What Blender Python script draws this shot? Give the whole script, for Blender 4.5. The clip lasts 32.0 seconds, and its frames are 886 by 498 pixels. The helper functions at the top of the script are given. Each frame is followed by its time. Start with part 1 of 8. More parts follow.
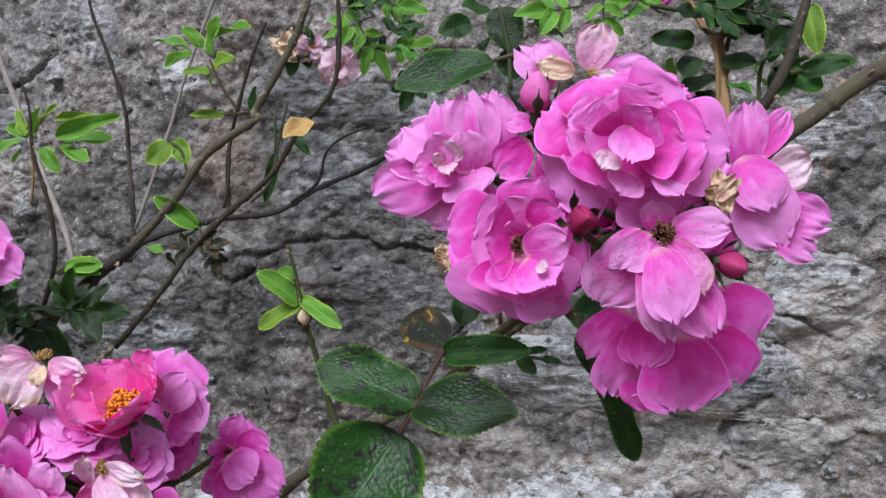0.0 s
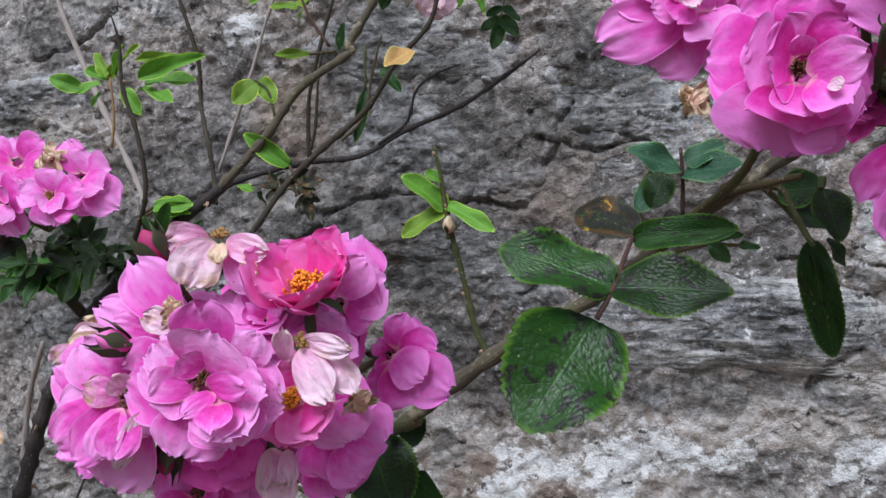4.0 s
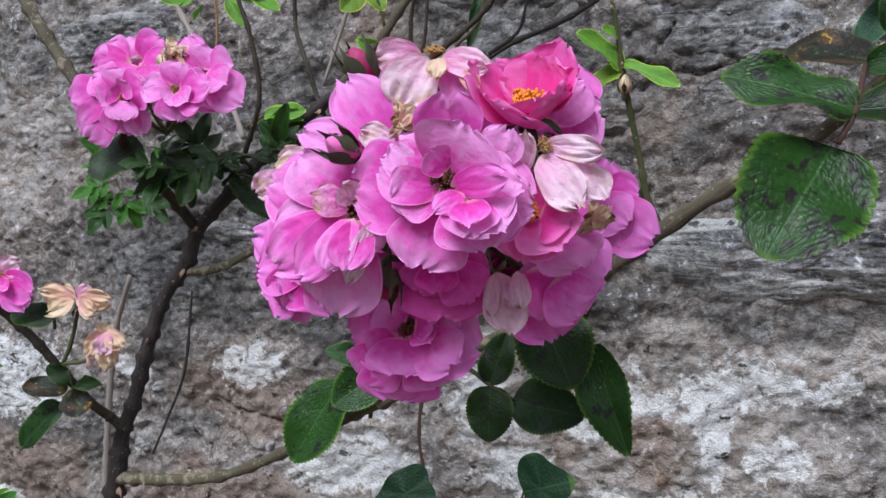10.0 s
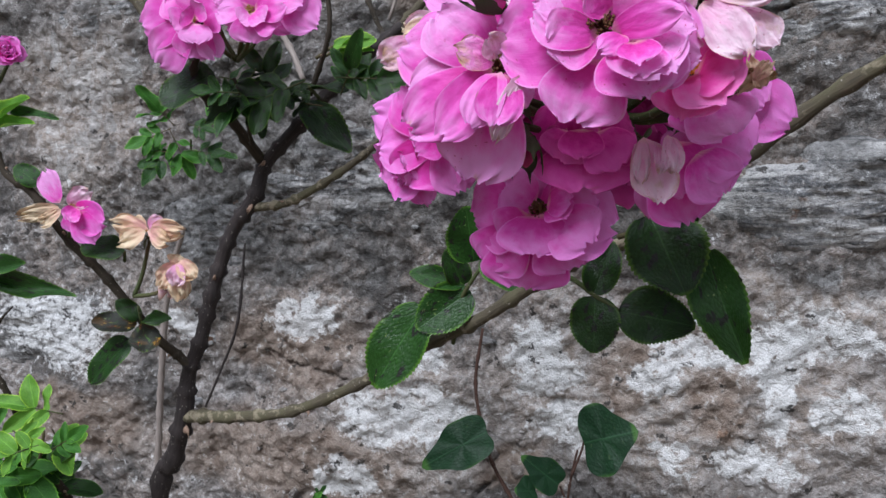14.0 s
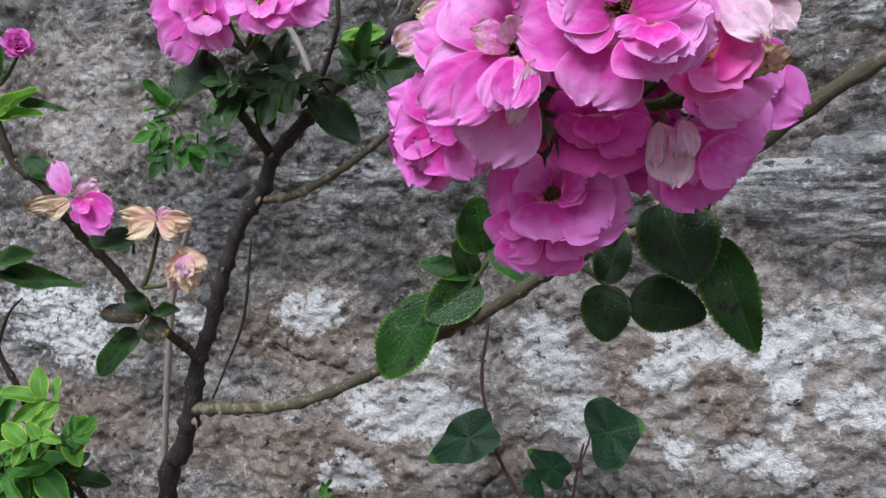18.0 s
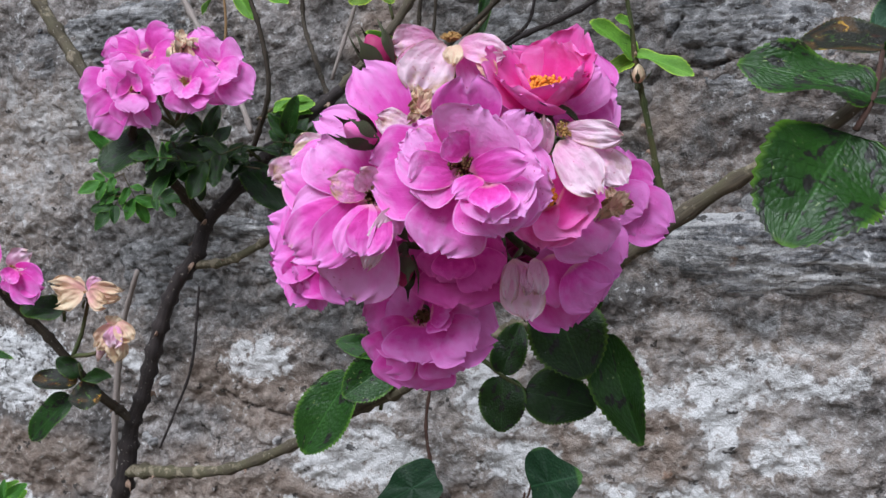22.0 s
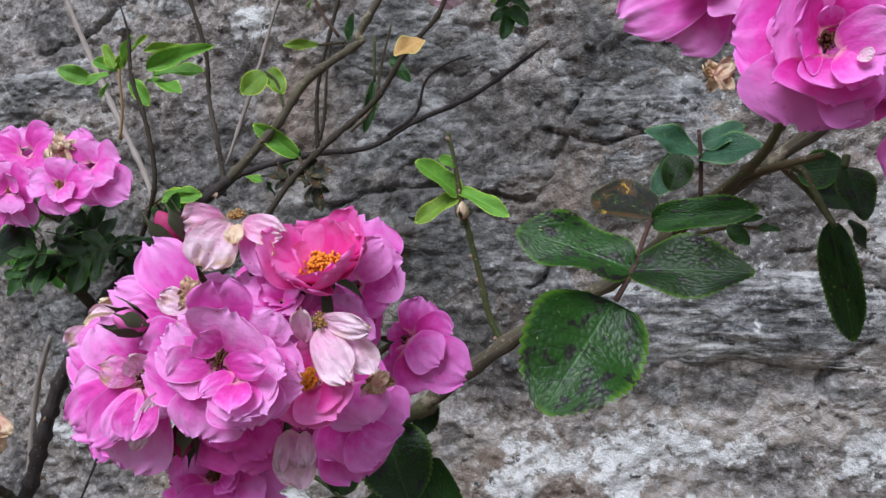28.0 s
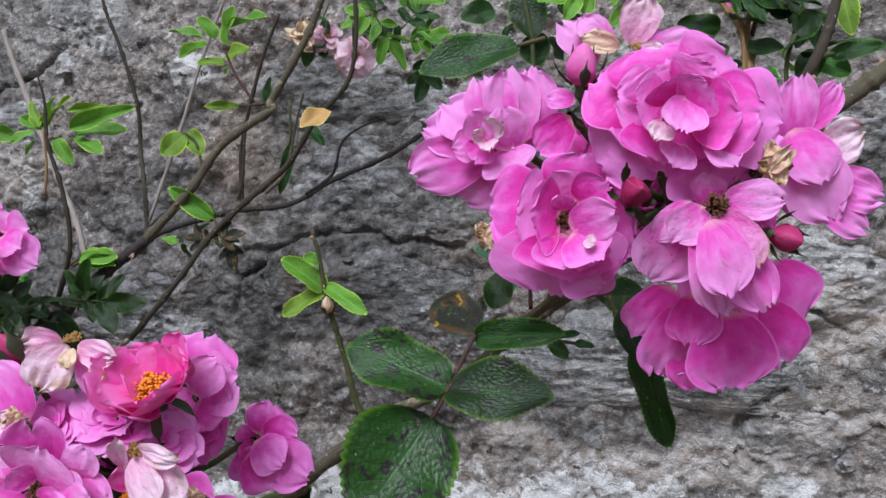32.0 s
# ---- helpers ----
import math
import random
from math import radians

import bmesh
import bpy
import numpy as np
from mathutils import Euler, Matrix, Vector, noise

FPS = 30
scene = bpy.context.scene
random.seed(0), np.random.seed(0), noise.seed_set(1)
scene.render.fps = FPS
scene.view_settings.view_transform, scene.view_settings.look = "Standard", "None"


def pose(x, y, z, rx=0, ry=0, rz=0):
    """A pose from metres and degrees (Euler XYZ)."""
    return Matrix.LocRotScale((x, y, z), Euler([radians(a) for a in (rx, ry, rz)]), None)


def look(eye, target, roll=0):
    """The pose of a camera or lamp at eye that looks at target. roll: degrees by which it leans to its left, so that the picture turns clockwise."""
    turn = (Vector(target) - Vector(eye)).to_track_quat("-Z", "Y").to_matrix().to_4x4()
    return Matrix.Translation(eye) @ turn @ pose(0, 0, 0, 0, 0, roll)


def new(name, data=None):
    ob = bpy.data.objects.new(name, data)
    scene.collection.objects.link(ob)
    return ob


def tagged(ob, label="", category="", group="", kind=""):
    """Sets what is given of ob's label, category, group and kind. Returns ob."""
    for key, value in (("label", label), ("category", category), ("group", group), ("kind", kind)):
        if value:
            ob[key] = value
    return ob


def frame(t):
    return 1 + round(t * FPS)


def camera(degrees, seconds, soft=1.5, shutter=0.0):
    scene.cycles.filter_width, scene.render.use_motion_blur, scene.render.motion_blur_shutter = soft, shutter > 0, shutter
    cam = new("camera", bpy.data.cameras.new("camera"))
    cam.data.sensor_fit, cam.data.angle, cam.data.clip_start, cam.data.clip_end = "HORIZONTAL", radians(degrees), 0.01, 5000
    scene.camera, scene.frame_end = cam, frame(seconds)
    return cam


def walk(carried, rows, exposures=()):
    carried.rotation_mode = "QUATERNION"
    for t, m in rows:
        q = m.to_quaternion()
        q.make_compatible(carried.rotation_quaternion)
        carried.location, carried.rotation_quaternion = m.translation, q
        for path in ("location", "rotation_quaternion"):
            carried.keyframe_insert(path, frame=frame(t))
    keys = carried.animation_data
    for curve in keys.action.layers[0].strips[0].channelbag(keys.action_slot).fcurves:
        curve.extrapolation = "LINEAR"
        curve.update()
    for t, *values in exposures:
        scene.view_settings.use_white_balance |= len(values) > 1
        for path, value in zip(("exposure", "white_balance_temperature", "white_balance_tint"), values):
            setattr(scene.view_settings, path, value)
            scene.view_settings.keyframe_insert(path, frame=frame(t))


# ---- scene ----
cam = camera(57.4, 32.0)
# seconds, place, turn on the way out; the way back is the same way
OUT = [
    (0.0, 0.0000, 0.0000, 1.3000, 84.89, 1.16, 12.79),
    (0.5, -0.0131, 0.0003, 1.2928, 84.90, 1.19, 12.86),
    (1.0, -0.0248, 0.0028, 1.2859, 84.84, 1.24, 12.88),
    (1.5, -0.0340, 0.0032, 1.2795, 84.85, 1.33, 12.92),
    (2.0, -0.0396, 0.0011, 1.2739, 84.85, 1.35, 13.02),
    (2.5, -0.0484, 0.0001, 1.2690, 84.79, 1.44, 13.08),
    (3.0, -0.0576, -0.0024, 1.2641, 84.81, 1.53, 13.23),
    (3.5, -0.0667, -0.0012, 1.2589, 84.75, 1.52, 13.34),
    (4.0, -0.0727, 0.0009, 1.2542, 84.62, 1.52, 13.53),
    (4.5, -0.0785, 0.0015, 1.2477, 84.56, 1.55, 13.74),
    (5.0, -0.0843, -0.0026, 1.2442, 84.51, 1.56, 13.90),
    (5.5, -0.0922, -0.0039, 1.2386, 84.47, 1.62, 13.96),
    (6.0, -0.0970, -0.0041, 1.2353, 84.36, 1.62, 14.14),
    (6.5, -0.1036, -0.0040, 1.2302, 84.25, 1.65, 14.29),
    (7.0, -0.1095, -0.0024, 1.2254, 84.15, 1.67, 14.52),
    (7.5, -0.1162, -0.0029, 1.2200, 83.99, 1.68, 14.72),
    (8.0, -0.1235, -0.0038, 1.2150, 83.84, 1.70, 14.87),
    (8.5, -0.1310, -0.0041, 1.2098, 83.67, 1.67, 15.06),
    (9.0, -0.1346, -0.0053, 1.2068, 83.55, 1.71, 15.29),
    (9.5, -0.1377, -0.0055, 1.2034, 83.43, 1.75, 15.53),
    (10.0, -0.1423, -0.0035, 1.1997, 83.27, 1.75, 15.69),
    (10.5, -0.1467, -0.0050, 1.1962, 83.12, 1.75, 15.91),
    (11.0, -0.1517, -0.0046, 1.1916, 82.99, 1.76, 16.14),
    (11.5, -0.1565, -0.0055, 1.1884, 82.83, 1.78, 16.34),
    (12.0, -0.1628, -0.0056, 1.1843, 82.65, 1.81, 16.55),
    (12.5, -0.1665, -0.0052, 1.1794, 82.51, 1.84, 16.77),
    (13.0, -0.1697, -0.0055, 1.1748, 82.37, 1.86, 16.98),
    (13.5, -0.1749, -0.0052, 1.1695, 82.21, 1.89, 17.17),
    (14.0, -0.1810, -0.0048, 1.1635, 82.03, 1.90, 17.41),
    (14.5, -0.1844, -0.0072, 1.1596, 81.88, 1.88, 17.62),
    (15.0, -0.1877, -0.0078, 1.1555, 81.72, 1.91, 17.84),
    (15.5, -0.1923, -0.0068, 1.1509, 81.57, 1.93, 18.05),
    (16.0, -0.1962, -0.0066, 1.1466, 81.42, 1.96, 18.26),
]
ROWS = OUT + [(32.5 - t, *rest) for t, *rest in reversed(OUT) if t > 0.4]
walk(cam, [(t, pose(*place)) for t, *place in ROWS], exposures=((0.0, 0.14, 5680, 10), (32.0, 0.14, 5680, 10)))

# ---- daylight under a bright overcast sky ----
world = bpy.data.worlds.new("overcast_sky")
scene.world = world
world.use_nodes = True
wn = world.node_tree
sky = wn.nodes.new("ShaderNodeTexSky")
sky.sky_type, sky.sun_disc = "NISHITA", False
sky.sun_elevation, sky.sun_rotation = radians(51), radians(195)
sky.air_density, sky.dust_density = 1.2, 4.0
coord = wn.nodes.new("ShaderNodeTexCoord")
split = wn.nodes.new("ShaderNodeSeparateXYZ")
wn.links.new(coord.outputs["Generated"], split.inputs[0])
cloud = wn.nodes.new("ShaderNodeMapRange")  # an overcast sky is brightest overhead
for slot, value in zip((1, 2, 3, 4), (0.0, 1.0, 1.5, 9.6)):
    cloud.inputs[slot].default_value = value
wn.links.new(split.outputs[2], cloud.inputs[0])
soft_sky = wn.nodes.new("ShaderNodeMixRGB")
soft_sky.inputs[0].default_value = 0.85
wn.links.new(sky.outputs[0], soft_sky.inputs[1])
wn.links.new(cloud.outputs[0], soft_sky.inputs[2])
wn.links.new(soft_sky.outputs[0], wn.nodes["Background"].inputs[0])
wn.nodes["Background"].inputs[1].default_value = 0.10
sun = new("sun", bpy.data.lights.new("sun", "SUN"))
sun.data.energy, sun.data.angle, sun.data.color = 3.0, radians(28), (1.0, 0.97, 0.94)
sun.matrix_world = look((0, 0, 0), (0.20, 0.78, -1.0))

# ---- small tools ----
class Nodes:
    """A node material written as short calls."""

    def __init__(self, name, rough=0.6):
        self.mat = bpy.data.materials.new(name)
        self.mat.use_nodes = True
        self.nt = self.mat.node_tree
        self.bsdf = self.nt.nodes["Principled BSDF"]
        self.bsdf.inputs["Roughness"].default_value = rough

    def node(self, kind, **values):
        n = self.nt.nodes.new(kind)
        for k, v in values.items():
            n.inputs[k.replace("_", " ")].default_value = v
        return n

    def coords(self, which="Object"):
        return self.node("ShaderNodeTexCoord").outputs[which]

    def scaled(self, src, scale):
        n = self.node("ShaderNodeMapping")
        n.inputs["Scale"].default_value = scale
        self.nt.links.new(src, n.inputs["Vector"])
        return n.outputs[0]

    def noise(self, src, scale, detail=4.0, rough=0.6, dist=0.0, out="Fac"):
        n = self.node("ShaderNodeTexNoise", Scale=scale, Detail=detail, Roughness=rough, Distortion=dist)
        self.nt.links.new(src, n.inputs["Vector"])
        return n.outputs[out]

    def ramp(self, src, lo, hi, a=0.0, b=1.0):
        n = self.node("ShaderNodeMapRange")
        for i, v in zip((1, 2, 3, 4), (lo, hi, a, b)):
            n.inputs[i].default_value = v
        self.nt.links.new(src, n.inputs[0])
        return n.outputs[0]

    def math(self, op, a, b=0.0):
        n = self.nt.nodes.new("ShaderNodeMath")
        n.operation = op
        for i, v in enumerate((a, b)):
            if isinstance(v, (int, float)):
                n.inputs[i].default_value = v
            else:
                self.nt.links.new(v, n.inputs[i])
        return n.outputs[0]

    def mix(self, fac, a, b, mode="MIX"):
        n = self.nt.nodes.new("ShaderNodeMixRGB")
        n.blend_type = mode
        for i, v in enumerate((fac, a, b)):
            if isinstance(v, (int, float)):
                n.inputs[i].default_value = v
            elif isinstance(v, tuple):
                n.inputs[i].default_value = (*v, 1)
            else:
                self.nt.links.new(v, n.inputs[i])
        return n.outputs[0]

    def uv(self):
        s = self.node("ShaderNodeSeparateXYZ")
        self.nt.links.new(self.coords("UV"), s.inputs[0])
        return s.outputs[0], s.outputs[1]

    def skin(self):
        """The surface's own coordinates, shifted so that no two pieces are stained alike."""
        n = self.nt.nodes.new("ShaderNodeVectorMath")
        n.operation = "MULTIPLY_ADD"
        self.nt.links.new(self.node("ShaderNodeObjectInfo").outputs["Random"], n.inputs[0])
        n.inputs[1].default_value = (91.0, 57.0, 33.0)
        self.nt.links.new(self.coords("UV"), n.inputs[2])
        return n.outputs[0]

    def random(self):
        return self.node("ShaderNodeObjectInfo").outputs["Random"]

    def attribute(self, name):
        n = self.nt.nodes.new("ShaderNodeAttribute")
        n.attribute_name = name
        return n.outputs["Fac"]

    def colour(self, out):
        self.nt.links.new(out, self.bsdf.inputs["Base Color"])

    def roughness(self, out):
        self.nt.links.new(out, self.bsdf.inputs["Roughness"])

    def bump(self, height, strength=0.3, distance=0.002):
        n = self.node("ShaderNodeBump", Strength=strength, Distance=distance)
        self.nt.links.new(height, n.inputs["Height"])
        self.nt.links.new(n.outputs[0], self.bsdf.inputs["Normal"])

    def thin(self, colour, amount):
        """Lets some light through, as a petal or a leaf does."""
        tr = self.node("ShaderNodeBsdfTranslucent")
        self.nt.links.new(colour, tr.inputs[0])
        m = self.node("ShaderNodeMixShader")
        m.inputs[0].default_value = amount
        self.nt.links.new(self.bsdf.outputs[0], m.inputs[1])
        self.nt.links.new(tr.outputs[0], m.inputs[2])
        self.nt.links.new(m.outputs[0], self.nt.nodes["Material Output"].inputs[0])
        return self.mat


def mesh_from(name, verts, faces, material, uvs=None, smooth=True):
    me = bpy.data.meshes.new(name)
    me.from_pydata([tuple(v) for v in verts], [], faces)
    if uvs is not None:
        layer = me.uv_layers.new(name="UVMap")
        loops = np.empty(len(me.loops), dtype=np.int32)
        me.loops.foreach_get("vertex_index", loops)
        layer.data.foreach_set("uv", np.asarray(uvs, dtype=np.float32)[loops].ravel())
    if smooth:
        me.polygons.foreach_set("use_smooth", np.ones(len(me.polygons), dtype=bool))
    me.materials.append(material)
    me.update()
    return me


def grid_faces(nu, nv, wrap=False):
    last = nu if wrap else nu - 1
    return [(j * nu + i, j * nu + (i + 1) % nu, (j + 1) * nu + (i + 1) % nu, (j + 1) * nu + i) for j in range(nv - 1) for i in range(last)]


def part(name, me, parent, label="", m=None):
    ob = new(name, me)
    ob.parent = parent
    if m is not None:
        ob.matrix_basis = m
    return tagged(ob, label)


def frame_of(axis, near=(0, 0, 1)):
    """A turn whose z is the axis and whose y lies near the given way."""
    z = Vector(axis).normalized()
    y = Vector(near) - z * Vector(near).dot(z)
    if y.length < 1e-4:
        y = Vector((0, 1, 0)) - z * z.y
    y.normalize()
    x = y.cross(z)
    return Matrix((x, y, z)).transposed()


def smooth_line(points, steps=6):
    """A Catmull-Rom line through points of any number of values."""
    p = np.asarray(points, float)
    p = np.vstack([2 * p[0] - p[1], p, 2 * p[-1] - p[-2]])
    out = []
    for k in range(1, len(p) - 2):
        for s in range(steps):
            t = s / steps
            out.append(0.5 * (2 * p[k] + (p[k + 1] - p[k - 1]) * t + (2 * p[k - 1] - 5 * p[k] + 4 * p[k + 1] - p[k + 2]) * t * t
                              + (3 * p[k] - p[k - 1] - 3 * p[k + 1] + p[k + 2]) * t**3))
    out.append(p[-2])
    return np.array(out)


def tube_mesh(name, line, material, sides=10, knots=0.0, rng=None):
    """A tube along rows of x, y, z, radius, closed at both ends."""
    n = len(line)
    ways = np.gradient(line[:, :3], axis=0)
    ways /= np.linalg.norm(ways, axis=1)[:, None] + 1e-9
    side = np.cross(ways[0], (0.3, 0.2, 0.93))
    verts, uvs, run = [], [], 0.0
    for k in range(n):
        side = side - ways[k] * (side @ ways[k])
        side /= np.linalg.norm(side) + 1e-9
        up = np.cross(ways[k], side)
        run += np.linalg.norm(line[k, :3] - line[k - 1, :3]) if k else 0
        for i in range(sides):
            a = 2 * math.pi * i / sides
            r = line[k, 3]
            if knots and rng:
                r *= 1 + knots * (rng.random() - 0.5)
            verts.append(line[k, :3] + r * (math.cos(a) * side + math.sin(a) * up))
            uvs.append((i / sides, run * 20))
    faces = grid_faces(sides, n, wrap=True) + [tuple(reversed(range(sides))), tuple(range((n - 1) * sides, n * sides))]
    return mesh_from(name, verts, faces, material, uvs)


def lattice(shape_seed):
    return np.random.RandomState(shape_seed).rand(64, 64)


def value_noise(x, y, seed):
    """Smooth random heights between 0 and 1 over arrays of places, one cell a unit."""
    g = lattice(seed)
    xi, yi = np.floor(x).astype(int), np.floor(y).astype(int)
    fx, fy = x - xi, y - yi
    fx, fy = fx * fx * (3 - 2 * fx), fy * fy * (3 - 2 * fy)
    a, b = g[xi % 64, yi % 64], g[(xi + 1) % 64, yi % 64]
    c, d = g[xi % 64, (yi + 1) % 64], g[(xi + 1) % 64, (yi + 1) % 64]
    return (a * (1 - fx) + b * fx) * (1 - fy) + (c * (1 - fx) + d * fx) * fy


def fractal(x, y, seed, octaves=5, gain=0.5):
    total, amp, norm = 0 * x, 1.0, 0.0
    for k in range(octaves):
        total = total + amp * value_noise(x * 2.03**k + 7.1 * k, y * 2.03**k + 3.3 * k, seed + k)
        norm, amp = norm + amp, amp * gain
    return total / norm

# ---- materials ----
def petal_material(name, pale, mid, deep, spots=0.3, burnt=0.0, through_light=0.20):
    """u runs across the petal, v from its claw to its rim."""
    m = Nodes(name, 0.46)
    u, v = m.uv()
    ob = m.skin()
    edge = m.math("ABSOLUTE", m.math("SUBTRACT", u, 0.5))
    soft = m.noise(m.scaled(m.coords("UV"), (3, 2, 1)), 1.6, 3, 0.5)
    vein = m.noise(m.scaled(m.coords("UV"), (60, 3, 1)), 1.0, 3, 0.6)
    # deeper pink towards the claw: shading within a bloom, put into the colour
    t = m.math("ADD", m.ramp(v, 0.12, 0.95, 0.68, 0.04), m.math("MULTIPLY", m.math("SUBTRACT", soft, 0.5), 0.9))
    t = m.math("ADD", t, m.ramp(m.random(), 0, 1, -0.22, 0.30))
    t = m.math("ADD", t, m.math("MULTIPLY", m.math("SUBTRACT", vein, 0.5), 0.20))
    col = m.mix(m.ramp(t, 0.1, 0.55), pale, mid)
    col = m.mix(m.ramp(t, 0.5, 1.0), col, deep)
    col = m.mix(m.ramp(v, 0.0, 0.13, 0.5, 0.0), col, (0.86, 0.70, 0.48))
    # paler edge: pale rim pigment together with a painted highlight along the rim
    thin_rim = m.math("MAXIMUM", m.ramp(v, 0.93, 0.99), m.ramp(edge, 0.470, 0.495))
    col = m.mix(m.math("MULTIPLY", thin_rim, 0.65), col, tuple(min(0.92, c * 1.08 + 0.05) for c in pale))
    dots = m.ramp(m.noise(ob, 19, 1.5, 0.5), 0.66, 0.71, 0, 0.8 * spots)
    patch = m.ramp(m.noise(ob, 2.2, 2, 0.5), 0.50, 0.60)
    col = m.mix(m.math("MULTIPLY", dots, patch), col, (0.5, 0.05, 0.16))
    rim = m.math("MAXIMUM", m.ramp(v, 0.90, 1.0), m.ramp(edge, 0.455, 0.5))
    where = m.ramp(m.noise(ob, 2.6, 3, 0.6), 0.62 - 0.25 * burnt, 0.72 - 0.25 * burnt)
    col = m.mix(m.math("MULTIPLY", m.math("MULTIPLY", rim, where), 0.55 + 0.35 * burnt), col, (0.50, 0.27, 0.10))
    if burnt > 0.3:
        dry = m.ramp(m.noise(ob, 1.7, 4, 0.6), 0.66 - 0.16 * burnt, 0.78 - 0.12 * burnt)
        tan = m.mix(m.noise(ob, 6, 3, 0.7), (0.36, 0.19, 0.07), (0.68, 0.48, 0.24))
        col = m.mix(m.math("MULTIPLY", dry, m.ramp(v, 0.3, 0.8, 0.2, 0.9)), col, tan)
    m.colour(col)
    m.bsdf.inputs["Sheen Weight"].default_value = 0.0
    m.bsdf.inputs["Specular IOR Level"].default_value = 0.2
    crumple = m.math("ADD", m.noise(ob, 2.4, 3, 0.6), m.math("MULTIPLY", m.noise(ob, 8, 3, 0.6), 0.35))
    m.bump(m.math("ADD", m.math("MULTIPLY", vein, 0.08), crumple), 0.32 + 0.4 * burnt, 0.0022)
    return m.thin(m.mix(0.6, col, deep), through_light)


PETAL = {
    "pink": petal_material("rose_petal_pink", (0.88, 0.270, 0.75), (0.83, 0.078, 0.54), (0.66, 0.016, 0.29)),
    "light": petal_material("rose_petal_light_pink", (0.88, 0.33, 0.76), (0.83, 0.125, 0.59), (0.68, 0.040, 0.38)),
    "pale": petal_material("rose_petal_pale_pink", (0.89, 0.38, 0.79), (0.83, 0.110, 0.57), (0.62, 0.022, 0.31), 1.0, 0.25),
    "deep": petal_material("rose_petal_deep_pink", (0.90, 0.24, 0.62), (0.87, 0.080, 0.46), (0.76, 0.028, 0.27), 0.1),
    # darker copy of pink: the shade inside the clusters is in its colour
    "dusk": petal_material("rose_petal_pink_shaded", (0.80, 0.12, 0.53), (0.70, 0.036, 0.38), (0.48, 0.010, 0.20), 0.5),
    "faded": petal_material("rose_petal_faded", (0.90, 0.70, 0.80), (0.87, 0.50, 0.70), (0.78, 0.26, 0.54), 1.0, 0.72),
    "burnt": petal_material("rose_petal_browned_rim", (0.86, 0.40, 0.72), (0.82, 0.17, 0.56), (0.64, 0.05, 0.36), 0.6, 1.0),
    "dry": petal_material("rose_petal_withered", (0.88, 0.74, 0.52), (0.82, 0.58, 0.40), (0.76, 0.40, 0.40), 0.5, 0.55, 0.25),
    "brown": petal_material("rose_petal_dried_brown", (0.52, 0.36, 0.20), (0.40, 0.25, 0.12), (0.24, 0.13, 0.06), 0.3, 0.8, 0.15),
    "bud": petal_material("rose_bud_crimson", (0.46, 0.04, 0.16), (0.32, 0.014, 0.085), (0.19, 0.008, 0.045), 0.0, 0.0, 0.15),
}


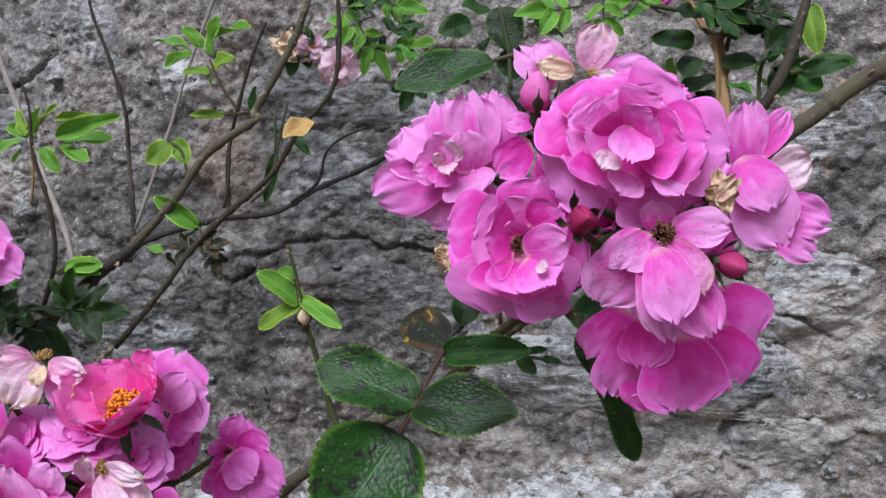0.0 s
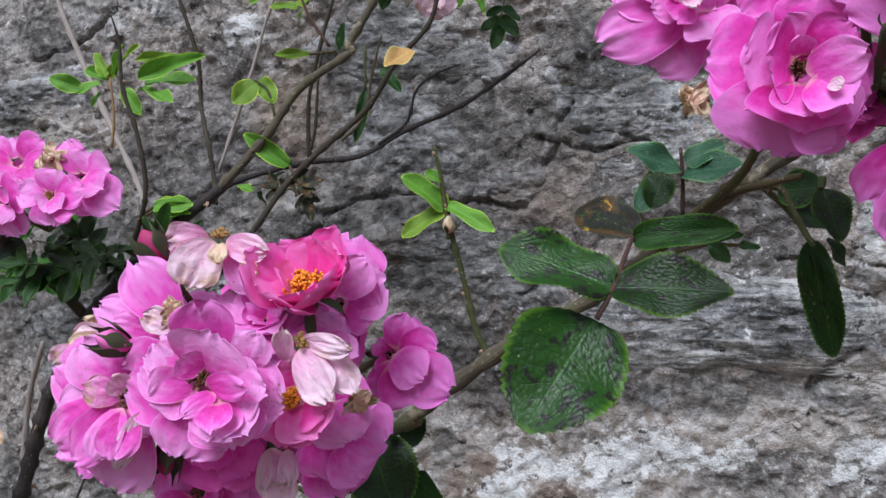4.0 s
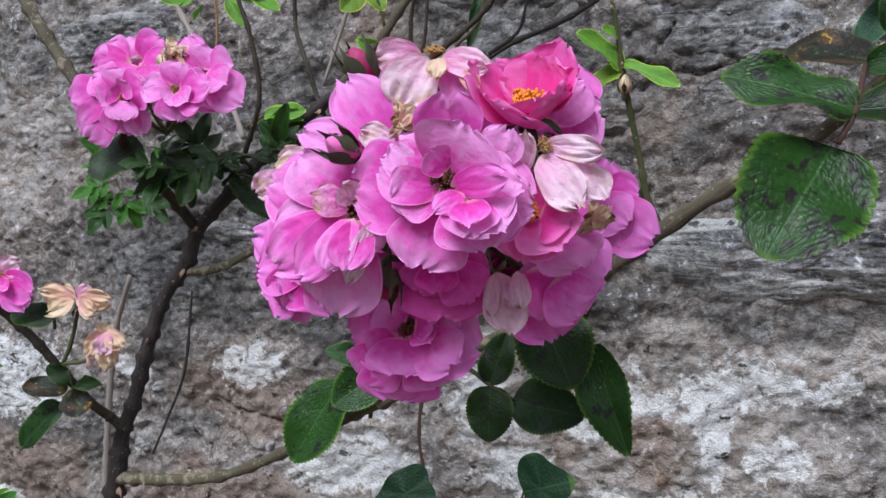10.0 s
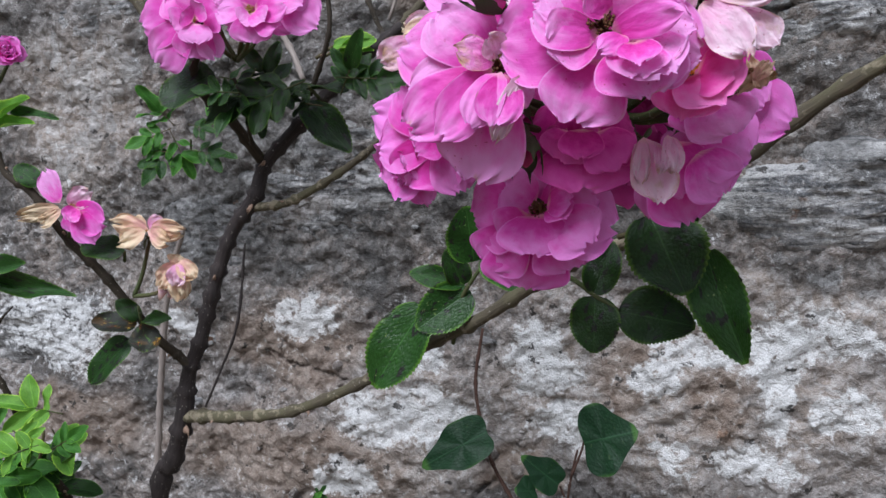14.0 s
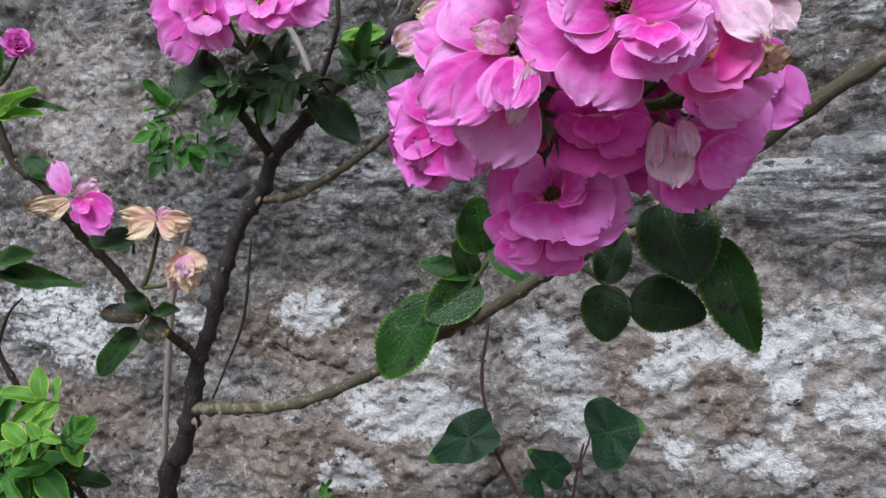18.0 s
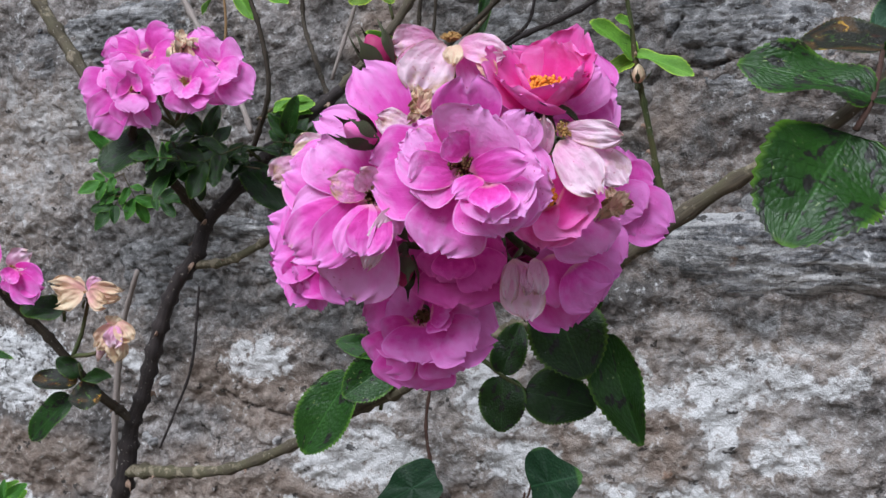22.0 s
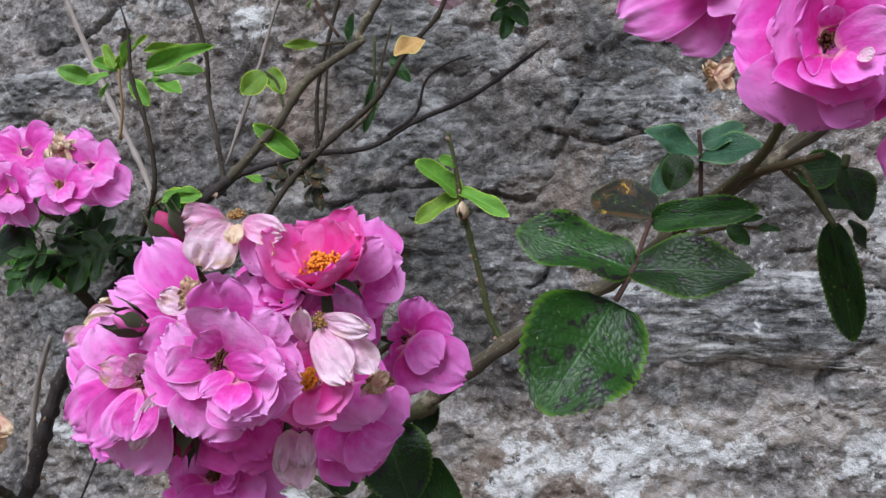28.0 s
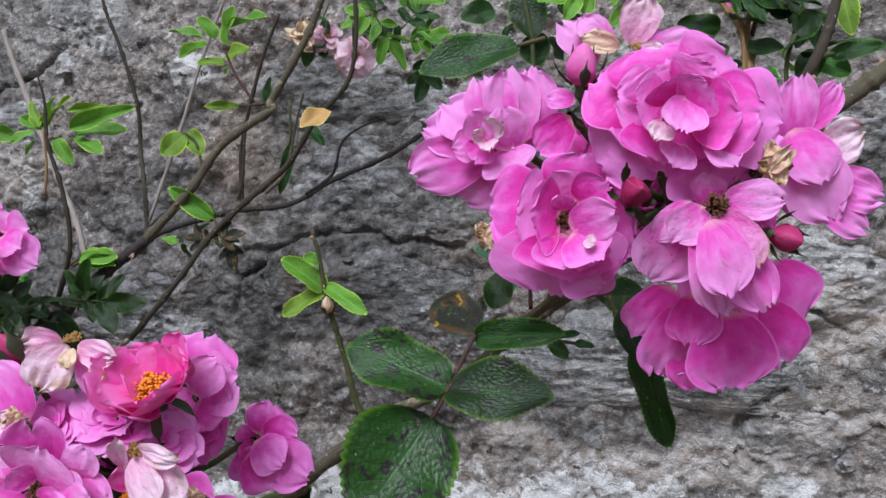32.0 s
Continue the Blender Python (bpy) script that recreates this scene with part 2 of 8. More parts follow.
def leaf_material(name, dark, light, spots=0.5, yellow=0.0, gloss=0.42):
    """u runs across the blade with the midrib at a half, v from the stalk to the tip."""
    m = Nodes(name, gloss)
    u, v = m.uv()
    ob = m.skin()
    off = m.math("ABSOLUTE", m.math("SUBTRACT", u, 0.5))
    wob = m.math("MULTIPLY", m.math("SUBTRACT", m.noise(ob, 3.5, 3), 0.5), 0.10)
    run = m.math("ADD", m.math("SUBTRACT", v, m.math("MULTIPLY", m.math("POWER", off, 1.2), 0.75)), wob)
    saw = m.math("ABSOLUTE", m.math("SUBTRACT", m.math("FRACT", m.math("MULTIPLY", run, 7.5)), 0.5))
    side_vein = m.ramp(saw, 0.0, 0.055, 1.0, 0.0)
    mid_vein = m.ramp(off, 0.004, 0.020, 1.0, 0.0)
    vein = m.math("MAXIMUM", mid_vein, m.math("MULTIPLY", side_vein, 0.55))
    pads = m.node("ShaderNodeTexVoronoi", Scale=22.0)
    m.nt.links.new(m.mix(0.06, m.coords("UV"), m.noise(ob, 7, 2, 0.5, 0, "Color")), pads.inputs["Vector"])
    pad = m.ramp(pads.outputs["Distance"], 0.0, 0.75, 1.0, 0.0)
    fine = m.noise(m.coords("UV"), 42, 4, 0.7)
    broad = m.noise(ob, 2.2, 3, 0.5)
    t = m.math("ADD", m.ramp(broad, 0.3, 0.7, 0.0, 0.55), m.ramp(fine, 0.3, 0.7, 0, 0.3))
    t = m.math("ADD", t, m.ramp(m.random(), 0, 1, -0.15, 0.25))
    col = m.mix(t, dark, light)
    col = m.mix(m.math("MULTIPLY", side_vein, 0.45), col, tuple(c * 0.7 for c in dark))
    col = m.mix(m.math("MULTIPLY", mid_vein, 0.35), col, tuple(min(1, c * 2.2 + 0.02) for c in light))
    col = m.mix(m.ramp(pad, 0.25, 0.75, 0.0, 0.12), col, tuple(min(1, c * 1.7) for c in light))
    col = m.mix(m.ramp(pad, 0.0, 0.3, 0.1, 0.0), col, tuple(c * 0.6 for c in dark))
    rim = m.math("MAXIMUM", m.ramp(off, 0.435, 0.495), m.ramp(v, 0.95, 1.0))
    col = m.mix(m.math("MULTIPLY", rim, 0.7), col, (min(1, light[0] * 3.2 + 0.03), min(1, light[1] * 2.6 + 0.03), light[2] * 1.8))
    if yellow:
        patch = m.ramp(m.noise(ob, 1.9, 2, 0.5, 0.6), 0.62 - 0.18 * yellow, 0.70 - 0.14 * yellow)
        col = m.mix(m.math("MULTIPLY", patch, 0.9), col, (0.50, 0.27, 0.03))
        rust = m.ramp(m.noise(ob, 2.4, 2, 0.5, 0.4), 0.66 - 0.1 * yellow, 0.72 - 0.1 * yellow)
        col = m.mix(m.math("MULTIPLY", rust, 0.8 * yellow), col, (0.46, 0.10, 0.02))
    black = m.ramp(m.noise(ob, 6.5, 3, 0.55, 0.5), 0.72 - 0.215 * spots, 0.75 - 0.205 * spots)
    col = m.mix(m.math("MULTIPLY", black, 0.86), col, (0.016, 0.010, 0.014))
    fleck = m.math("MULTIPLY", m.ramp(m.noise(ob, 20, 2, 0.5), 0.66, 0.70), m.ramp(m.noise(ob, 3.0, 2), 0.50, 0.58))
    col = m.mix(m.math("MULTIPLY", fleck, 0.6 if light[1] > 0.06 else 0.1), col, (0.30, 0.40, 0.14))
    m.colour(col)
    quilt = m.math("ADD", m.math("MULTIPLY", vein, -0.35), m.math("ADD", m.math("MULTIPLY", fine, 0.3), m.math("MULTIPLY", pad, 0.55)))
    m.bump(quilt, 0.34, 0.0018)
    m.bsdf.inputs["Specular IOR Level"].default_value = 0.30
    m.roughness(m.ramp(fine, 0.3, 0.75, gloss - 0.16, gloss + 0.10))
    return m.thin(m.mix(0.5, col, light), 0.10 if light[1] < 0.2 else 0.2)


LEAF = {
    "dark": leaf_material("rose_leaf_dark_green", (0.005, 0.017, 0.002), (0.019, 0.056, 0.007), 0.7),
    "mid": leaf_material("rose_leaf_green", (0.009, 0.036, 0.005), (0.030, 0.092, 0.013), 0.6),
    "blue": leaf_material("rose_leaf_blue_green", (0.022, 0.075, 0.038), (0.065, 0.150, 0.080), 0.0),
    "spotted": leaf_material("rose_leaf_black_spotted", (0.007, 0.030, 0.004), (0.026, 0.080, 0.011), 0.80),
    "sick": leaf_material("rose_leaf_yellowing", (0.020, 0.055, 0.010), (0.060, 0.120, 0.02), 1.7, 0.55),
    "young": leaf_material("leaf_bright_green", (0.070, 0.20, 0.018), (0.20, 0.42, 0.048), 0.0, 0.0, 0.5),
    "fresh": leaf_material("leaf_fresh_green", (0.028, 0.110, 0.012), (0.080, 0.235, 0.030), 0.0, 0.0, 0.5),
    "lime": leaf_material("leaf_yellow_green", (0.11, 0.22, 0.016), (0.24, 0.38, 0.04), 0.0, 0.0, 0.5),
    "ivy": leaf_material("ivy_leaf_green", (0.004, 0.022, 0.007), (0.012, 0.050, 0.016), 0.0, 0.0, 0.55),
    "tan": leaf_material("leaf_withered_tan", (0.45, 0.24, 0.07), (0.66, 0.42, 0.16), 0.0, 0.0, 0.7),
}


def bark_material(name, a, b, moss=None, bloom=0.0, scale=None):
    m = Nodes(name, 0.84)
    ob = m.coords("Object")
    uvs = m.scaled(m.coords("UV"), (6, 0.8, 1))
    grain = m.noise(uvs, 3.0, 5, 0.65)
    broad = m.noise(ob, 28, 3, 0.6)
    col = m.mix(m.ramp(grain, 0.3, 0.7), a, b)
    if moss:
        col = m.mix(m.ramp(broad, 0.46, 0.62, 0, 0.85), col, moss)
    if scale:
        col = m.mix(m.ramp(m.noise(ob, 75, 4, 0.65), 0.55, 0.62, 0, 0.75), col, scale)
    fleck = m.ramp(m.noise(ob, 420, 2, 0.6), 0.66, 0.74, 0, 0.6 + bloom)
    col = m.mix(fleck, col, (0.42, 0.38, 0.33))
    m.colour(col)
    m.bump(m.math("ADD", grain, m.math("MULTIPLY", m.noise(ob, 300, 3), 0.6)), 0.5, 0.0012)
    return m.mat


BARK = {
    "brown": bark_material("cane_bark_grey_brown", (0.014, 0.010, 0.010), (0.048, 0.036, 0.033)),
    "dark": bark_material("cane_bark_dark", (0.018, 0.013, 0.008), (0.060, 0.044, 0.026)),
    "olive": bark_material("cane_bark_olive", (0.036, 0.029, 0.019), (0.135, 0.110, 0.070), (0.105, 0.094, 0.050), 0.3, (0.30, 0.255, 0.175)),
    "green": bark_material("cane_green", (0.035, 0.050, 0.014), (0.085, 0.105, 0.03), (0.10, 0.065, 0.03)),
    "pale": bark_material("stem_pale_grey", (0.20, 0.165, 0.145), (0.36, 0.31, 0.28)),
    "red": bark_material("stem_red_brown", (0.045, 0.022, 0.016), (0.10, 0.050, 0.034)),
    "tan": bark_material("stem_tan", (0.22, 0.125, 0.055), (0.38, 0.24, 0.11)),
}


def plain_material(name, a, b, scale, rough=0.7, bump=0.3):
    m = Nodes(name, rough)
    n = m.noise(m.coords("Object"), scale, 4, 0.65)
    m.colour(m.mix(m.ramp(n, 0.3, 0.7), a, b))
    m.bump(n, bump, 0.001)
    return m.mat


STAMEN = {
    "orange": plain_material("stamens_orange", (0.78, 0.22, 0.01), (0.88, 0.40, 0.03), 400),
    "brown": plain_material("stamens_brown", (0.055, 0.020, 0.008), (0.22, 0.10, 0.03), 500),
    "tan": plain_material("stamens_tan", (0.30, 0.15, 0.04), (0.62, 0.38, 0.12), 500),
}
SEPAL = plain_material("sepal_green", (0.032, 0.044, 0.018), (0.085, 0.090, 0.036), 250)
SEPAL_DRY = plain_material("sepal_dry_brown", (0.10, 0.055, 0.02), (0.36, 0.22, 0.09), 300)
THORN = plain_material("thorn_tan", (0.20, 0.11, 0.07), (0.42, 0.30, 0.22), 400)


def wall_material(name, kind):
    """Lime mortar and gneiss: where lime and dark grey patches lie comes with the mesh."""
    m = Nodes(name, 0.92)
    ob = m.coords("Object")
    broad = m.noise(ob, 11, 5, 0.65)
    patch = m.noise(ob, 30, 6, 0.7, 0.6)
    grit = m.noise(ob, 150, 4, 0.7)
    fine = m.noise(ob, 560, 5, 0.75)
    cell = m.node("ShaderNodeTexVoronoi", Scale=115.0)
    cell.feature = "F1"
    m.nt.links.new(m.mix(0.03, ob, m.noise(ob, 60, 3, 0.6, 0, "Color")), cell.inputs["Vector"])
    pebble = cell.outputs["Distance"]
    if kind == "mortar":
        col = m.mix(m.ramp(broad, 0.32, 0.68), (0.215, 0.192, 0.178), (0.41, 0.393, 0.387))
        col = m.mix(m.ramp(m.noise(ob, 4.5, 3, 0.6), 0.40, 0.55, 0, 0.85), col, (0.31, 0.250, 0.21))
        col = m.mix(m.ramp(patch, 0.40, 0.64, 0, 0.75), col, (0.27, 0.22, 0.19))
        col = m.mix(m.ramp(cell.outputs["Color"], 0.55, 0.95, 0, 0.75), col, (0.50, 0.475, 0.46))
        col = m.mix(m.ramp(pebble, 0.42, 0.72, 0, 0.5), col, (0.075, 0.062, 0.052))
    else:
        band = m.noise(m.scaled(ob, (9, 9, 82)), 1.0, 6, 0.68, 0.8)
        col = m.mix(m.ramp(band, 0.42, 0.58), (0.050, 0.054, 0.062), (0.56, 0.55, 0.54))
        col = m.mix(m.ramp(broad, 0.46, 0.68, 0, 0.5), col, (0.31, 0.315, 0.33))
        col = m.mix(m.ramp(patch, 0.56, 0.66, 0, 0.45), col, (0.10, 0.104, 0.112))
        col = m.mix(m.ramp(m.random(), 0, 1, 0, 0.35), col, (0.33, 0.315, 0.30))
    col = m.mix(m.ramp(grit, 0.52, 0.70, 0.0, 0.5), col, (0.60, 0.58, 0.57))
    # shade of the crevices is put into the colour where the grit is low
    col = m.mix(m.ramp(grit, 0.32, 0.45, 0.62, 0.0), col, (0.026, 0.023, 0.021))
    col = m.mix(m.ramp(fine, 0.55, 0.75, 0.0, 0.12), col, (0.55, 0.53, 0.52))
    col = m.mix(m.ramp(fine, 0.28, 0.42, 0.15, 0.0), col, (0.05, 0.045, 0.04))
    small = m.node("ShaderNodeTexVoronoi", Scale=240.0)
    m.nt.links.new(m.mix(0.02, ob, m.noise(ob, 130, 3, 0.6, 0, "Color")), small.inputs["Vector"])
    col = m.mix(m.ramp(small.outputs["Color"], 0.6, 1.0, 0, 0.5), col, (0.56, 0.53, 0.505))
    col = m.mix(m.ramp(small.outputs["Color"], 0.0, 0.28, 0.45, 0), col, (0.10, 0.088, 0.080))
    crust = m.math("ADD", m.math("MULTIPLY", grit, 0.7), m.math("MULTIPLY", patch, 0.6))
    speck = m.noise(ob, 62, 5, 0.7, 0.8)
    col = m.mix(m.ramp(speck, 0.32, 0.46, 0.75, 0.0), col, (0.036, 0.033, 0.031))
    col = m.mix(m.ramp(speck, 0.56, 0.68, 0.0, 0.5), col, (0.58, 0.57, 0.56))
    stain = m.math("ADD", m.math("MULTIPLY", m.noise(ob, 6.5, 4, 0.6, 0.8), 0.75), m.math("MULTIPLY", patch, 0.35))
    col = m.mix(m.ramp(stain, 0.50, 0.62, 0.0, 0.72), col, (0.062, 0.060, 0.058))
    blend = m.math("ADD", m.math("MULTIPLY", broad, 0.5), m.math("MULTIPLY", patch, 0.6))
    pale = m.math("MULTIPLY", m.attribute("pale"), m.ramp(blend, 0.40, 0.58, 0.35, 1.0))
    sand = m.mix(m.ramp(speck, 0.40, 0.58), (0.36, 0.295, 0.245), (0.60, 0.56, 0.535))
    col = m.mix(m.math("MULTIPLY", pale, 0.70), col, sand)
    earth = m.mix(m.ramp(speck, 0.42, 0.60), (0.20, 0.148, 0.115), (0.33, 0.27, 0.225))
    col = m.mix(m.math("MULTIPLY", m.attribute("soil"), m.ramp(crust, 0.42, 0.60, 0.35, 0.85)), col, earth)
    ragged = m.math("ADD", m.math("MULTIPLY", m.math("SUBTRACT", speck, 0.5), 1.3), m.math("MULTIPLY", m.math("SUBTRACT", grit, 0.5), 1.4))
    ragged = m.math("ADD", ragged, m.math("MULTIPLY", m.math("SUBTRACT", patch, 0.5), 1.1))
    lime = m.ramp(m.math("ADD", m.math("MULTIPLY", m.attribute("lime"), 0.55), ragged), 0.20, 0.46)
    col = m.mix(m.math("MULTIPLY", lime, 0.80), col, m.mix(m.ramp(fine, 0.35, 0.65), (0.60, 0.60, 0.60), (0.86, 0.855, 0.845)))
    hole = m.node("ShaderNodeTexVoronoi", Scale=64.0)
    m.nt.links.new(m.mix(0.035, m.scaled(ob, (1, 1, 1.35)), m.noise(ob, 90, 4, 0.7, 0, "Color")), hole.inputs["Vector"])
    pit = m.math("MULTIPLY", m.ramp(hole.outputs["Distance"], 0.26, 0.38, 0.9, 0.0), m.ramp(hole.outputs["Color"], 0.76, 0.80))
    # pits are painted dark as well as sunk, their shade being in the colour
    col = m.mix(pit, col, (0.030, 0.026, 0.023))
    # patches of the face mixed towards dark grey
    dark = m.math("MULTIPLY", m.attribute("dark_grey"), m.ramp(patch, 0.28, 0.5, 0.2, 1.0))
    col = m.mix(m.math("MULTIPLY", dark, 0.72 if kind == "mortar" else 0.60), col, m.mix(m.ramp(speck, 0.42, 0.62), (0.032, 0.031, 0.030), (0.15, 0.146, 0.142)))
    rust = m.ramp(m.noise(ob, 26, 3, 0.6, 0.5), 0.70, 0.76, 0, 0.55)
    col = m.mix(rust, col, (0.34, 0.18, 0.10))
    m.colour(col)
    height = m.math("ADD", m.math("MULTIPLY", grit, 1.0), m.math("MULTIPLY", fine, 0.4))
    if kind == "mortar":
        height = m.math("ADD", height, m.math("MULTIPLY", m.ramp(pebble, 0.1, 0.7, 0.8, 0.0), 0.6))
    height = m.math("ADD", height, m.math("MULTIPLY", small.outputs["Distance"], -0.7))
    height = m.math("ADD", height, m.math("MULTIPLY", pit, -1.2))
    m.bump(height, 0.5, 0.010 if kind == "mortar" else 0.008)
    return m.mat


MORTAR = wall_material("wall_lime_mortar", "mortar")
GNEISS = wall_material("wall_gneiss_stone", "stone")
EARTH = plain_material("ground_earth", (0.06, 0.045, 0.03), (0.15, 0.12, 0.085), 14, 0.95, 0.6)

# ---- wall and ground ----
WALL_Y = 0.885
LIME = [(-1.031, 0.911, 0.093, 0.057), (-0.500, 0.825, 0.073, 0.039), (-0.099, 0.899, 0.022, 0.058), (-0.354, 0.903, 0.039, 0.036), (-0.500, 0.829, 0.080, 0.043), (-0.187, 0.937, 0.016, 0.028), (-0.100, 0.899, 0.026, 0.064), (-0.227, 0.904, 0.027, 0.029), (-1.041, 0.908, 0.083, 0.051), (-0.651, 0.941, 0.047, 0.025), (-0.330, 0.828, 0.045, 0.027), (-0.212, 0.802, 0.030, 0.023), (-0.034, 0.947, 0.033, 0.023), (-0.124, 0.804, 0.051, 0.022), (-0.608, 0.746, 0.032, 0.031), (-1.045, 0.720, 0.045, 0.026), (-0.493, 0.906, 0.032, 0.021), (-0.024, 0.862, 0.026, 0.027), (-0.819, 0.935, 0.022, 0.023), (-0.178, 0.920, 0.045, 0.020), (-0.079, 0.923, 0.043, 0.016), (0.010, 0.948, 0.035, 0.015), (0.154, 0.951, 0.032, 0.021), (-0.048, 1.011, 0.024, 0.012), (-0.512, 1.418, 0.022, 0.017)]
DARK_GREY = [(-0.345, 1.353, 0.096, 0.061), (-0.537, 1.251, 0.091, 0.051), (-0.464, 1.149, 0.056, 0.065), (-0.298, 1.149, 0.055, 0.046), (-0.331, 1.249, 0.139, 0.157), (-0.753, 1.102, 0.124, 0.089), (-0.370, 1.273, 0.075, 0.040), (-0.629, 1.036, 0.106, 0.063), (-0.327, 1.190, 0.135, 0.071), (-0.494, 1.061, 0.096, 0.026), (-0.217, 1.257, 0.070, 0.045), (-0.288, 1.292, 0.098, 0.065), (-0.388, 1.428, 0.043, 0.053), (-0.553, 1.024, 0.047, 0.051), (-0.624, 1.012, 0.068, 0.035), (-0.615, 1.152, 0.059, 0.043), (-0.732, 1.183, 0.060, 0.052), (-0.303, 0.942, 0.019, 0.019), (-0.165, 1.295, 0.073, 0.046), (-0.128, 1.374, 0.036, 0.047), (-0.347, 1.225, 0.067, 0.029), (-0.779, 1.438, 0.049, 0.027), (-0.054, 1.161, 0.041, 0.028), (-0.620, 1.171, 0.104, 0.042), (-0.363, 1.256, 0.112, 0.036), (0.210, 1.285, 0.039, 0.053), (-0.006, 1.018, 0.120, 0.019)]
PALE = [(-0.112, 0.996, 0.038, 0.019), (-0.636, 1.083, 0.036, 0.016), (-0.965, 1.224, 0.113, 0.087), (-0.192, 0.865, 0.209, 0.102), (-0.508, 0.813, 0.095, 0.086), (-0.179, 1.232, 0.050, 0.025), (0.063, 1.039, 0.048, 0.024), (0.024, 0.980, 0.174, 0.028), (-0.471, 1.250, 0.058, 0.040), (-0.790, 1.310, 0.050, 0.046), (0.202, 1.152, 0.050, 0.047), (0.183, 1.040, 0.072, 0.030), (-0.098, 0.987, 0.032, 0.013)]
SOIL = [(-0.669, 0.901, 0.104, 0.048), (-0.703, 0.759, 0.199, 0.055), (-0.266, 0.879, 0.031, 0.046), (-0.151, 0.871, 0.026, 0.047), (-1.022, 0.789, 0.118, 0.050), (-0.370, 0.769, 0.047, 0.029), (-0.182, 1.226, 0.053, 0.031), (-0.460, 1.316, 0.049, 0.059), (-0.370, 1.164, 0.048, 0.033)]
# open joints and cracks: a line along the wall, and its half width
CRACKS = [
    ([(-0.436, 1.212), (-0.378, 1.226), (-0.295, 1.228), (-0.242, 1.223), (-0.190, 1.215)], 0.0060),
    ([(-0.200, 1.121), (-0.185, 1.132), (-0.165, 1.147)], 0.0080),
    ([(-0.166, 1.261), (-0.156, 1.290), (-0.138, 1.330)], 0.0050),
    ([(-0.843, 1.401), (-0.775, 1.417), (-0.697, 1.455)], 0.0050),
    ([(0.099, 0.992), (0.106, 1.030), (0.144, 1.060)], 0.0040),
    ([(0.102, 0.980), (0.107, 1.024), (0.132, 1.055)], 0.0040),
    ([(0.069, 1.149), (0.125, 1.159), (0.174, 1.151), (0.206, 1.129)], 0.0040),
    ([(-0.476, 1.139), (-0.452, 1.180), (-0.425, 1.214)], 0.0050),
    ([(-0.702, 0.895), (-0.610, 0.871), (-0.550, 0.861)], 0.0030),
    ([(-0.306, 0.803), (-0.288, 0.751), (-0.263, 0.727)], 0.0060),
    ([(-0.813, 1.045), (-0.849, 1.119), (-0.886, 1.185)], 0.0030),
    ([(-0.176, 1.289), (-0.126, 1.276), (-0.065, 1.281)], 0.0050),
    ([(-0.425, 0.786), (-0.412, 0.752), (-0.434, 0.714)], 0.0050),
]


def laid(x, z, spots, seed):
    """How far a place lies inside any of the patches, with ragged rims."""
    wx = x + 0.075 * (fractal(x * 16, z * 16, seed, 5, 0.6) - 0.5)
    wz = z + 0.075 * (fractal(x * 16 + 31, z * 20 + 17, seed + 9, 5, 0.6) - 0.5)
    best = 0 * x
    for cx, cz, rx, rz in spots:
        d = np.sqrt(((wx - cx) / rx) ** 2 + ((wz - cz) / rz) ** 2)
        best = np.maximum(best, np.clip((1.25 - d) / 0.5, 0, 1))
    return best


def groove(x, z):
    """How deep the open joints cut into the face."""
    wx = x + 0.030 * (fractal(x * 26, z * 26, 61) - 0.5)
    wz = z + 0.030 * (fractal(x * 26 + 9, z * 30 + 5, 62) - 0.5)
    depth = 0 * x
    for line, half in CRACKS:
        for (ax, az), (bx, bz) in zip(line, line[1:]):
            ll = (bx - ax) ** 2 + (bz - az) ** 2
            t = np.clip(((wx - ax) * (bx - ax) + (wz - az) * (bz - az)) / ll, 0, 1)
            d = np.hypot(wx - ax - t * (bx - ax), wz - az - t * (bz - az))
            depth = np.maximum(depth, np.clip(1.25 - d / (0.6 * half), 0, 1))
    return depth * 0.010


def swell(x, z):
    """How the whole face bulges."""
    return (fractal(x * 5, z * 6, 11, 4) - 0.5) * 0.040


def relief(x, z):
    """The rough face of the mortar, in metres towards the viewer."""
    big = swell(x, z)
    lumps = (fractal(x * 24, z * 28, 21, 5, 0.6) - 0.5) * 0.016
    crust = fractal(x * 14, z * 19, 31, 5, 0.6) * 7
    step = np.floor(crust) + np.clip((crust - np.floor(crust)) * 3, 0, 1)
    grains = (fractal(x * 75, z * 90, 23, 3, 0.65) - 0.5) * 0.013
    return big + lumps + grains + (step - 3.5) * 0.0030 * fractal(x * 4, z * 4, 91, 3) * 1.6 - groove(x, z)


def give(me, name, values):
    me.attributes.new(name, "FLOAT", "POINT").data.foreach_set("value", np.asarray(values, dtype=np.float32))


def spaced(lo, fine_lo, fine_hi, hi, step, coarse):
    return np.concatenate([np.linspace(lo, fine_lo, coarse, endpoint=False), np.arange(fine_lo, fine_hi, step), np.linspace(fine_hi, hi, coarse)])


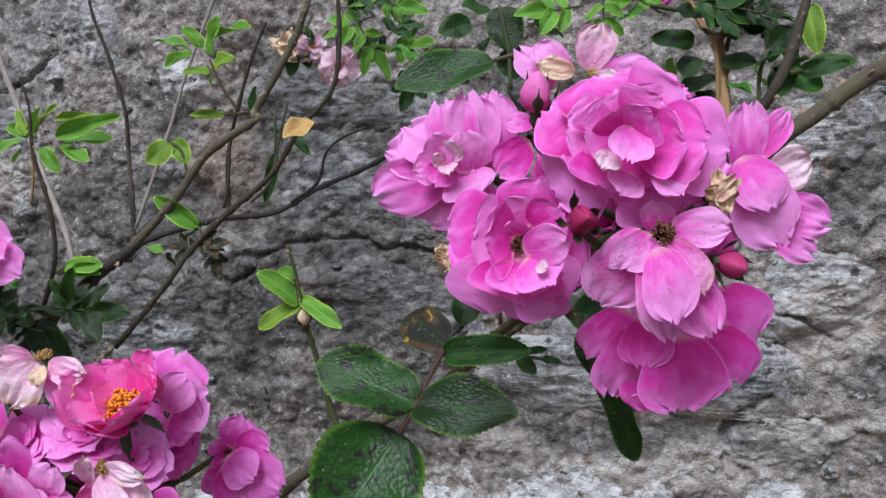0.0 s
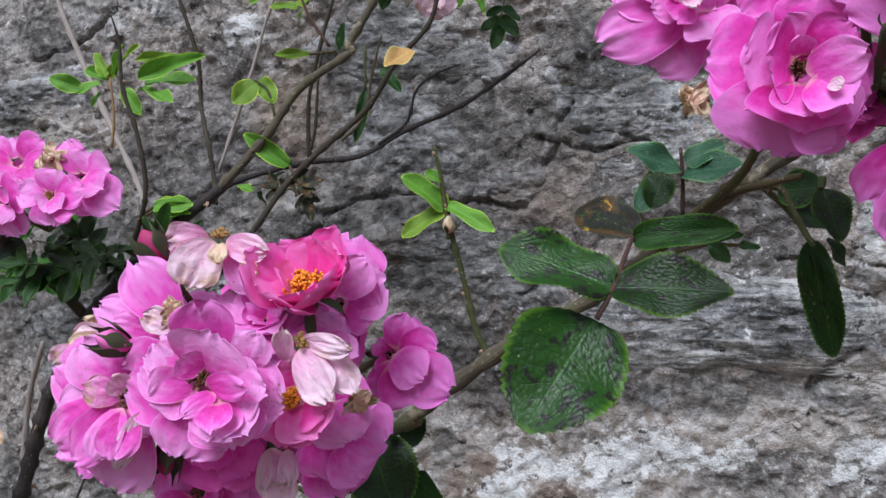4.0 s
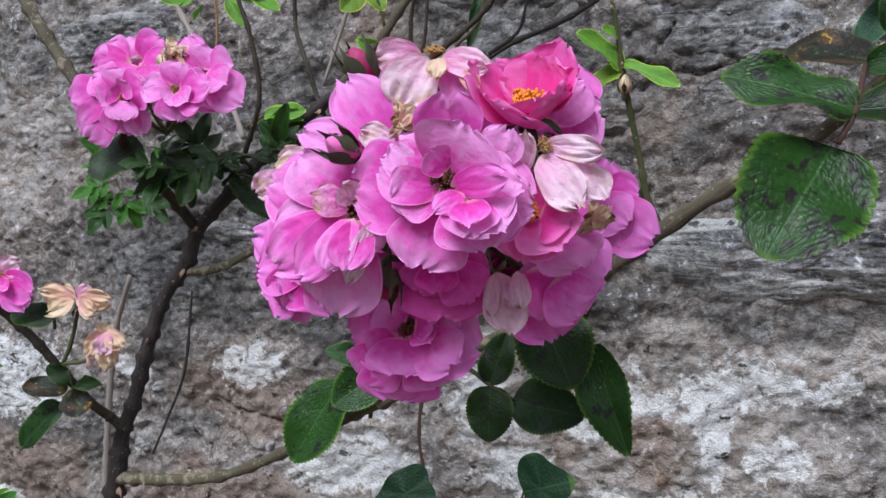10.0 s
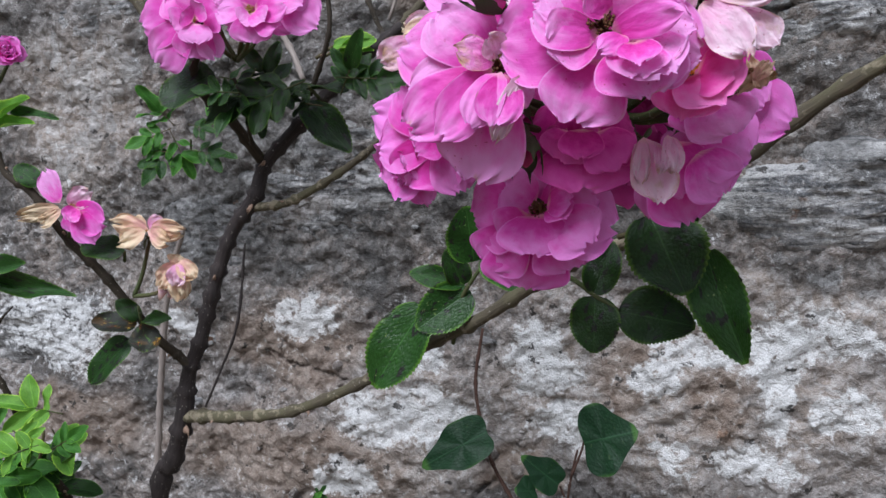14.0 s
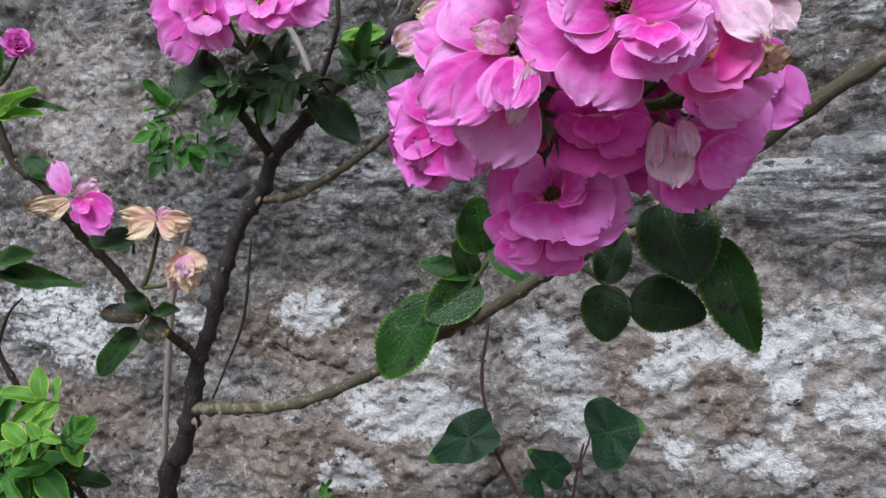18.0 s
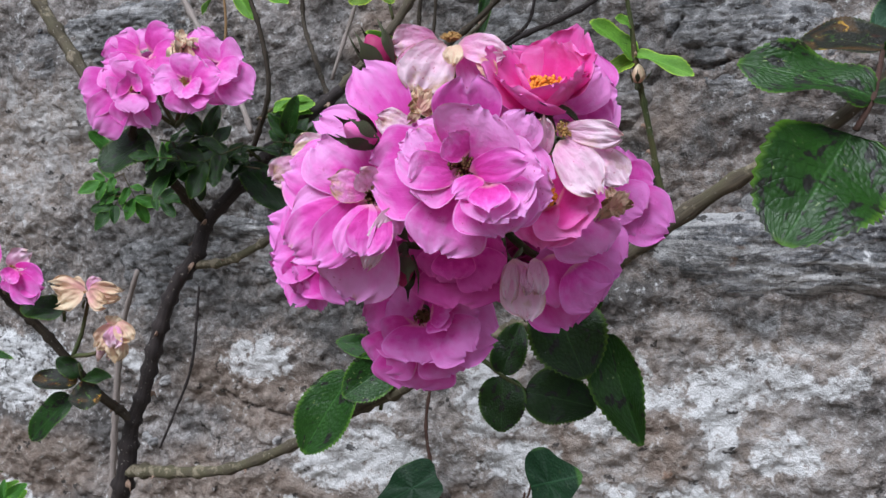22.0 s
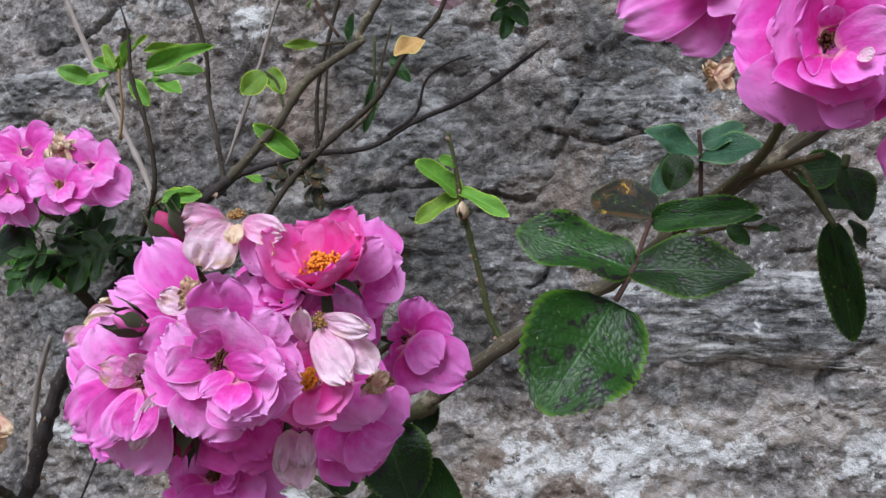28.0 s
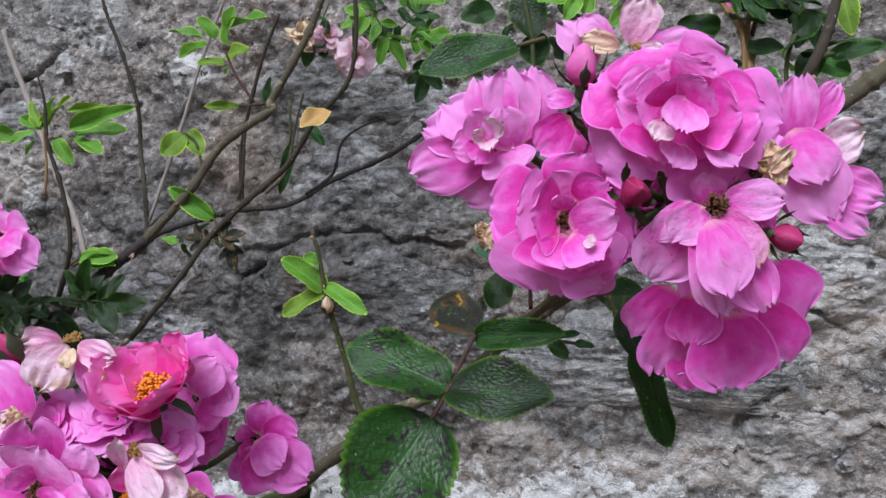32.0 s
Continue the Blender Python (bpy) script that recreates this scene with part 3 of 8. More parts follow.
def build_wall():
    xs, zs = spaced(-4.0, -1.25, 0.45, 3.5, 0.0031, 40), spaced(-0.05, 0.68, 1.60, 2.7, 0.0031, 24)
    gx, gz = np.meshgrid(xs, zs)
    x, z = gx.ravel(), gz.ravel()
    y = WALL_Y - relief(x, z)
    front = np.stack([x, y, z], 1)
    me = mesh_from("wall_back", front, grid_faces(len(xs), len(zs)), MORTAR)
    give(me, "lime", laid(x, z, LIME, 41))
    give(me, "dark_grey", laid(x, z, DARK_GREY, 51))
    give(me, "pale", laid(x, z, PALE, 81))
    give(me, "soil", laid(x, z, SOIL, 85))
    ob = tagged(new("wall_back", me), "old rubble stone wall in weathered lime mortar", "wall", kind="structure")
    bm = bmesh.new()
    bmesh.ops.create_cube(bm, size=1, matrix=Matrix.Translation((-0.25, WALL_Y + 0.33, 1.325)) @ Matrix.Diagonal((7.5, 0.5, 2.75, 1)))
    core = bpy.data.meshes.new("wall_core")
    bm.to_mesh(core)
    bm.free()
    core.materials.append(MORTAR)
    part("wall_core", core, ob)
    return ob


WALL = build_wall()


def stone(cx, cz, w, h, out, seed, tilt=0.0, square=3.0, n=96, rings=40):
    """One rough stone that stands a little out of the mortar."""
    verts, faces = [], []
    rr = random.Random(seed)
    ph = [rr.uniform(0, 6.28) for _ in range(5)]
    c, s = math.cos(radians(tilt)), math.sin(radians(tilt))
    rows = []
    for k in range(rings):
        q = 1 - k / (rings - 1)
        for i in range(n):
            a = 2 * math.pi * i / n
            ca, sa = math.cos(a), math.sin(a)
            r = (abs(ca) ** square + abs(sa) ** square) ** (-1 / square)
            r *= 1 + 0.10 * math.sin(2 * a + ph[0]) + 0.08 * math.sin(3 * a + ph[1]) + 0.05 * math.sin(5 * a + ph[2]) + 0.03 * math.sin(8 * a + ph[3]) + 0.02 * math.sin(13 * a + ph[4])
            px, pz = q * r * ca * w / 2, q * r * sa * h / 2
            rows.append((cx + c * px - s * pz, cz + s * px + c * pz, q))
    rows = np.array(rows)
    x, z, q = rows.T
    dome = np.clip(1 - q**5, 0, 1) ** 0.7 * (out + 0.024) - 0.024
    rough = (fractal(x * 12, z * 22, seed + 60, 5, 0.6) - 0.5) * 0.022 * (1 - q**8) + (fractal(x * 70, z * 110, seed + 80, 3, 0.65) - 0.5) * 0.010
    y = WALL_Y - (0 if n < 40 else swell(x, z)) - dome - rough + groove(x, z)
    me = mesh_from("stone", np.stack([x, y, z], 1), grid_faces(n, rings, wrap=True), GNEISS)
    give(me, "lime", laid(x, z, LIME, 41) * 0.8)
    give(me, "dark_grey", laid(x, z, DARK_GREY, 51))
    give(me, "pale", laid(x, z, PALE, 81))
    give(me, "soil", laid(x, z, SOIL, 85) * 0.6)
    return part("stone", me, WALL)


def pebbles(count, seed, x0, x1, z0, z1, least, most):
    """Small stones that show in the mortar."""
    rr = random.Random(seed)
    for k in range(count):
        w = rr.uniform(least, most)
        cx, cz = rr.uniform(x0, x1), rr.uniform(z0, z1)
        up = float(relief(np.array([cx]), np.array([cz]))[0])
        stone(cx, cz, w, w * rr.uniform(0.5, 0.9), up + rr.uniform(0.003, 0.007), seed * 100 + k, rr.uniform(-30, 30), 2.2, 16, 7)


COURSES_BELOW = [
    (0.011, 1.086, 0.357, 0.134, 0.013, -4),
    (-0.222, 1.139, 0.165, 0.150, 0.005, 8),
    (-0.322, 1.160, 0.320, 0.121, 0.005, 2),
    (-0.328, 1.291, 0.163, 0.136, 0.005, -3),
    (-0.213, 1.229, 0.093, 0.060, 0.005, 0),
    (0.186, 1.178, 0.139, 0.108, 0.011, 0),
    (-0.105, 1.334, 0.156, 0.106, 0.005, 0),
    (-0.065, 1.290, 0.157, 0.130, 0.005, 6),
    (-0.818, 1.355, 0.247, 0.099, 0.005, 3),
    (-0.319, 1.400, 0.254, 0.120, 0.005, -4),
]
COURSES_ABOVE = [
    (-0.958, 1.220, 0.147, 0.227, 0.005, 0),
    (-0.581, 1.116, 0.179, 0.190, 0.005, -3),
    (-0.930, 1.284, 0.173, 0.138, 0.005, 0),
    (-1.075, 0.911, 0.261, 0.135, 0.005, 0),
    (0.150, 1.009, 0.117, 0.099, 0.005, 0),
    (-0.748, 1.285, 0.049, 0.080, 0.005, 0),
    (-0.658, 1.482, 0.175, 0.130, 0.005, 0),
    (-0.630, 1.091, 0.235, 0.097, 0.005, 3),
    (-0.782, 1.040, 0.156, 0.129, 0.005, 0),
    (0.198, 1.342, 0.112, 0.134, 0.005, 0),
]
for number, (cx, cz, w, h, out, tilt) in enumerate(COURSES_BELOW + COURSES_ABOVE):
    stone(cx, cz, w, h, out, 100 + number, tilt)

pebbles(70, 7, -0.85, 0.25, 0.70, 0.93, 0.008, 0.030)
pebbles(40, 8, -0.95, 0.30, 0.93, 1.50, 0.008, 0.026)


def build_ground():
    xs = np.concatenate([-np.geomspace(600, 4, 14), np.linspace(-3.5, 3.5, 60), np.geomspace(4, 600, 14)])
    ys = np.concatenate([-np.geomspace(600, 4, 14), np.linspace(-3.5, 2.0, 50), np.geomspace(2.5, 600, 14)])
    gx, gy = np.meshgrid(xs, ys)
    near = np.exp(-(gx**2 + gy**2) / 12)
    z = (fractal(gx.ravel() * 3, gy.ravel() * 3, 71, 4) - 0.5) * 0.05 * near.ravel()
    me = mesh_from("ground", np.stack([gx.ravel(), gy.ravel(), z], 1), grid_faces(len(xs), len(ys)), EARTH)
    return tagged(new("ground", me), "bare trodden earth at the foot of the wall", "ground", kind="structure")


build_ground()

# ---- petals, flowers, buds ----
def petal_mesh(name, length, width, rise, end, cup, ruffle, notch, seed, material, crumple=0.0, fold=0.0, nu=11, nv=11, claw=0.16, swell=0.85):
    """A petal that starts at the origin and runs along +y; rise and end: its slope in degrees at the claw and at the rim."""
    rr = random.Random(seed)
    p1, p2, p3 = (rr.uniform(0, 6.28) for _ in range(3))
    lean = rr.uniform(-0.10, 0.10)
    verts, uvs = [], []
    along, high, before = 0.0, 0.0, 0.0
    for j in range(nv):
        v = 1 - (1 - j / (nv - 1)) ** 1.7
        slope = radians(rise + (end - rise) * v**1.15)
        along += math.cos(slope) * (v - before) * length
        high += math.sin(slope) * (v - before) * length
        before = v
        broad = width * (claw + (1 - claw) * math.sin(min(1.0, v * 1.3) * math.pi / 2) ** swell)
        if v > 0.55:
            broad *= max(0.34, (1 - ((v - 0.55) / 0.455) ** 2.6) ** 0.5)
        for i in range(nu):
            u = 2 * i / (nu - 1) - 1
            back = 0.05 * length * u * u * v**1.5 + notch * length * math.exp(-(u / 0.35) ** 2) * v**5
            back += length * v**4 * (0.030 * math.sin(4.3 * u + p1) + 0.016 * math.sin(11 * u + p2) + 0.07 * noise.noise(Vector((u * 3.4 + p2, p1, p3))) * min(1, crumple * 25))
            lift = cup * broad * u * u * (1 - 0.35 * v) + ruffle * length * v**2 * (math.sin(3.1 * u + p1) * 0.6 + math.sin(6.3 * u + p2) * 0.5 * v + math.sin(10 * u + p3) * 0.16 * v**3)
            lift += 0.05 * length * math.sin(2.2 * v + p3) * u + fold * broad * abs(u)
            if crumple:
                lift += crumple * length * v * (noise.noise(Vector((u * 2.3 + p1, v * 3.1, p2))) + 0.5 * noise.noise(Vector((u * 6 + p2, v * 7, p3))))
                lift += crumple * length * 0.6 * v**1.5 * noise.noise(Vector((u * 5.5 + p3, v * 1.3, p1))) + crumple * length * 0.5 * v**4 * math.sin(15 * u + p2)
            wrap = 1 - 0.18 * cup * u * u
            x = u * broad * wrap + lean * length * v
            y = along - back * math.cos(slope) - lift * math.sin(slope)
            z = high - back * math.sin(slope) + lift * math.cos(slope)
            verts.append((x, y, z))
            uvs.append((i / (nu - 1), v))
    return mesh_from(name, verts, grid_faces(nu, nv), material, uvs)


# rings of a flower: how many petals, then length, half width, slopes, cup, ruffle, notch, crumple
RINGS = {}
RINGS["full"] = [(6, 1.04, 0.56, 38, 2, 0.16, 0.035, 0.07, 0.02), (6, 0.88, 0.52, 58, 14, 0.24, 0.045, 0.06, 0.03), (5, 0.70, 0.45, 74, 40, 0.34, 0.06, 0.04, 0.05),
             (4, 0.46, 0.32, 84, 96, 0.40, 0.08, 0.03, 0.08)]
RINGS["open"] = [(6, 1.06, 0.58, 30, -4, 0.12, 0.03, 0.08, 0.02), (5, 0.86, 0.52, 46, 10, 0.20, 0.04, 0.06, 0.03), (4, 0.60, 0.40, 62, 30, 0.30, 0.06, 0.05, 0.06)]
RINGS["cup"] = [(5, 1.20, 0.66, 16, 72, 0.30, 0.025, 0.03, 0.03), (5, 1.12, 0.62, 24, 78, 0.32, 0.03, 0.03, 0.03), (3, 0.95, 0.5, 34, 82, 0.32, 0.03, 0.03, 0.03)]
RINGS["ball"] = [(6, 1.14, 0.60, 48, 20, 0.22, 0.045, 0.04, 0.03), (6, 1.06, 0.54, 62, 42, 0.26, 0.05, 0.04, 0.04), (6, 0.92, 0.46, 76, 62, 0.30, 0.06, 0.03, 0.05),
             (5, 0.72, 0.36, 82, 84, 0.36, 0.08, 0.03, 0.06)]
RINGS["loose"] = [(5, 1.10, 0.54, 10, -48, 0.20, 0.05, 0.08, 0.06), (5, 0.96, 0.50, 34, -26, 0.22, 0.06, 0.06, 0.06), (3, 0.66, 0.36, 60, 10, 0.3, 0.07, 0.05, 0.08)]
RINGS["withered"] = [(5, 1.05, 0.46, 25, -60, 0.5, 0.14, 0.05, 0.42), (4, 0.85, 0.42, 60, -10, 0.5, 0.14, 0.05, 0.46), (3, 0.6, 0.34, 80, 60, 0.5, 0.12, 0.05, 0.46)]
PETAL_MESHES = {}


def petal_for(kind, ring, tone, variant):
    key = (kind, ring, tone, variant)
    if key not in PETAL_MESHES:
        count, length, width, rise, end, cup, ruffle, notch, crumple = RINGS[kind][ring]
        rr = random.Random(f"{kind}{ring}{tone}{variant}")
        PETAL_MESHES[key] = petal_mesh("petal", length * rr.uniform(0.93, 1.05), width * rr.uniform(0.88, 1.1), rise + rr.uniform(-6, 6), end + rr.uniform(-10, 10),
                                       cup * rr.uniform(0.7, 1.3), ruffle * rr.uniform(0.7, 1.5), notch * rr.uniform(0.1, 1.6), rr.random(), PETAL[tone], crumple)
    return PETAL_MESHES[key]


def stamen_mesh(name, count, spread, height, material, seed):
    """Fine threads with a knob at the end, in one tuft of unit size."""
    rr = random.Random(seed)
    verts, faces = [], []

    def spike(foot, top, r, knob):
        base = len(verts)
        for p, q in ((foot, r), (top, r * 0.7)):
            verts.extend([(p[0] + q * math.cos(a), p[1] + q * math.sin(a), p[2]) for a in (0, 2.1, 4.2)])
        faces.extend([(base + i, base + (i + 1) % 3, base + 3 + (i + 1) % 3, base + 3 + i) for i in range(3)])
        k = len(verts)
        verts.extend([(top[0] + knob * dx, top[1] + knob * dy, top[2] + knob * dz) for dx, dy, dz in ((1, 0, 0), (0, 1, 0), (-1, 0, 0), (0, -1, 0), (0, 0, 1), (0, 0, -1))])
        faces.extend([(k + i, k + (i + 1) % 4, k + 4) for i in range(4)] + [(k + (i + 1) % 4, k + i, k + 5) for i in range(4)])

    for _ in range(count):
        a, q = rr.uniform(0, 6.283), math.sqrt(rr.random())
        foot = (0.25 * q * spread * math.cos(a), 0.25 * q * spread * math.sin(a), 0)
        bend = a + rr.uniform(-0.5, 0.5)
        top = (spread * q * math.cos(bend), spread * q * math.sin(bend), height * rr.uniform(0.6, 1.05) * (1 - 0.35 * q))
        spike(foot, top, 0.018, rr.uniform(0.026, 0.046))
    return mesh_from(name, verts, faces, material)


STAMEN_MESHES = {
    "orange": stamen_mesh("stamen_tuft", 230, 0.34, 0.36, STAMEN["orange"], 3),
    "brown": stamen_mesh("stamen_tuft", 70, 0.24, 0.36, STAMEN["brown"], 4),
    "tan": stamen_mesh("stamen_tuft", 90, 0.30, 0.30, STAMEN["tan"], 5),
}


def calyx_mesh(name, material):
    """The green hip under a flower."""
    verts, n = [], 10
    for z, r in ((-0.34, 0.045), (-0.30, 0.10), (-0.20, 0.15), (-0.08, 0.13), (0.0, 0.16), (0.03, 0.10)):
        verts += [(r * math.cos(6.2832 * i / n), r * math.sin(6.2832 * i / n), z) for i in range(n)]
    return mesh_from(name, verts, grid_faces(n, 6, wrap=True) + [tuple(reversed(range(n)))], material)


def sepal_mesh(name, material, rise, end):
    return petal_mesh(name, 0.62, 0.11, rise, end, 0.5, 0.02, -0.35, 5, material, 0.04, 0.0, 5, 8)


CALYX = calyx_mesh("hip", SEPAL)
SEPAL_BACK = sepal_mesh("sepal", SEPAL, -10, -60)
SEPAL_DRIED = sepal_mesh("sepal", SEPAL_DRY, -10, -80)
SEPAL_UP = sepal_mesh("sepal", SEPAL, 58, 104)


def stem_between(name, a, b, r0, r1, material, parent, sag=0.1, inverse=None):
    """A thin stalk from a to b, a little bowed, as a part that stands where it is in the world."""
    a, b = np.array(a, float), np.array(b, float)
    mid = (a + b) / 2 + np.array((0, 0, -1.0)) * np.linalg.norm(b - a) * sag
    line = smooth_line([(*a, r0), (*mid, (r0 + r1) / 2), (*b, r1)], 4)
    ob = part(name, tube_mesh(name, line, material, 7), parent)
    if inverse is not None:
        ob.matrix_parent_inverse = inverse
    return ob


def flower(kind, centre, face, radius, tone, label, hub=None, stamens="brown", spin=0.0, seed=0, squash=1.0, group=""):
    """One rose; face: the way that it looks. Its petals, stamens, hip and sepals are parts."""
    rr = random.Random(seed)
    turn = frame_of(face).to_4x4() @ Matrix.Rotation(radians(spin), 4, "Z")
    base = Vector(centre) - Vector(face).normalized() * radius * (0.42 if kind in ("full", "ball", "cup") else 0.12)
    thing = tagged(new("rose_flower"), label, "rose", group)
    thing.matrix_world = Matrix.Translation(base) @ turn @ Matrix.Diagonal((radius, radius, radius * squash, 1))
    wild = 26 if kind == "withered" else 9
    for ring, (count, *_) in enumerate(RINGS[kind]):
        begin = rr.uniform(0, 360)
        for k in range(count):
            m = Matrix.Rotation(radians(begin + 360 * k / count + rr.uniform(-12, 12)), 4, "Z")
            m = m @ Matrix.Translation((0, 0.05 - 0.008 * ring, 0.02 * ring)) @ Matrix.Rotation(radians(rr.uniform(-wild, wild)), 4, "X") @ Matrix.Rotation(radians(rr.uniform(-wild, wild) * 1.2), 4, "Y")
            s = rr.uniform(0.94 - 0.01 * wild, 1.0 + 0.007 * wild)
            part("petal", petal_for(kind, ring, tone, rr.randrange(4)), thing, m=m @ Matrix.Scale(s, 4))
    if stamens:
        part("stamen_tuft", STAMEN_MESHES[stamens], thing, m=Matrix.Translation((0, 0, 0.05)) @ Matrix.Scale({"withered": 0.55, "cup": 1.05}.get(kind, 1.0), 4))
    hip = part("hip", CALYX, thing)
    for k in range(5):
        part("sepal", SEPAL_DRIED if kind == "withered" else SEPAL_BACK, hip, m=Matrix.Rotation(radians(72 * k + 20), 4, "Z") @ Matrix.Translation((0, 0.1, -0.02)))
    if hub is not None:
        stem_between("pedicel", base - Vector(face).normalized() * radius * 0.3, hub, 0.0013, 0.0017, BARK["green"], thing, 0.1, thing.matrix_world.inverted())
    return thing


def bud(centre, axis, length, label, hub=None, tone="bud", group="", seed=0, tight=False):
    """A closed rosebud with its sepals."""
    thing = tagged(new("rose_bud"), label, "rose bud", group)
    thing.matrix_world = Matrix.Translation(Vector(centre) - Vector(axis).normalized() * length * 0.4) @ frame_of(axis).to_4x4() @ Matrix.Rotation(seed, 4, "Z") @ Matrix.Scale(length, 4)
    verts, n = [], 14
    for z, r in ((0, 0.10), (0.1, 0.24), (0.25, 0.33), (0.45, 0.34), (0.65, 0.27), (0.82, 0.17), (0.93, 0.07), (0.96, 0.01)):
        verts += [(r * (1 + 0.16 * math.sin(3 * (6.2832 * i / n) + 5 * z)) * math.cos(6.2832 * i / n + 0.9 * z), r * (1 + 0.16 * math.sin(3 * (6.2832 * i / n) + 5 * z)) * math.sin(6.2832 * i / n + 0.9 * z), z) for i in range(n)]
    uvs = [(i / n, k / 7 * 0.8 + 0.2) for k in range(8) for i in range(n)]
    part("bud_corolla", mesh_from("bud_corolla", verts, grid_faces(n, 8, wrap=True), PETAL[tone], uvs), thing)
    hip = part("hip", CALYX, thing)
    for k in range(5):
        spread = Matrix.Rotation(radians(72 * k), 4, "Z") @ Matrix.Translation((0, 0.25, 0.04)) @ Matrix.Rotation(radians((-3 - 3 * (k % 3)) if tight else (-6 - 9 * ((k * 7 + seed * 3) % 4))), 4, "X")
        part("sepal", SEPAL_UP, hip, m=spread @ (Matrix.Diagonal((2.3, 1.2, 1.35, 1)) if tight else Matrix.Diagonal((1.3, 0.95, 1.0, 1))))
    if hub is not None:
        stem_between("pedicel", Vector(centre) - Vector(axis).normalized() * length * 0.7, hub, 0.0012, 0.0016, BARK["green"], thing, 0.1, thing.matrix_world.inverted())
    return thing


# ---- leaves ----
def leaflet_mesh(name, teeth, fold, arch, wave, seed, material, blunt=0.8):
    """A toothed leaf blade of unit length and unit width along +y."""
    rr = random.Random(seed)
    ph = rr.uniform(0, 6.28)
    nv, half = teeth * 2 + 1, 4
    verts, uvs = [], []
    for j in range(nv):
        v = j / (nv - 1)
        v = 0.55 * v + 0.45 * (0.5 - 0.5 * math.cos(math.pi * v))
        w = v**blunt
        broad = 0.5 * max(0.0, 1 - abs(2 * w - 1) ** 2.05) ** 0.52 * (1 - 0.3 * v**7)
        for i in range(-half, half + 1):
            u = i / half
            x, y = u * broad, v
            if abs(i) == half and 0 < j < nv - 1:
                x *= 1.04 if j % 2 else 0.98
                y += 0.012 if j % 2 else -0.004
            z = fold * abs(u) * broad - arch * v * v + wave * math.sin(7 * v + ph + 1.5 * u) * abs(u) * broad
            z += 0.012 * math.sin(17 * (v - 0.3 * abs(u))) * (1 - abs(u)) * min(1, 3 * abs(u))
            verts.append((x, y, z))
            uvs.append((0.5 + 0.5 * u, v))
    return mesh_from(name, verts, grid_faces(2 * half + 1, nv), material, uvs)


LEAF_MESHES = {}


def leaflet_for(tone, variant):
    if (tone, variant) not in LEAF_MESHES:
        rr = random.Random(f"{tone}{variant}")
        LEAF_MESHES[(tone, variant)] = leaflet_mesh("leaflet", rr.choice((20, 22, 25)) if tone in ("dark", "mid", "spotted", "sick", "blue") else rr.choice((12, 14)), rr.uniform(0.10, 0.35), rr.uniform(0.03, 0.16), rr.uniform(0.1, 0.3), rr.random(), LEAF[tone], rr.uniform(0.80, 0.90))
    return LEAF_MESHES[(tone, variant)]


def ivy_mesh():
    """A lobed ivy blade of unit length along +y."""
    n, rings = 44, 6
    verts, uvs = [], []
    for k in range(rings):
        q = k / (rings - 1)
        for i in range(n):
            a = 2 * math.pi * i / n
            r = q * 0.46 * (1 + 0.11 * math.cos(3 * (a - math.pi / 2)) + 0.05 * math.cos(5 * (a - math.pi / 2)) + 0.04 * math.sin(a) + 0.24 * math.exp(-(((a - math.pi / 2) / 0.24) ** 2)))
            x, y = r * math.cos(a) * 1.05, 0.42 + r * math.sin(a)
            verts.append((x, y, 0.10 * abs(x) - 0.10 * y * y + 0.02 * math.sin(6 * a) * q))
            uvs.append((0.5 + x, y))
    return mesh_from("leaflet", verts, grid_faces(n, rings, wrap=True), LEAF["ivy"], uvs)


LEAF_IVY = ivy_mesh()


def place_leaflet(thing, base, tip, width, tone, roll=0.0, name="leaflet", inverse=None):
    """One blade from base to tip; roll turns it about its midrib, from facing the open air."""
    base, tip = Vector(base), Vector(tip)
    y = (tip - base).normalized()
    z = Vector((0.18, -0.80, 0.57))
    z = (z - y * z.dot(y)).normalized()
    turn = Matrix((y.cross(z), y, z)).transposed().to_4x4() @ Matrix.Rotation(radians(roll), 4, "Y")
    length = (tip - base).length
    me = LEAF_IVY if tone == "ivy" else leaflet_for(tone, int(abs(base.x * 7919 + base.z * 1237)) % 4)
    ob = part(name, me, thing, m=Matrix.Translation(base) @ turn @ Matrix.Diagonal((width, length, length * 0.8, 1)))
    if inverse is not None:
        ob.matrix_parent_inverse = inverse
    return ob


def leaf(label, stalk, blades, bark="green", thick=0.0011, category="leaf", name="rose_leaf", group=""):
    """A compound leaf: a stalk and its blades, each (base, tip, width, tone, roll)."""
    thing = tagged(new(name), label, category, group)
    start = Vector(stalk[0] if stalk else blades[0][0])
    thing.matrix_world = Matrix.Translation(start)
    inverse = thing.matrix_world.inverted()
    if stalk:
        line = smooth_line([(*p, thick * (1.25 - 0.5 * k / len(stalk))) for k, p in enumerate(stalk)], 5)
        part("leaf_stalk", tube_mesh("leaf_stalk", line, BARK[bark], 7), thing).matrix_parent_inverse = inverse
    for base, tip, width, tone, roll in blades:
        place_leaflet(thing, base, tip, width, tone, roll, inverse=inverse)
    return thing


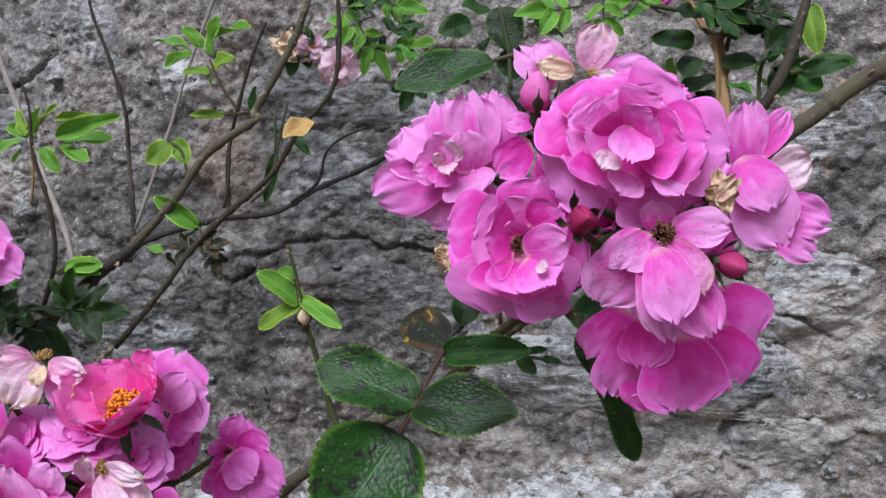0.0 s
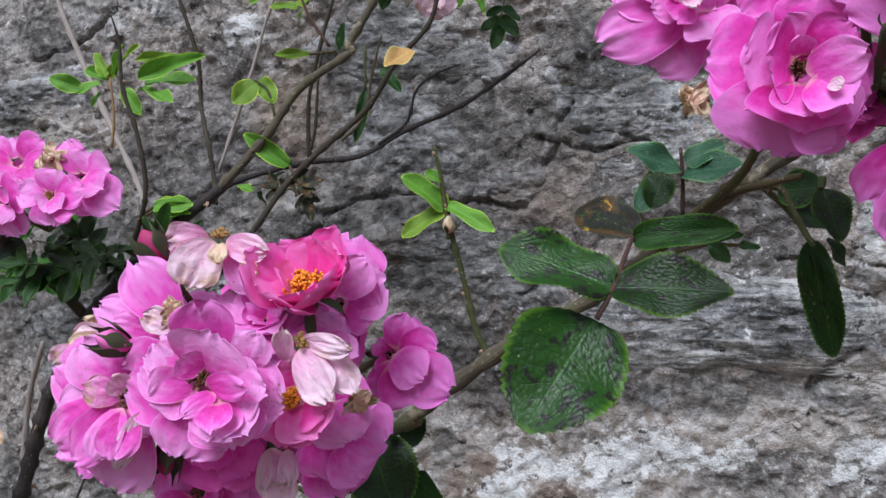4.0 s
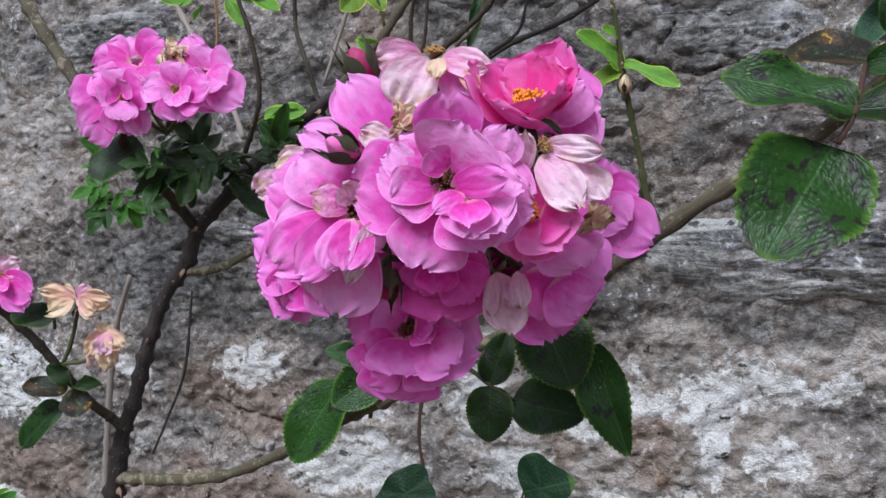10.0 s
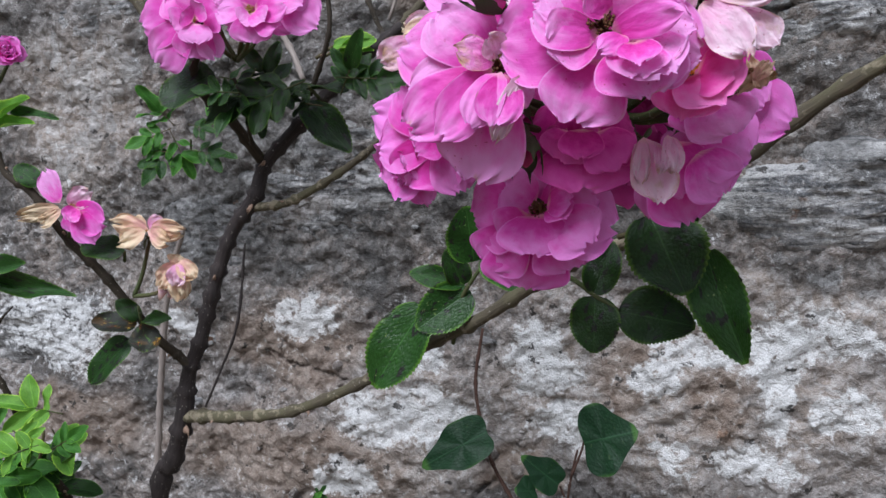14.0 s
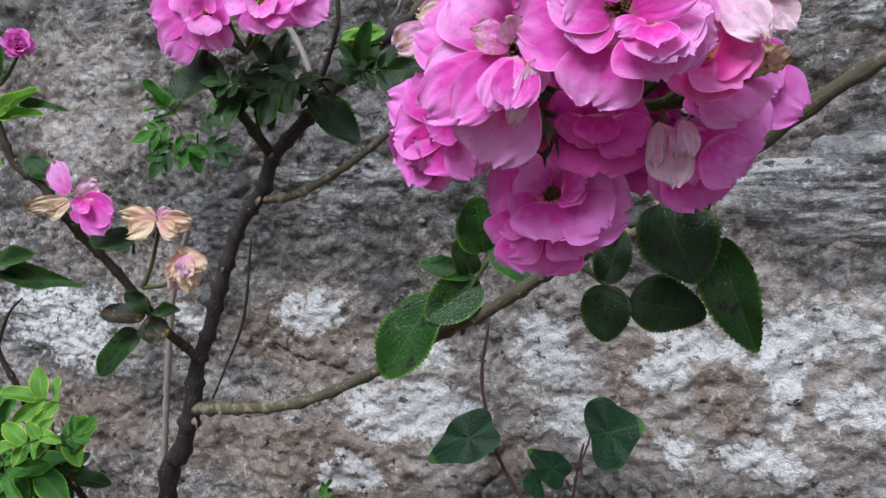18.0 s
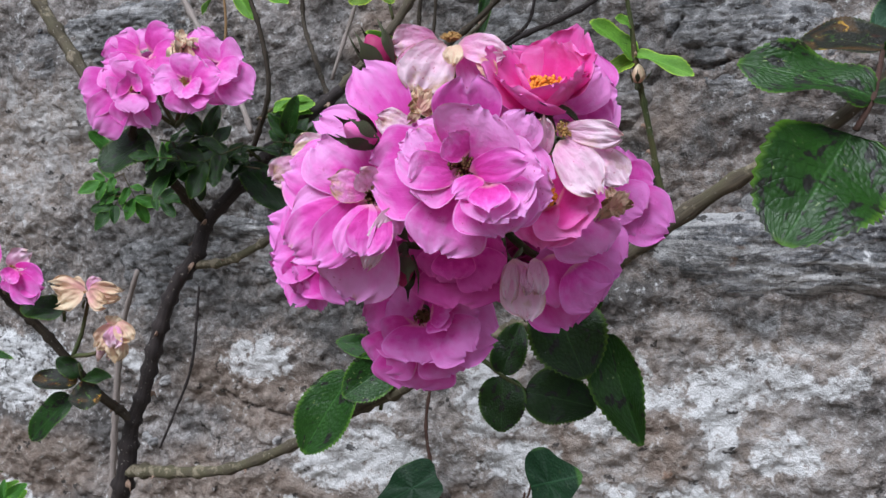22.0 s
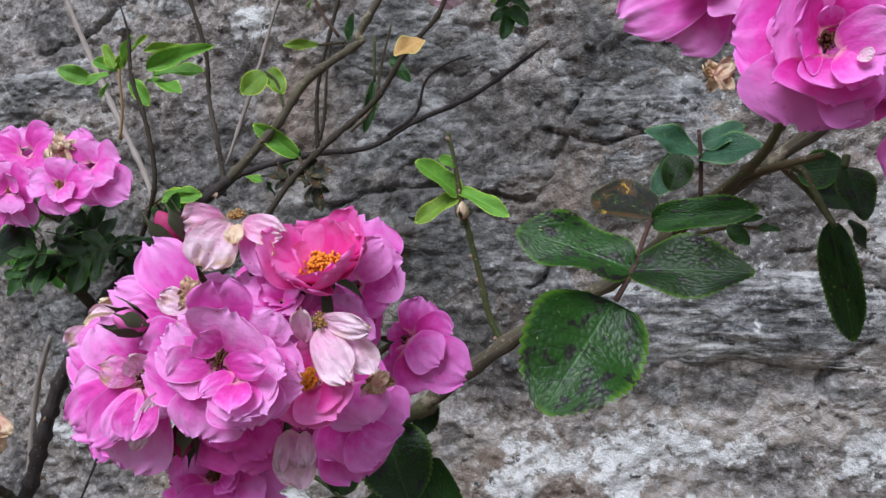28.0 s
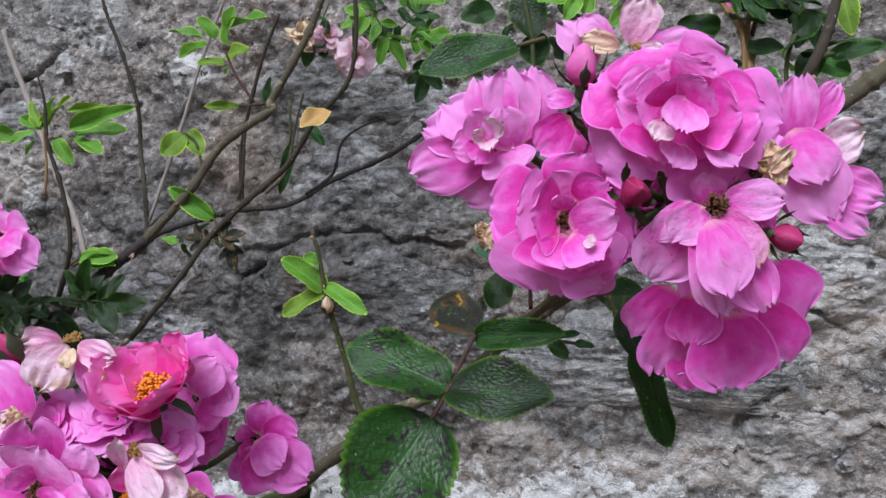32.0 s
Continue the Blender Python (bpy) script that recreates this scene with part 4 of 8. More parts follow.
def spray(label, centre, spread, count, size, tone, seed, stalk=None, bark="green", name="leafy_shoot", out=(0, -1, 0.4)):
    """A shoot with several leaves that stand round its top."""
    rr = random.Random(seed)
    c = Vector(centre)
    thing = leaf(label, stalk or [c - Vector((0, 0, size)), c], [], bark, 0.0012, "leaves", name)
    inverse = thing.matrix_world.inverted()
    for k in range((count + 1) // 2):
        a = 2.4 * k + rr.uniform(-0.4, 0.4)
        way = Vector((math.cos(a), rr.uniform(-0.6, 0.3), math.sin(a) * 0.7 + 0.1)).normalized()
        base = c + Vector([rr.uniform(-1, 1) * s for s in spread])
        ln = size * rr.uniform(0.85, 1.35)
        side = way.cross(Vector((0.1, -0.85, 0.5))).normalized()
        droop = Vector((0, 0, -0.16 * ln))
        stem_between("leaf_stalk", base, base + way * ln * 0.7 + droop, 0.0006, 0.0005, BARK["green"], thing, 0.0, inverse)
        t = tone if isinstance(tone, str) else rr.choice(tone)
        for at, turn, part_of in ((0.7, 0.0, 0.62), (0.62, 0.95, 0.5), (0.6, -0.95, 0.5), (0.34, 1.1, 0.4), (0.32, -1.1, 0.4))[: 5 if count > 4 else 3]:
            foot = base + way * ln * at + droop * at / 0.7
            to = (way * math.cos(turn) + side * math.sin(turn) + Vector((0, rr.uniform(-0.2, 0.2), -0.15))).normalized()
            b = ln * part_of * rr.uniform(1.1, 1.5)
            place_leaflet(thing, foot, foot + to * b, b * rr.uniform(0.40, 0.54), t, rr.uniform(-30, 30), inverse=inverse)
    return thing


# ---- canes ----
THORN_MESH = mesh_from("thorn", [(0.5 * math.cos(a), 0.22 * math.sin(a), 0) for a in (0, 1.05, 2.1, 3.14, 4.19, 5.24)] + [(0.25 + 0.2 * math.cos(a), 0.1 * math.sin(a), 0.5) for a in (0, 1.05, 2.1, 3.14, 4.19, 5.24)] + [(-0.35, 0, 1.0)],
                       [(i, (i + 1) % 6, 6 + (i + 1) % 6, 6 + i) for i in range(6)] + [(6 + i, 6 + (i + 1) % 6, 12) for i in range(6)], THORN)


def cane(label, rows, bark="brown", thorns=0, seed=0, name="rose_cane", category="branch"):
    """A stem through rows of x, y, z, radius."""
    rr = random.Random(seed)
    line = smooth_line(rows, 9)
    run, node = 0.0, rr.uniform(0.01, 0.03)
    for k in range(len(line)):
        line[k, 3] *= 1 + 0.12 * (noise.noise(Vector((k * 0.7, seed, 0))))
        run += np.linalg.norm(line[k, :3] - line[max(0, k - 1), :3])
        if run > node:  # a swollen node where a leaf once stood
            line[k, 3] *= 1.36
            node = run + rr.uniform(0.014, 0.034)
    origin = line[0, :3].copy()
    line[:, :3] -= origin
    ob = tagged(new(name, tube_mesh(name, line, BARK[bark], 12, 0.06, rr)), label, category)
    ob.location = origin
    for k in range(thorns):
        i = int((k + rr.uniform(0.1, 0.9)) / thorns * (len(line) - 2)) + 1
        way = Vector(line[i, :3] - line[i - 1, :3]).normalized()
        a = rr.uniform(0, 6.28)
        side = frame_of(way) @ Vector((math.cos(a), math.sin(a), 0))
        turn = frame_of(side, way)
        x = way - side * way.dot(side)
        x.normalize()
        turn = Matrix((x, side.cross(x), side)).transposed()
        ln = max(0.0032, line[i, 3] * rr.uniform(0.9, 1.5))
        part("thorn", THORN_MESH, ob, m=Matrix.Translation(Vector(line[i, :3]) + side * line[i, 3] * 0.85) @ turn.to_4x4() @ Matrix.Scale(ln, 4))
    return ob


# ---- flowers with petals laid one by one ----
def heart(centre, face, radius, tone, label, hub=None, stamens="brown", tuft=1.0, group="", fill=5):
    """The middle of a rose: stamens, hip, sepals and the hidden petals behind; the others are laid with lay()."""
    turn = frame_of(face).to_4x4()
    seed = int(abs(centre[0] * 99991 + centre[2] * 7919))
    rr = random.Random(seed)
    thing = tagged(new("rose_flower"), label, "rose", group)
    thing.matrix_world = Matrix.Translation(centre) @ turn @ Matrix.Scale(radius, 4)
    thing["tone"] = tone
    begin = rr.uniform(0, 360)
    for k in range(fill):
        m = Matrix.Rotation(radians(begin + 360 * k / fill), 4, "Z") @ Matrix.Translation((0, 0.05, -0.40))
        part("petal", petal_for("open", 0, tone, rr.randrange(4)), thing, m=m @ Matrix.Scale(0.60, 4))
    if stamens:
        part("stamen_tuft", STAMEN_MESHES[stamens], thing, m=Matrix.Translation((0, 0, -0.02)) @ Matrix.Scale(tuft, 4))
    hip = part("hip", CALYX, thing, m=Matrix.Translation((0, 0, -0.36)))
    for k in range(5):
        part("sepal", SEPAL_BACK, hip, m=Matrix.Rotation(radians(72 * k + 20), 4, "Z") @ Matrix.Translation((0, 0.1, -0.04)))
    if hub is not None:
        stem_between("pedicel", Vector(centre) - Vector(face).normalized() * radius * 0.6, hub, 0.0013, 0.0017, BARK["green"], thing, 0.1, thing.matrix_world.inverted())
    return thing


def lay(thing, base, tip, width, bend=25, cup=0.2, tone="", notch=0.04, crumple=0.04, burn=False):
    """One petal of a flower, from base to tip; bend: how far it curls back along its length; burn: a rim gone brown."""
    base, tip = Vector(base), Vector(tip)
    y = (tip - base).normalized()
    z = Vector((0.25, -0.94, 0.14))
    z = (z - y * z.dot(y)).normalized()
    turn = Matrix((y.cross(z), y, z)).transposed().to_4x4()
    length = (tip - base).length * (1 + (bend / 150) ** 2)
    seed = abs(base.x * 7.31 + tip.z * 13.7 + width * 31)
    tone = tone or thing["tone"]
    me = petal_mesh("petal", length, width * 0.5, bend * 0.55, -bend * 0.55, cup, 0.040, notch, seed, PETAL["burnt" if burn else tone], crumple, 0.0, 19, 17, 0.10, 0.48)
    ob = part("petal", me, thing, m=Matrix.Translation(base) @ turn)
    ob.matrix_parent_inverse = thing.matrix_world.inverted()
    return ob


# ---- the rose and what grows round it ----
# the main stem of the climber and its canes
cane("thick grey-brown main stem of a climbing rose", [(-0.7103, 0.6000, -0.0200, 0.0110), (-0.6903, 0.5750, 0.4000, 0.0095), (-0.6203, 0.5450, 0.8446, 0.0073), (-0.5974, 0.5400, 0.9006, 0.0071), (-0.5791, 0.5350, 0.9453, 0.0074), (-0.5725, 0.5370, 0.9807, 0.0062), (-0.5610, 0.5400, 1.0085, 0.0057), (-0.5475, 0.5450, 1.0538, 0.0056), (-0.5308, 0.5480, 1.0941, 0.0055), (-0.5101, 0.5500, 1.1202, 0.0061), (-0.5012, 0.5550, 1.1458, 0.0052), (-0.4730, 0.5600, 1.1748, 0.0052), (-0.4429, 0.5700, 1.2074, 0.0051), (-0.4231, 0.5800, 1.2257, 0.0047), (-0.3946, 0.5850, 1.2468, 0.0042)], "brown", 9, 1)
cane("olive grey-brown cane of a climbing rose", [(-0.4151, 0.5850, 1.2308, 0.0036), (-0.3907, 0.5880, 1.2525, 0.0036), (-0.3570, 0.5920, 1.2866, 0.0032), (-0.3291, 0.5970, 1.3225, 0.0032), (-0.2877, 0.6000, 1.3480, 0.0029), (-0.2887, 0.6000, 1.3535, 0.0030), (-0.2690, 0.6020, 1.3837, 0.0028), (-0.2525, 0.6050, 1.4138, 0.0028), (-0.2413, 0.6070, 1.4437, 0.0025), (-0.2213, 0.6100, 1.4898, 0.0021)], "olive", 4, 2)
cane("dark thin cane of a climbing rose", [(-0.4073, 0.5750, 1.1667, 0.0022), (-0.3640, 0.5800, 1.2153, 0.0022), (-0.3430, 0.5900, 1.2464, 0.0024), (-0.3170, 0.6000, 1.2731, 0.0024), (-0.2786, 0.6050, 1.3042, 0.0022), (-0.2509, 0.6000, 1.3390, 0.0020), (-0.2241, 0.6000, 1.3663, 0.0018), (-0.2161, 0.6000, 1.3981, 0.0018), (-0.2158, 0.6000, 1.4363, 0.0016), (-0.2181, 0.6000, 1.4742, 0.0015)], "dark", 3, 3)
cane("weathered grey cane close to the wall", [(-0.4127, 0.6000, 1.2351, 0.0025), (-0.4016, 0.6200, 1.2509, 0.0024), (-0.3563, 0.6600, 1.2660, 0.0023), (-0.3111, 0.6800, 1.2708, 0.0023), (-0.2747, 0.7000, 1.2925, 0.0023), (-0.2271, 0.7200, 1.3141, 0.0022), (-0.1811, 0.7400, 1.3461, 0.0016), (-0.1591, 0.7500, 1.3636, 0.0007)], "brown", 1, 4)
cane("long olive cane with pale thorns", [(-0.5808, 0.5350, 0.9442, 0.0059), (-0.5518, 0.5300, 0.9479, 0.0050), (-0.5198, 0.5200, 0.9535, 0.0043), (-0.4603, 0.5000, 0.9695, 0.0037), (-0.3915, 0.4750, 1.0037, 0.0035), (-0.3410, 0.4550, 1.0354, 0.0037), (-0.3001, 0.4350, 1.0584, 0.0037), (-0.2650, 0.4200, 1.0825, 0.0036), (-0.2337, 0.4050, 1.1012, 0.0035), (-0.2088, 0.3950, 1.1134, 0.0035), (-0.1337, 0.3750, 1.1714, 0.0033), (-0.0890, 0.3650, 1.1989, 0.0031), (-0.0636, 0.3600, 1.2215, 0.0030), (-0.0400, 0.3550, 1.2393, 0.0029), (-0.0201, 0.3500, 1.2541, 0.0028), (0.0578, 0.3450, 1.3114, 0.0034), (0.0712, 0.3450, 1.3209, 0.0034), (0.0832, 0.3450, 1.3302, 0.0034), (0.0979, 0.3450, 1.3398, 0.0033), (0.1216, 0.3450, 1.3557, 0.0027)], "olive", 22, 5)
cane("dark upright twig with a pruned end", [(0.0546, 0.3600, 1.3260, 0.0023), (0.0600, 0.3600, 1.3350, 0.0023), (0.0661, 0.3650, 1.3479, 0.0022), (0.0701, 0.3700, 1.3600, 0.0021), (0.0738, 0.3750, 1.3712, 0.0019), (0.0773, 0.3800, 1.3814, 0.0017)], "dark", 2, 6)
cane("thin side branch of the main stem", [(-0.5096, 0.5500, 1.1132, 0.0037), (-0.4809, 0.5450, 1.1166, 0.0032), (-0.4520, 0.5400, 1.1283, 0.0029), (-0.4199, 0.5300, 1.1442, 0.0026), (-0.3917, 0.5200, 1.1610, 0.0023), (-0.3651, 0.5100, 1.1802, 0.0019)], "olive", 2, 7)
cane("dark thorny side cane with withered flowers", [(-0.5686, 0.5350, 0.9861, 0.0039), (-0.5788, 0.5300, 0.9985, 0.0038), (-0.5862, 0.5200, 1.0121, 0.0036), (-0.5981, 0.5050, 1.0419, 0.0035), (-0.6131, 0.4950, 1.0696, 0.0034), (-0.6282, 0.4800, 1.0971, 0.0031), (-0.6457, 0.4700, 1.1314, 0.0031), (-0.6645, 0.4650, 1.1484, 0.0029), (-0.6751, 0.4650, 1.1773, 0.0027), (-0.6811, 0.4650, 1.1978, 0.0025), (-0.6894, 0.4650, 1.2303, 0.0020)], "dark", 5, 8)
cane("dark stalk below a flower cluster", [(-0.5035, 0.5550, 1.1481, 0.0044), (-0.5133, 0.5300, 1.1800, 0.0038), (-0.5197, 0.5050, 1.1994, 0.0034), (-0.5155, 0.4900, 1.2135, 0.0027), (-0.5009, 0.4800, 1.2302, 0.0019)], "dark", 1, 9)
cane("grey-green thin cane in front of the wall", [(-0.5641, 0.5100, 1.2565, 0.0046), (-0.5939, 0.5150, 1.2960, 0.0045), (-0.6228, 0.5200, 1.3365, 0.0043), (-0.6615, 0.5300, 1.3885, 0.0040), (-1.0000, 0.6000, 1.6200, 0.0070), (-1.3000, 0.6800, 1.4500, 0.0070), (-1.5000, 0.7200, 0.9000, 0.0080), (-1.5500, 0.7000, -0.0200, 0.0090)], "olive", 1, 10)
cane("dark twisted upright twig", [(-0.4627, 0.5600, 1.1972, 0.0021), (-0.4497, 0.5550, 1.2202, 0.0020), (-0.4395, 0.5500, 1.2411, 0.0018), (-0.4389, 0.5500, 1.2634, 0.0018), (-0.4443, 0.5500, 1.2945, 0.0017), (-0.4532, 0.5500, 1.3254, 0.0015), (-0.4538, 0.5500, 1.3582, 0.0010), (-0.4593, 0.5500, 1.3802, 0.0005)], "dark", 2, 11)
cane("thin green upright stem near the wall", [(-0.4137, 0.6100, 1.2339, 0.0019), (-0.4424, 0.6600, 1.2557, 0.0020), (-0.4685, 0.7000, 1.2860, 0.0021), (-0.4967, 0.7400, 1.3255, 0.0020), (-0.4977, 0.7400, 1.3712, 0.0020), (-0.5135, 0.7400, 1.4286, 0.0018), (-0.5285, 0.7400, 1.4688, 0.0016), (-0.5356, 0.7400, 1.5084, 0.0012)], "dark", 1, 12)
cane("thin green upright stem near the wall", [(-0.3668, 0.7000, 1.2712, 0.0021), (-0.3664, 0.7000, 1.3057, 0.0020), (-0.3620, 0.7000, 1.3372, 0.0017), (-0.3406, 0.7000, 1.4038, 0.0015), (-0.3220, 0.7000, 1.4435, 0.0013)], "dark", 0, 13)
cane("pale dry stem close to the wall", [(-0.5385, 0.7000, 1.2204, 0.0027), (-0.5614, 0.7200, 1.2541, 0.0028), (-0.6167, 0.7600, 1.3156, 0.0029), (-0.6717, 0.8000, 1.3802, 0.0031), (-0.7092, 0.8200, 1.4392, 0.0029), (-0.7275, 0.8300, 1.4744, 0.0027)], "pale", 0, 14)
cane("thin pale pinkish stalk", [(-0.4266, 0.6400, 1.2595, 0.0015), (-0.4004, 0.6600, 1.3469, 0.0015), (-0.3868, 0.6700, 1.3973, 0.0013), (-0.3622, 0.6800, 1.4623, 0.0013), (-0.3514, 0.6800, 1.4911, 0.0010)], "pale", 0, 15)
cane("thin dark thorny twig", [(-0.7079, 0.4600, 1.0519, 0.0019), (-0.6950, 0.4600, 1.0085, 0.0021), (-0.6837, 0.4650, 0.9766, 0.0024), (-0.6758, 0.4750, 0.9351, 0.0024), (-0.6621, 0.4850, 0.8973, 0.0027), (-0.6546, 0.5000, 0.8576, 0.0028)], "dark", 3, 16)
cane("thin dark fork of a twig", [(-0.6950, 0.4600, 1.0085, 0.0015), (-0.6804, 0.4600, 1.0353, 0.0011), (-0.6652, 0.4600, 1.0487, 0.0006)], "dark", 0, 17)
cane("thin pale grey stem along the wall", [(-0.7537, 0.8000, 1.0684, 0.0026), (-0.7970, 0.8200, 0.9902, 0.0031), (-0.8239, 0.8300, 0.8864, 0.0036), (-0.8431, 0.8350, 0.7785, 0.0037), (-0.8631, 0.8400, 0.6729, 0.0037)], "pale", 0, 18)
cane("thin dry tendril along the wall", [(-0.7050, 0.8500, 1.0425, 0.0014), (-0.7227, 0.8500, 0.9440, 0.0017), (-0.7571, 0.8550, 0.8758, 0.0014), (-0.7817, 0.8550, 0.8295, 0.0015)], "brown", 0, 19)
cane("thin red-brown ivy stem on the wall", [(-0.4072, 0.8400, 0.9511, 0.0016), (-0.4156, 0.8350, 0.8942, 0.0019), (-0.4103, 0.8300, 0.8507, 0.0019), (-0.3961, 0.8250, 0.8014, 0.0019), (-0.3673, 0.8200, 0.7540, 0.0022), (-0.3429, 0.8200, 0.7108, 0.0022), (-0.2800, 0.8400, 0.5000, 0.0035), (-0.3000, 0.8700, -0.0200, 0.0040)], "red", 0, 20, "ivy_vine", "vine")
cane("thin brown ivy stem on the wall", [(-0.2998, 0.8100, 0.8319, 0.0012), (-0.3078, 0.8150, 0.7979, 0.0012), (-0.3148, 0.8200, 0.7535, 0.0018), (-0.3181, 0.8200, 0.7206, 0.0018), (-0.2400, 0.8500, 0.5000, 0.0030), (-0.2200, 0.8700, -0.0200, 0.0040)], "red", 0, 21, "ivy_vine", "vine")
cane("tan flower stem behind the roses", [(0.0526, 0.4700, 1.3270, 0.0031), (0.0520, 0.4800, 1.3479, 0.0031), (0.0498, 0.4900, 1.3711, 0.0029), (0.0397, 0.5000, 1.3893, 0.0023), (0.0302, 0.5000, 1.4059, 0.0020)], "tan", 0, 22)
cane("thin tan fork of a flower stem", [(0.0498, 0.4900, 1.3696, 0.0021), (0.0542, 0.4900, 1.3834, 0.0018), (0.0555, 0.4900, 1.4020, 0.0014)], "tan", 0, 23)
cane("thin upright shoot with a tuft of leaves", [(-0.1484, 0.4000, 1.1621, 0.0020), (-0.1541, 0.3980, 1.1774, 0.0017), (-0.1576, 0.3950, 1.1977, 0.0015), (-0.1620, 0.3900, 1.2205, 0.0014), (-0.1647, 0.3880, 1.2344, 0.0014), (-0.1663, 0.3860, 1.2508, 0.0011), (-0.1691, 0.3840, 1.2670, 0.0010)], "green", 9, 24)
cane("green flower stem of the rose cluster", [(-0.0640, 0.3550, 1.2200, 0.0028), (-0.0548, 0.3400, 1.2317, 0.0022), (-0.0448, 0.3250, 1.2411, 0.0020), (-0.0381, 0.3000, 1.2508, 0.0017), (-0.0344, 0.2850, 1.2606, 0.0015), (-0.0331, 0.2700, 1.2675, 0.0014)], "green", 2, 25)
cane("thin green side stem", [(-0.0440, 0.3300, 1.2405, 0.0019), (-0.0360, 0.3200, 1.2447, 0.0016), (-0.0287, 0.3100, 1.2471, 0.0014), (-0.0188, 0.3000, 1.2500, 0.0011)], "green", 1, 26)
cane("brown stalk of a drooping leaf", [(-0.0295, 0.3300, 1.2475, 0.0013), (-0.0210, 0.3250, 1.2450, 0.0013), (-0.0166, 0.3200, 1.2346, 0.0013), (-0.0115, 0.3150, 1.2245, 0.0010)], "green", 0, 27)
cane("dark flower stem under the rose cluster", [(-0.1837, 0.4000, 1.1250, 0.0029), (-0.1992, 0.3300, 1.1386, 0.0024), (-0.2088, 0.2900, 1.1551, 0.0022), (-0.2136, 0.2620, 1.1697, 0.0018)], "green", 2, 28)
cane("thin bare fork of a grey cane", [(-0.2880, 0.6650, 1.2800, 0.0017), (-0.2630, 0.6650, 1.2970, 0.0014), (-0.2540, 0.6650, 1.3230, 0.0011), (-0.2370, 0.6650, 1.3360, 0.0009), (-0.2150, 0.6650, 1.3430, 0.0006)], "brown", 1, 41)
cane("thin upright bare twig", [(-0.3400, 0.6400, 1.2770, 0.0015), (-0.3350, 0.6400, 1.2960, 0.0013), (-0.3310, 0.6400, 1.3330, 0.0010), (-0.3260, 0.6400, 1.3570, 0.0008)], "dark", 1, 42)
cane("thin bare twig beside the canes", [(-0.3050, 0.6200, 1.2820, 0.0015), (-0.2860, 0.6200, 1.3000, 0.0013), (-0.2770, 0.6200, 1.3340, 0.0010), (-0.2680, 0.6200, 1.3640, 0.0008)], "olive", 2, 43)
# the large cluster of roses in the middle
MID_HUB = (-0.2103, 0.2920, 1.1684)
# darkened fill roses: shade between the outer blooms is painted in their petals
flower("full", (-0.2140, 0.3000, 1.1760), (0.3600, -0.9300, 0.1100), 0.0240, "dusk", "pink rose deep inside the cluster, darkened for shade", hub=MID_HUB, stamens=None, seed=31, group="roses of the large middle cluster")
flower("full", (-0.2474, 0.2930, 1.1751), (0.0700, -0.9900, 0.1200), 0.0220, "dusk", "pink rose deep inside the cluster, darkened for shade", hub=MID_HUB, stamens=None, seed=32, group="roses of the large middle cluster")
flower("full", (-0.1950, 0.3030, 1.1911), (0.5000, -0.7500, 0.3900), 0.0190, "dusk", "pink rose deep inside the cluster, darkened for shade", hub=MID_HUB, stamens=None, seed=33, group="roses of the large middle cluster")
flower("full", (-0.2050, 0.3000, 1.1550), (0.3000, -0.9500, -0.1000), 0.0190, "dusk", "pink rose deep inside the cluster, darkened for shade", hub=MID_HUB, stamens=None, seed=34, group="roses of the large middle cluster")
flower("full", (-0.2220, 0.2960, 1.2050), (0.1000, -0.9000, 0.4000), 0.0180, "dusk", "pink rose deep inside the cluster, darkened for shade", hub=MID_HUB, stamens=None, seed=35, group="roses of the large middle cluster")
flower("open", (-0.2060, 0.2700, 1.2030), (0.2000, -0.6200, 0.7600), 0.0172, "light", "light pink rose half hidden in the cluster", hub=MID_HUB, stamens=None, seed=36, group="roses of the large middle cluster")
flower("open", (-0.1880, 0.2720, 1.1930), (0.4000, -0.7000, 0.6000), 0.0160, "light", "light pink rose half hidden in the cluster", hub=MID_HUB, stamens=None, seed=37, group="roses of the large middle cluster")
flower("open", (-0.2330, 0.2640, 1.1980), (0.0000, -0.7000, 0.7000), 0.0165, "light", "light pink rose half hidden in the cluster", hub=MID_HUB, stamens=None, seed=38, group="roses of the large middle cluster")
rose = heart((-0.2071, 0.2260, 1.1917), (0.1670, -0.9630, 0.2120), 0.0250, "pale", "full-blown pink rose with speckled ruffled petals", hub=MID_HUB, stamens="brown", tuft=0.62, group="roses of the large middle cluster", fill=5)
lay(rose, (-0.2066, 0.2300, 1.1986), (-0.2032, 0.2220, 1.2170), 0.0214, 22, 0.12, tone="light", notch=0.2)
lay(rose, (-0.1931, 0.2290, 1.1947), (-0.1868, 0.2270, 1.2062), 0.0140, 30, 0.10)
lay(rose, (-0.2079, 0.2280, 1.1927), (-0.2192, 0.2240, 1.2045), 0.0201, 34, 0.10)
lay(rose, (-0.2053, 0.2260, 1.1924), (-0.1968, 0.2200, 1.2071), 0.0273, 34, 0.08)
lay(rose, (-0.2089, 0.2280, 1.1902), (-0.2354, 0.2290, 1.1881), 0.0301, 38, 0.06)
lay(rose, (-0.2076, 0.2260, 1.1903), (-0.2249, 0.2210, 1.1956), 0.0204, 34, 0.10)
lay(rose, (-0.2079, 0.2250, 1.1901), (-0.2205, 0.2180, 1.1858), 0.0189, -14, 0.25)
lay(rose, (-0.2004, 0.2290, 1.1883), (-0.1810, 0.2290, 1.1852), 0.0254, 40, 0.05)
lay(rose, (-0.2003, 0.2260, 1.1894), (-0.1831, 0.2210, 1.1903), 0.0215, 34, 0.10)
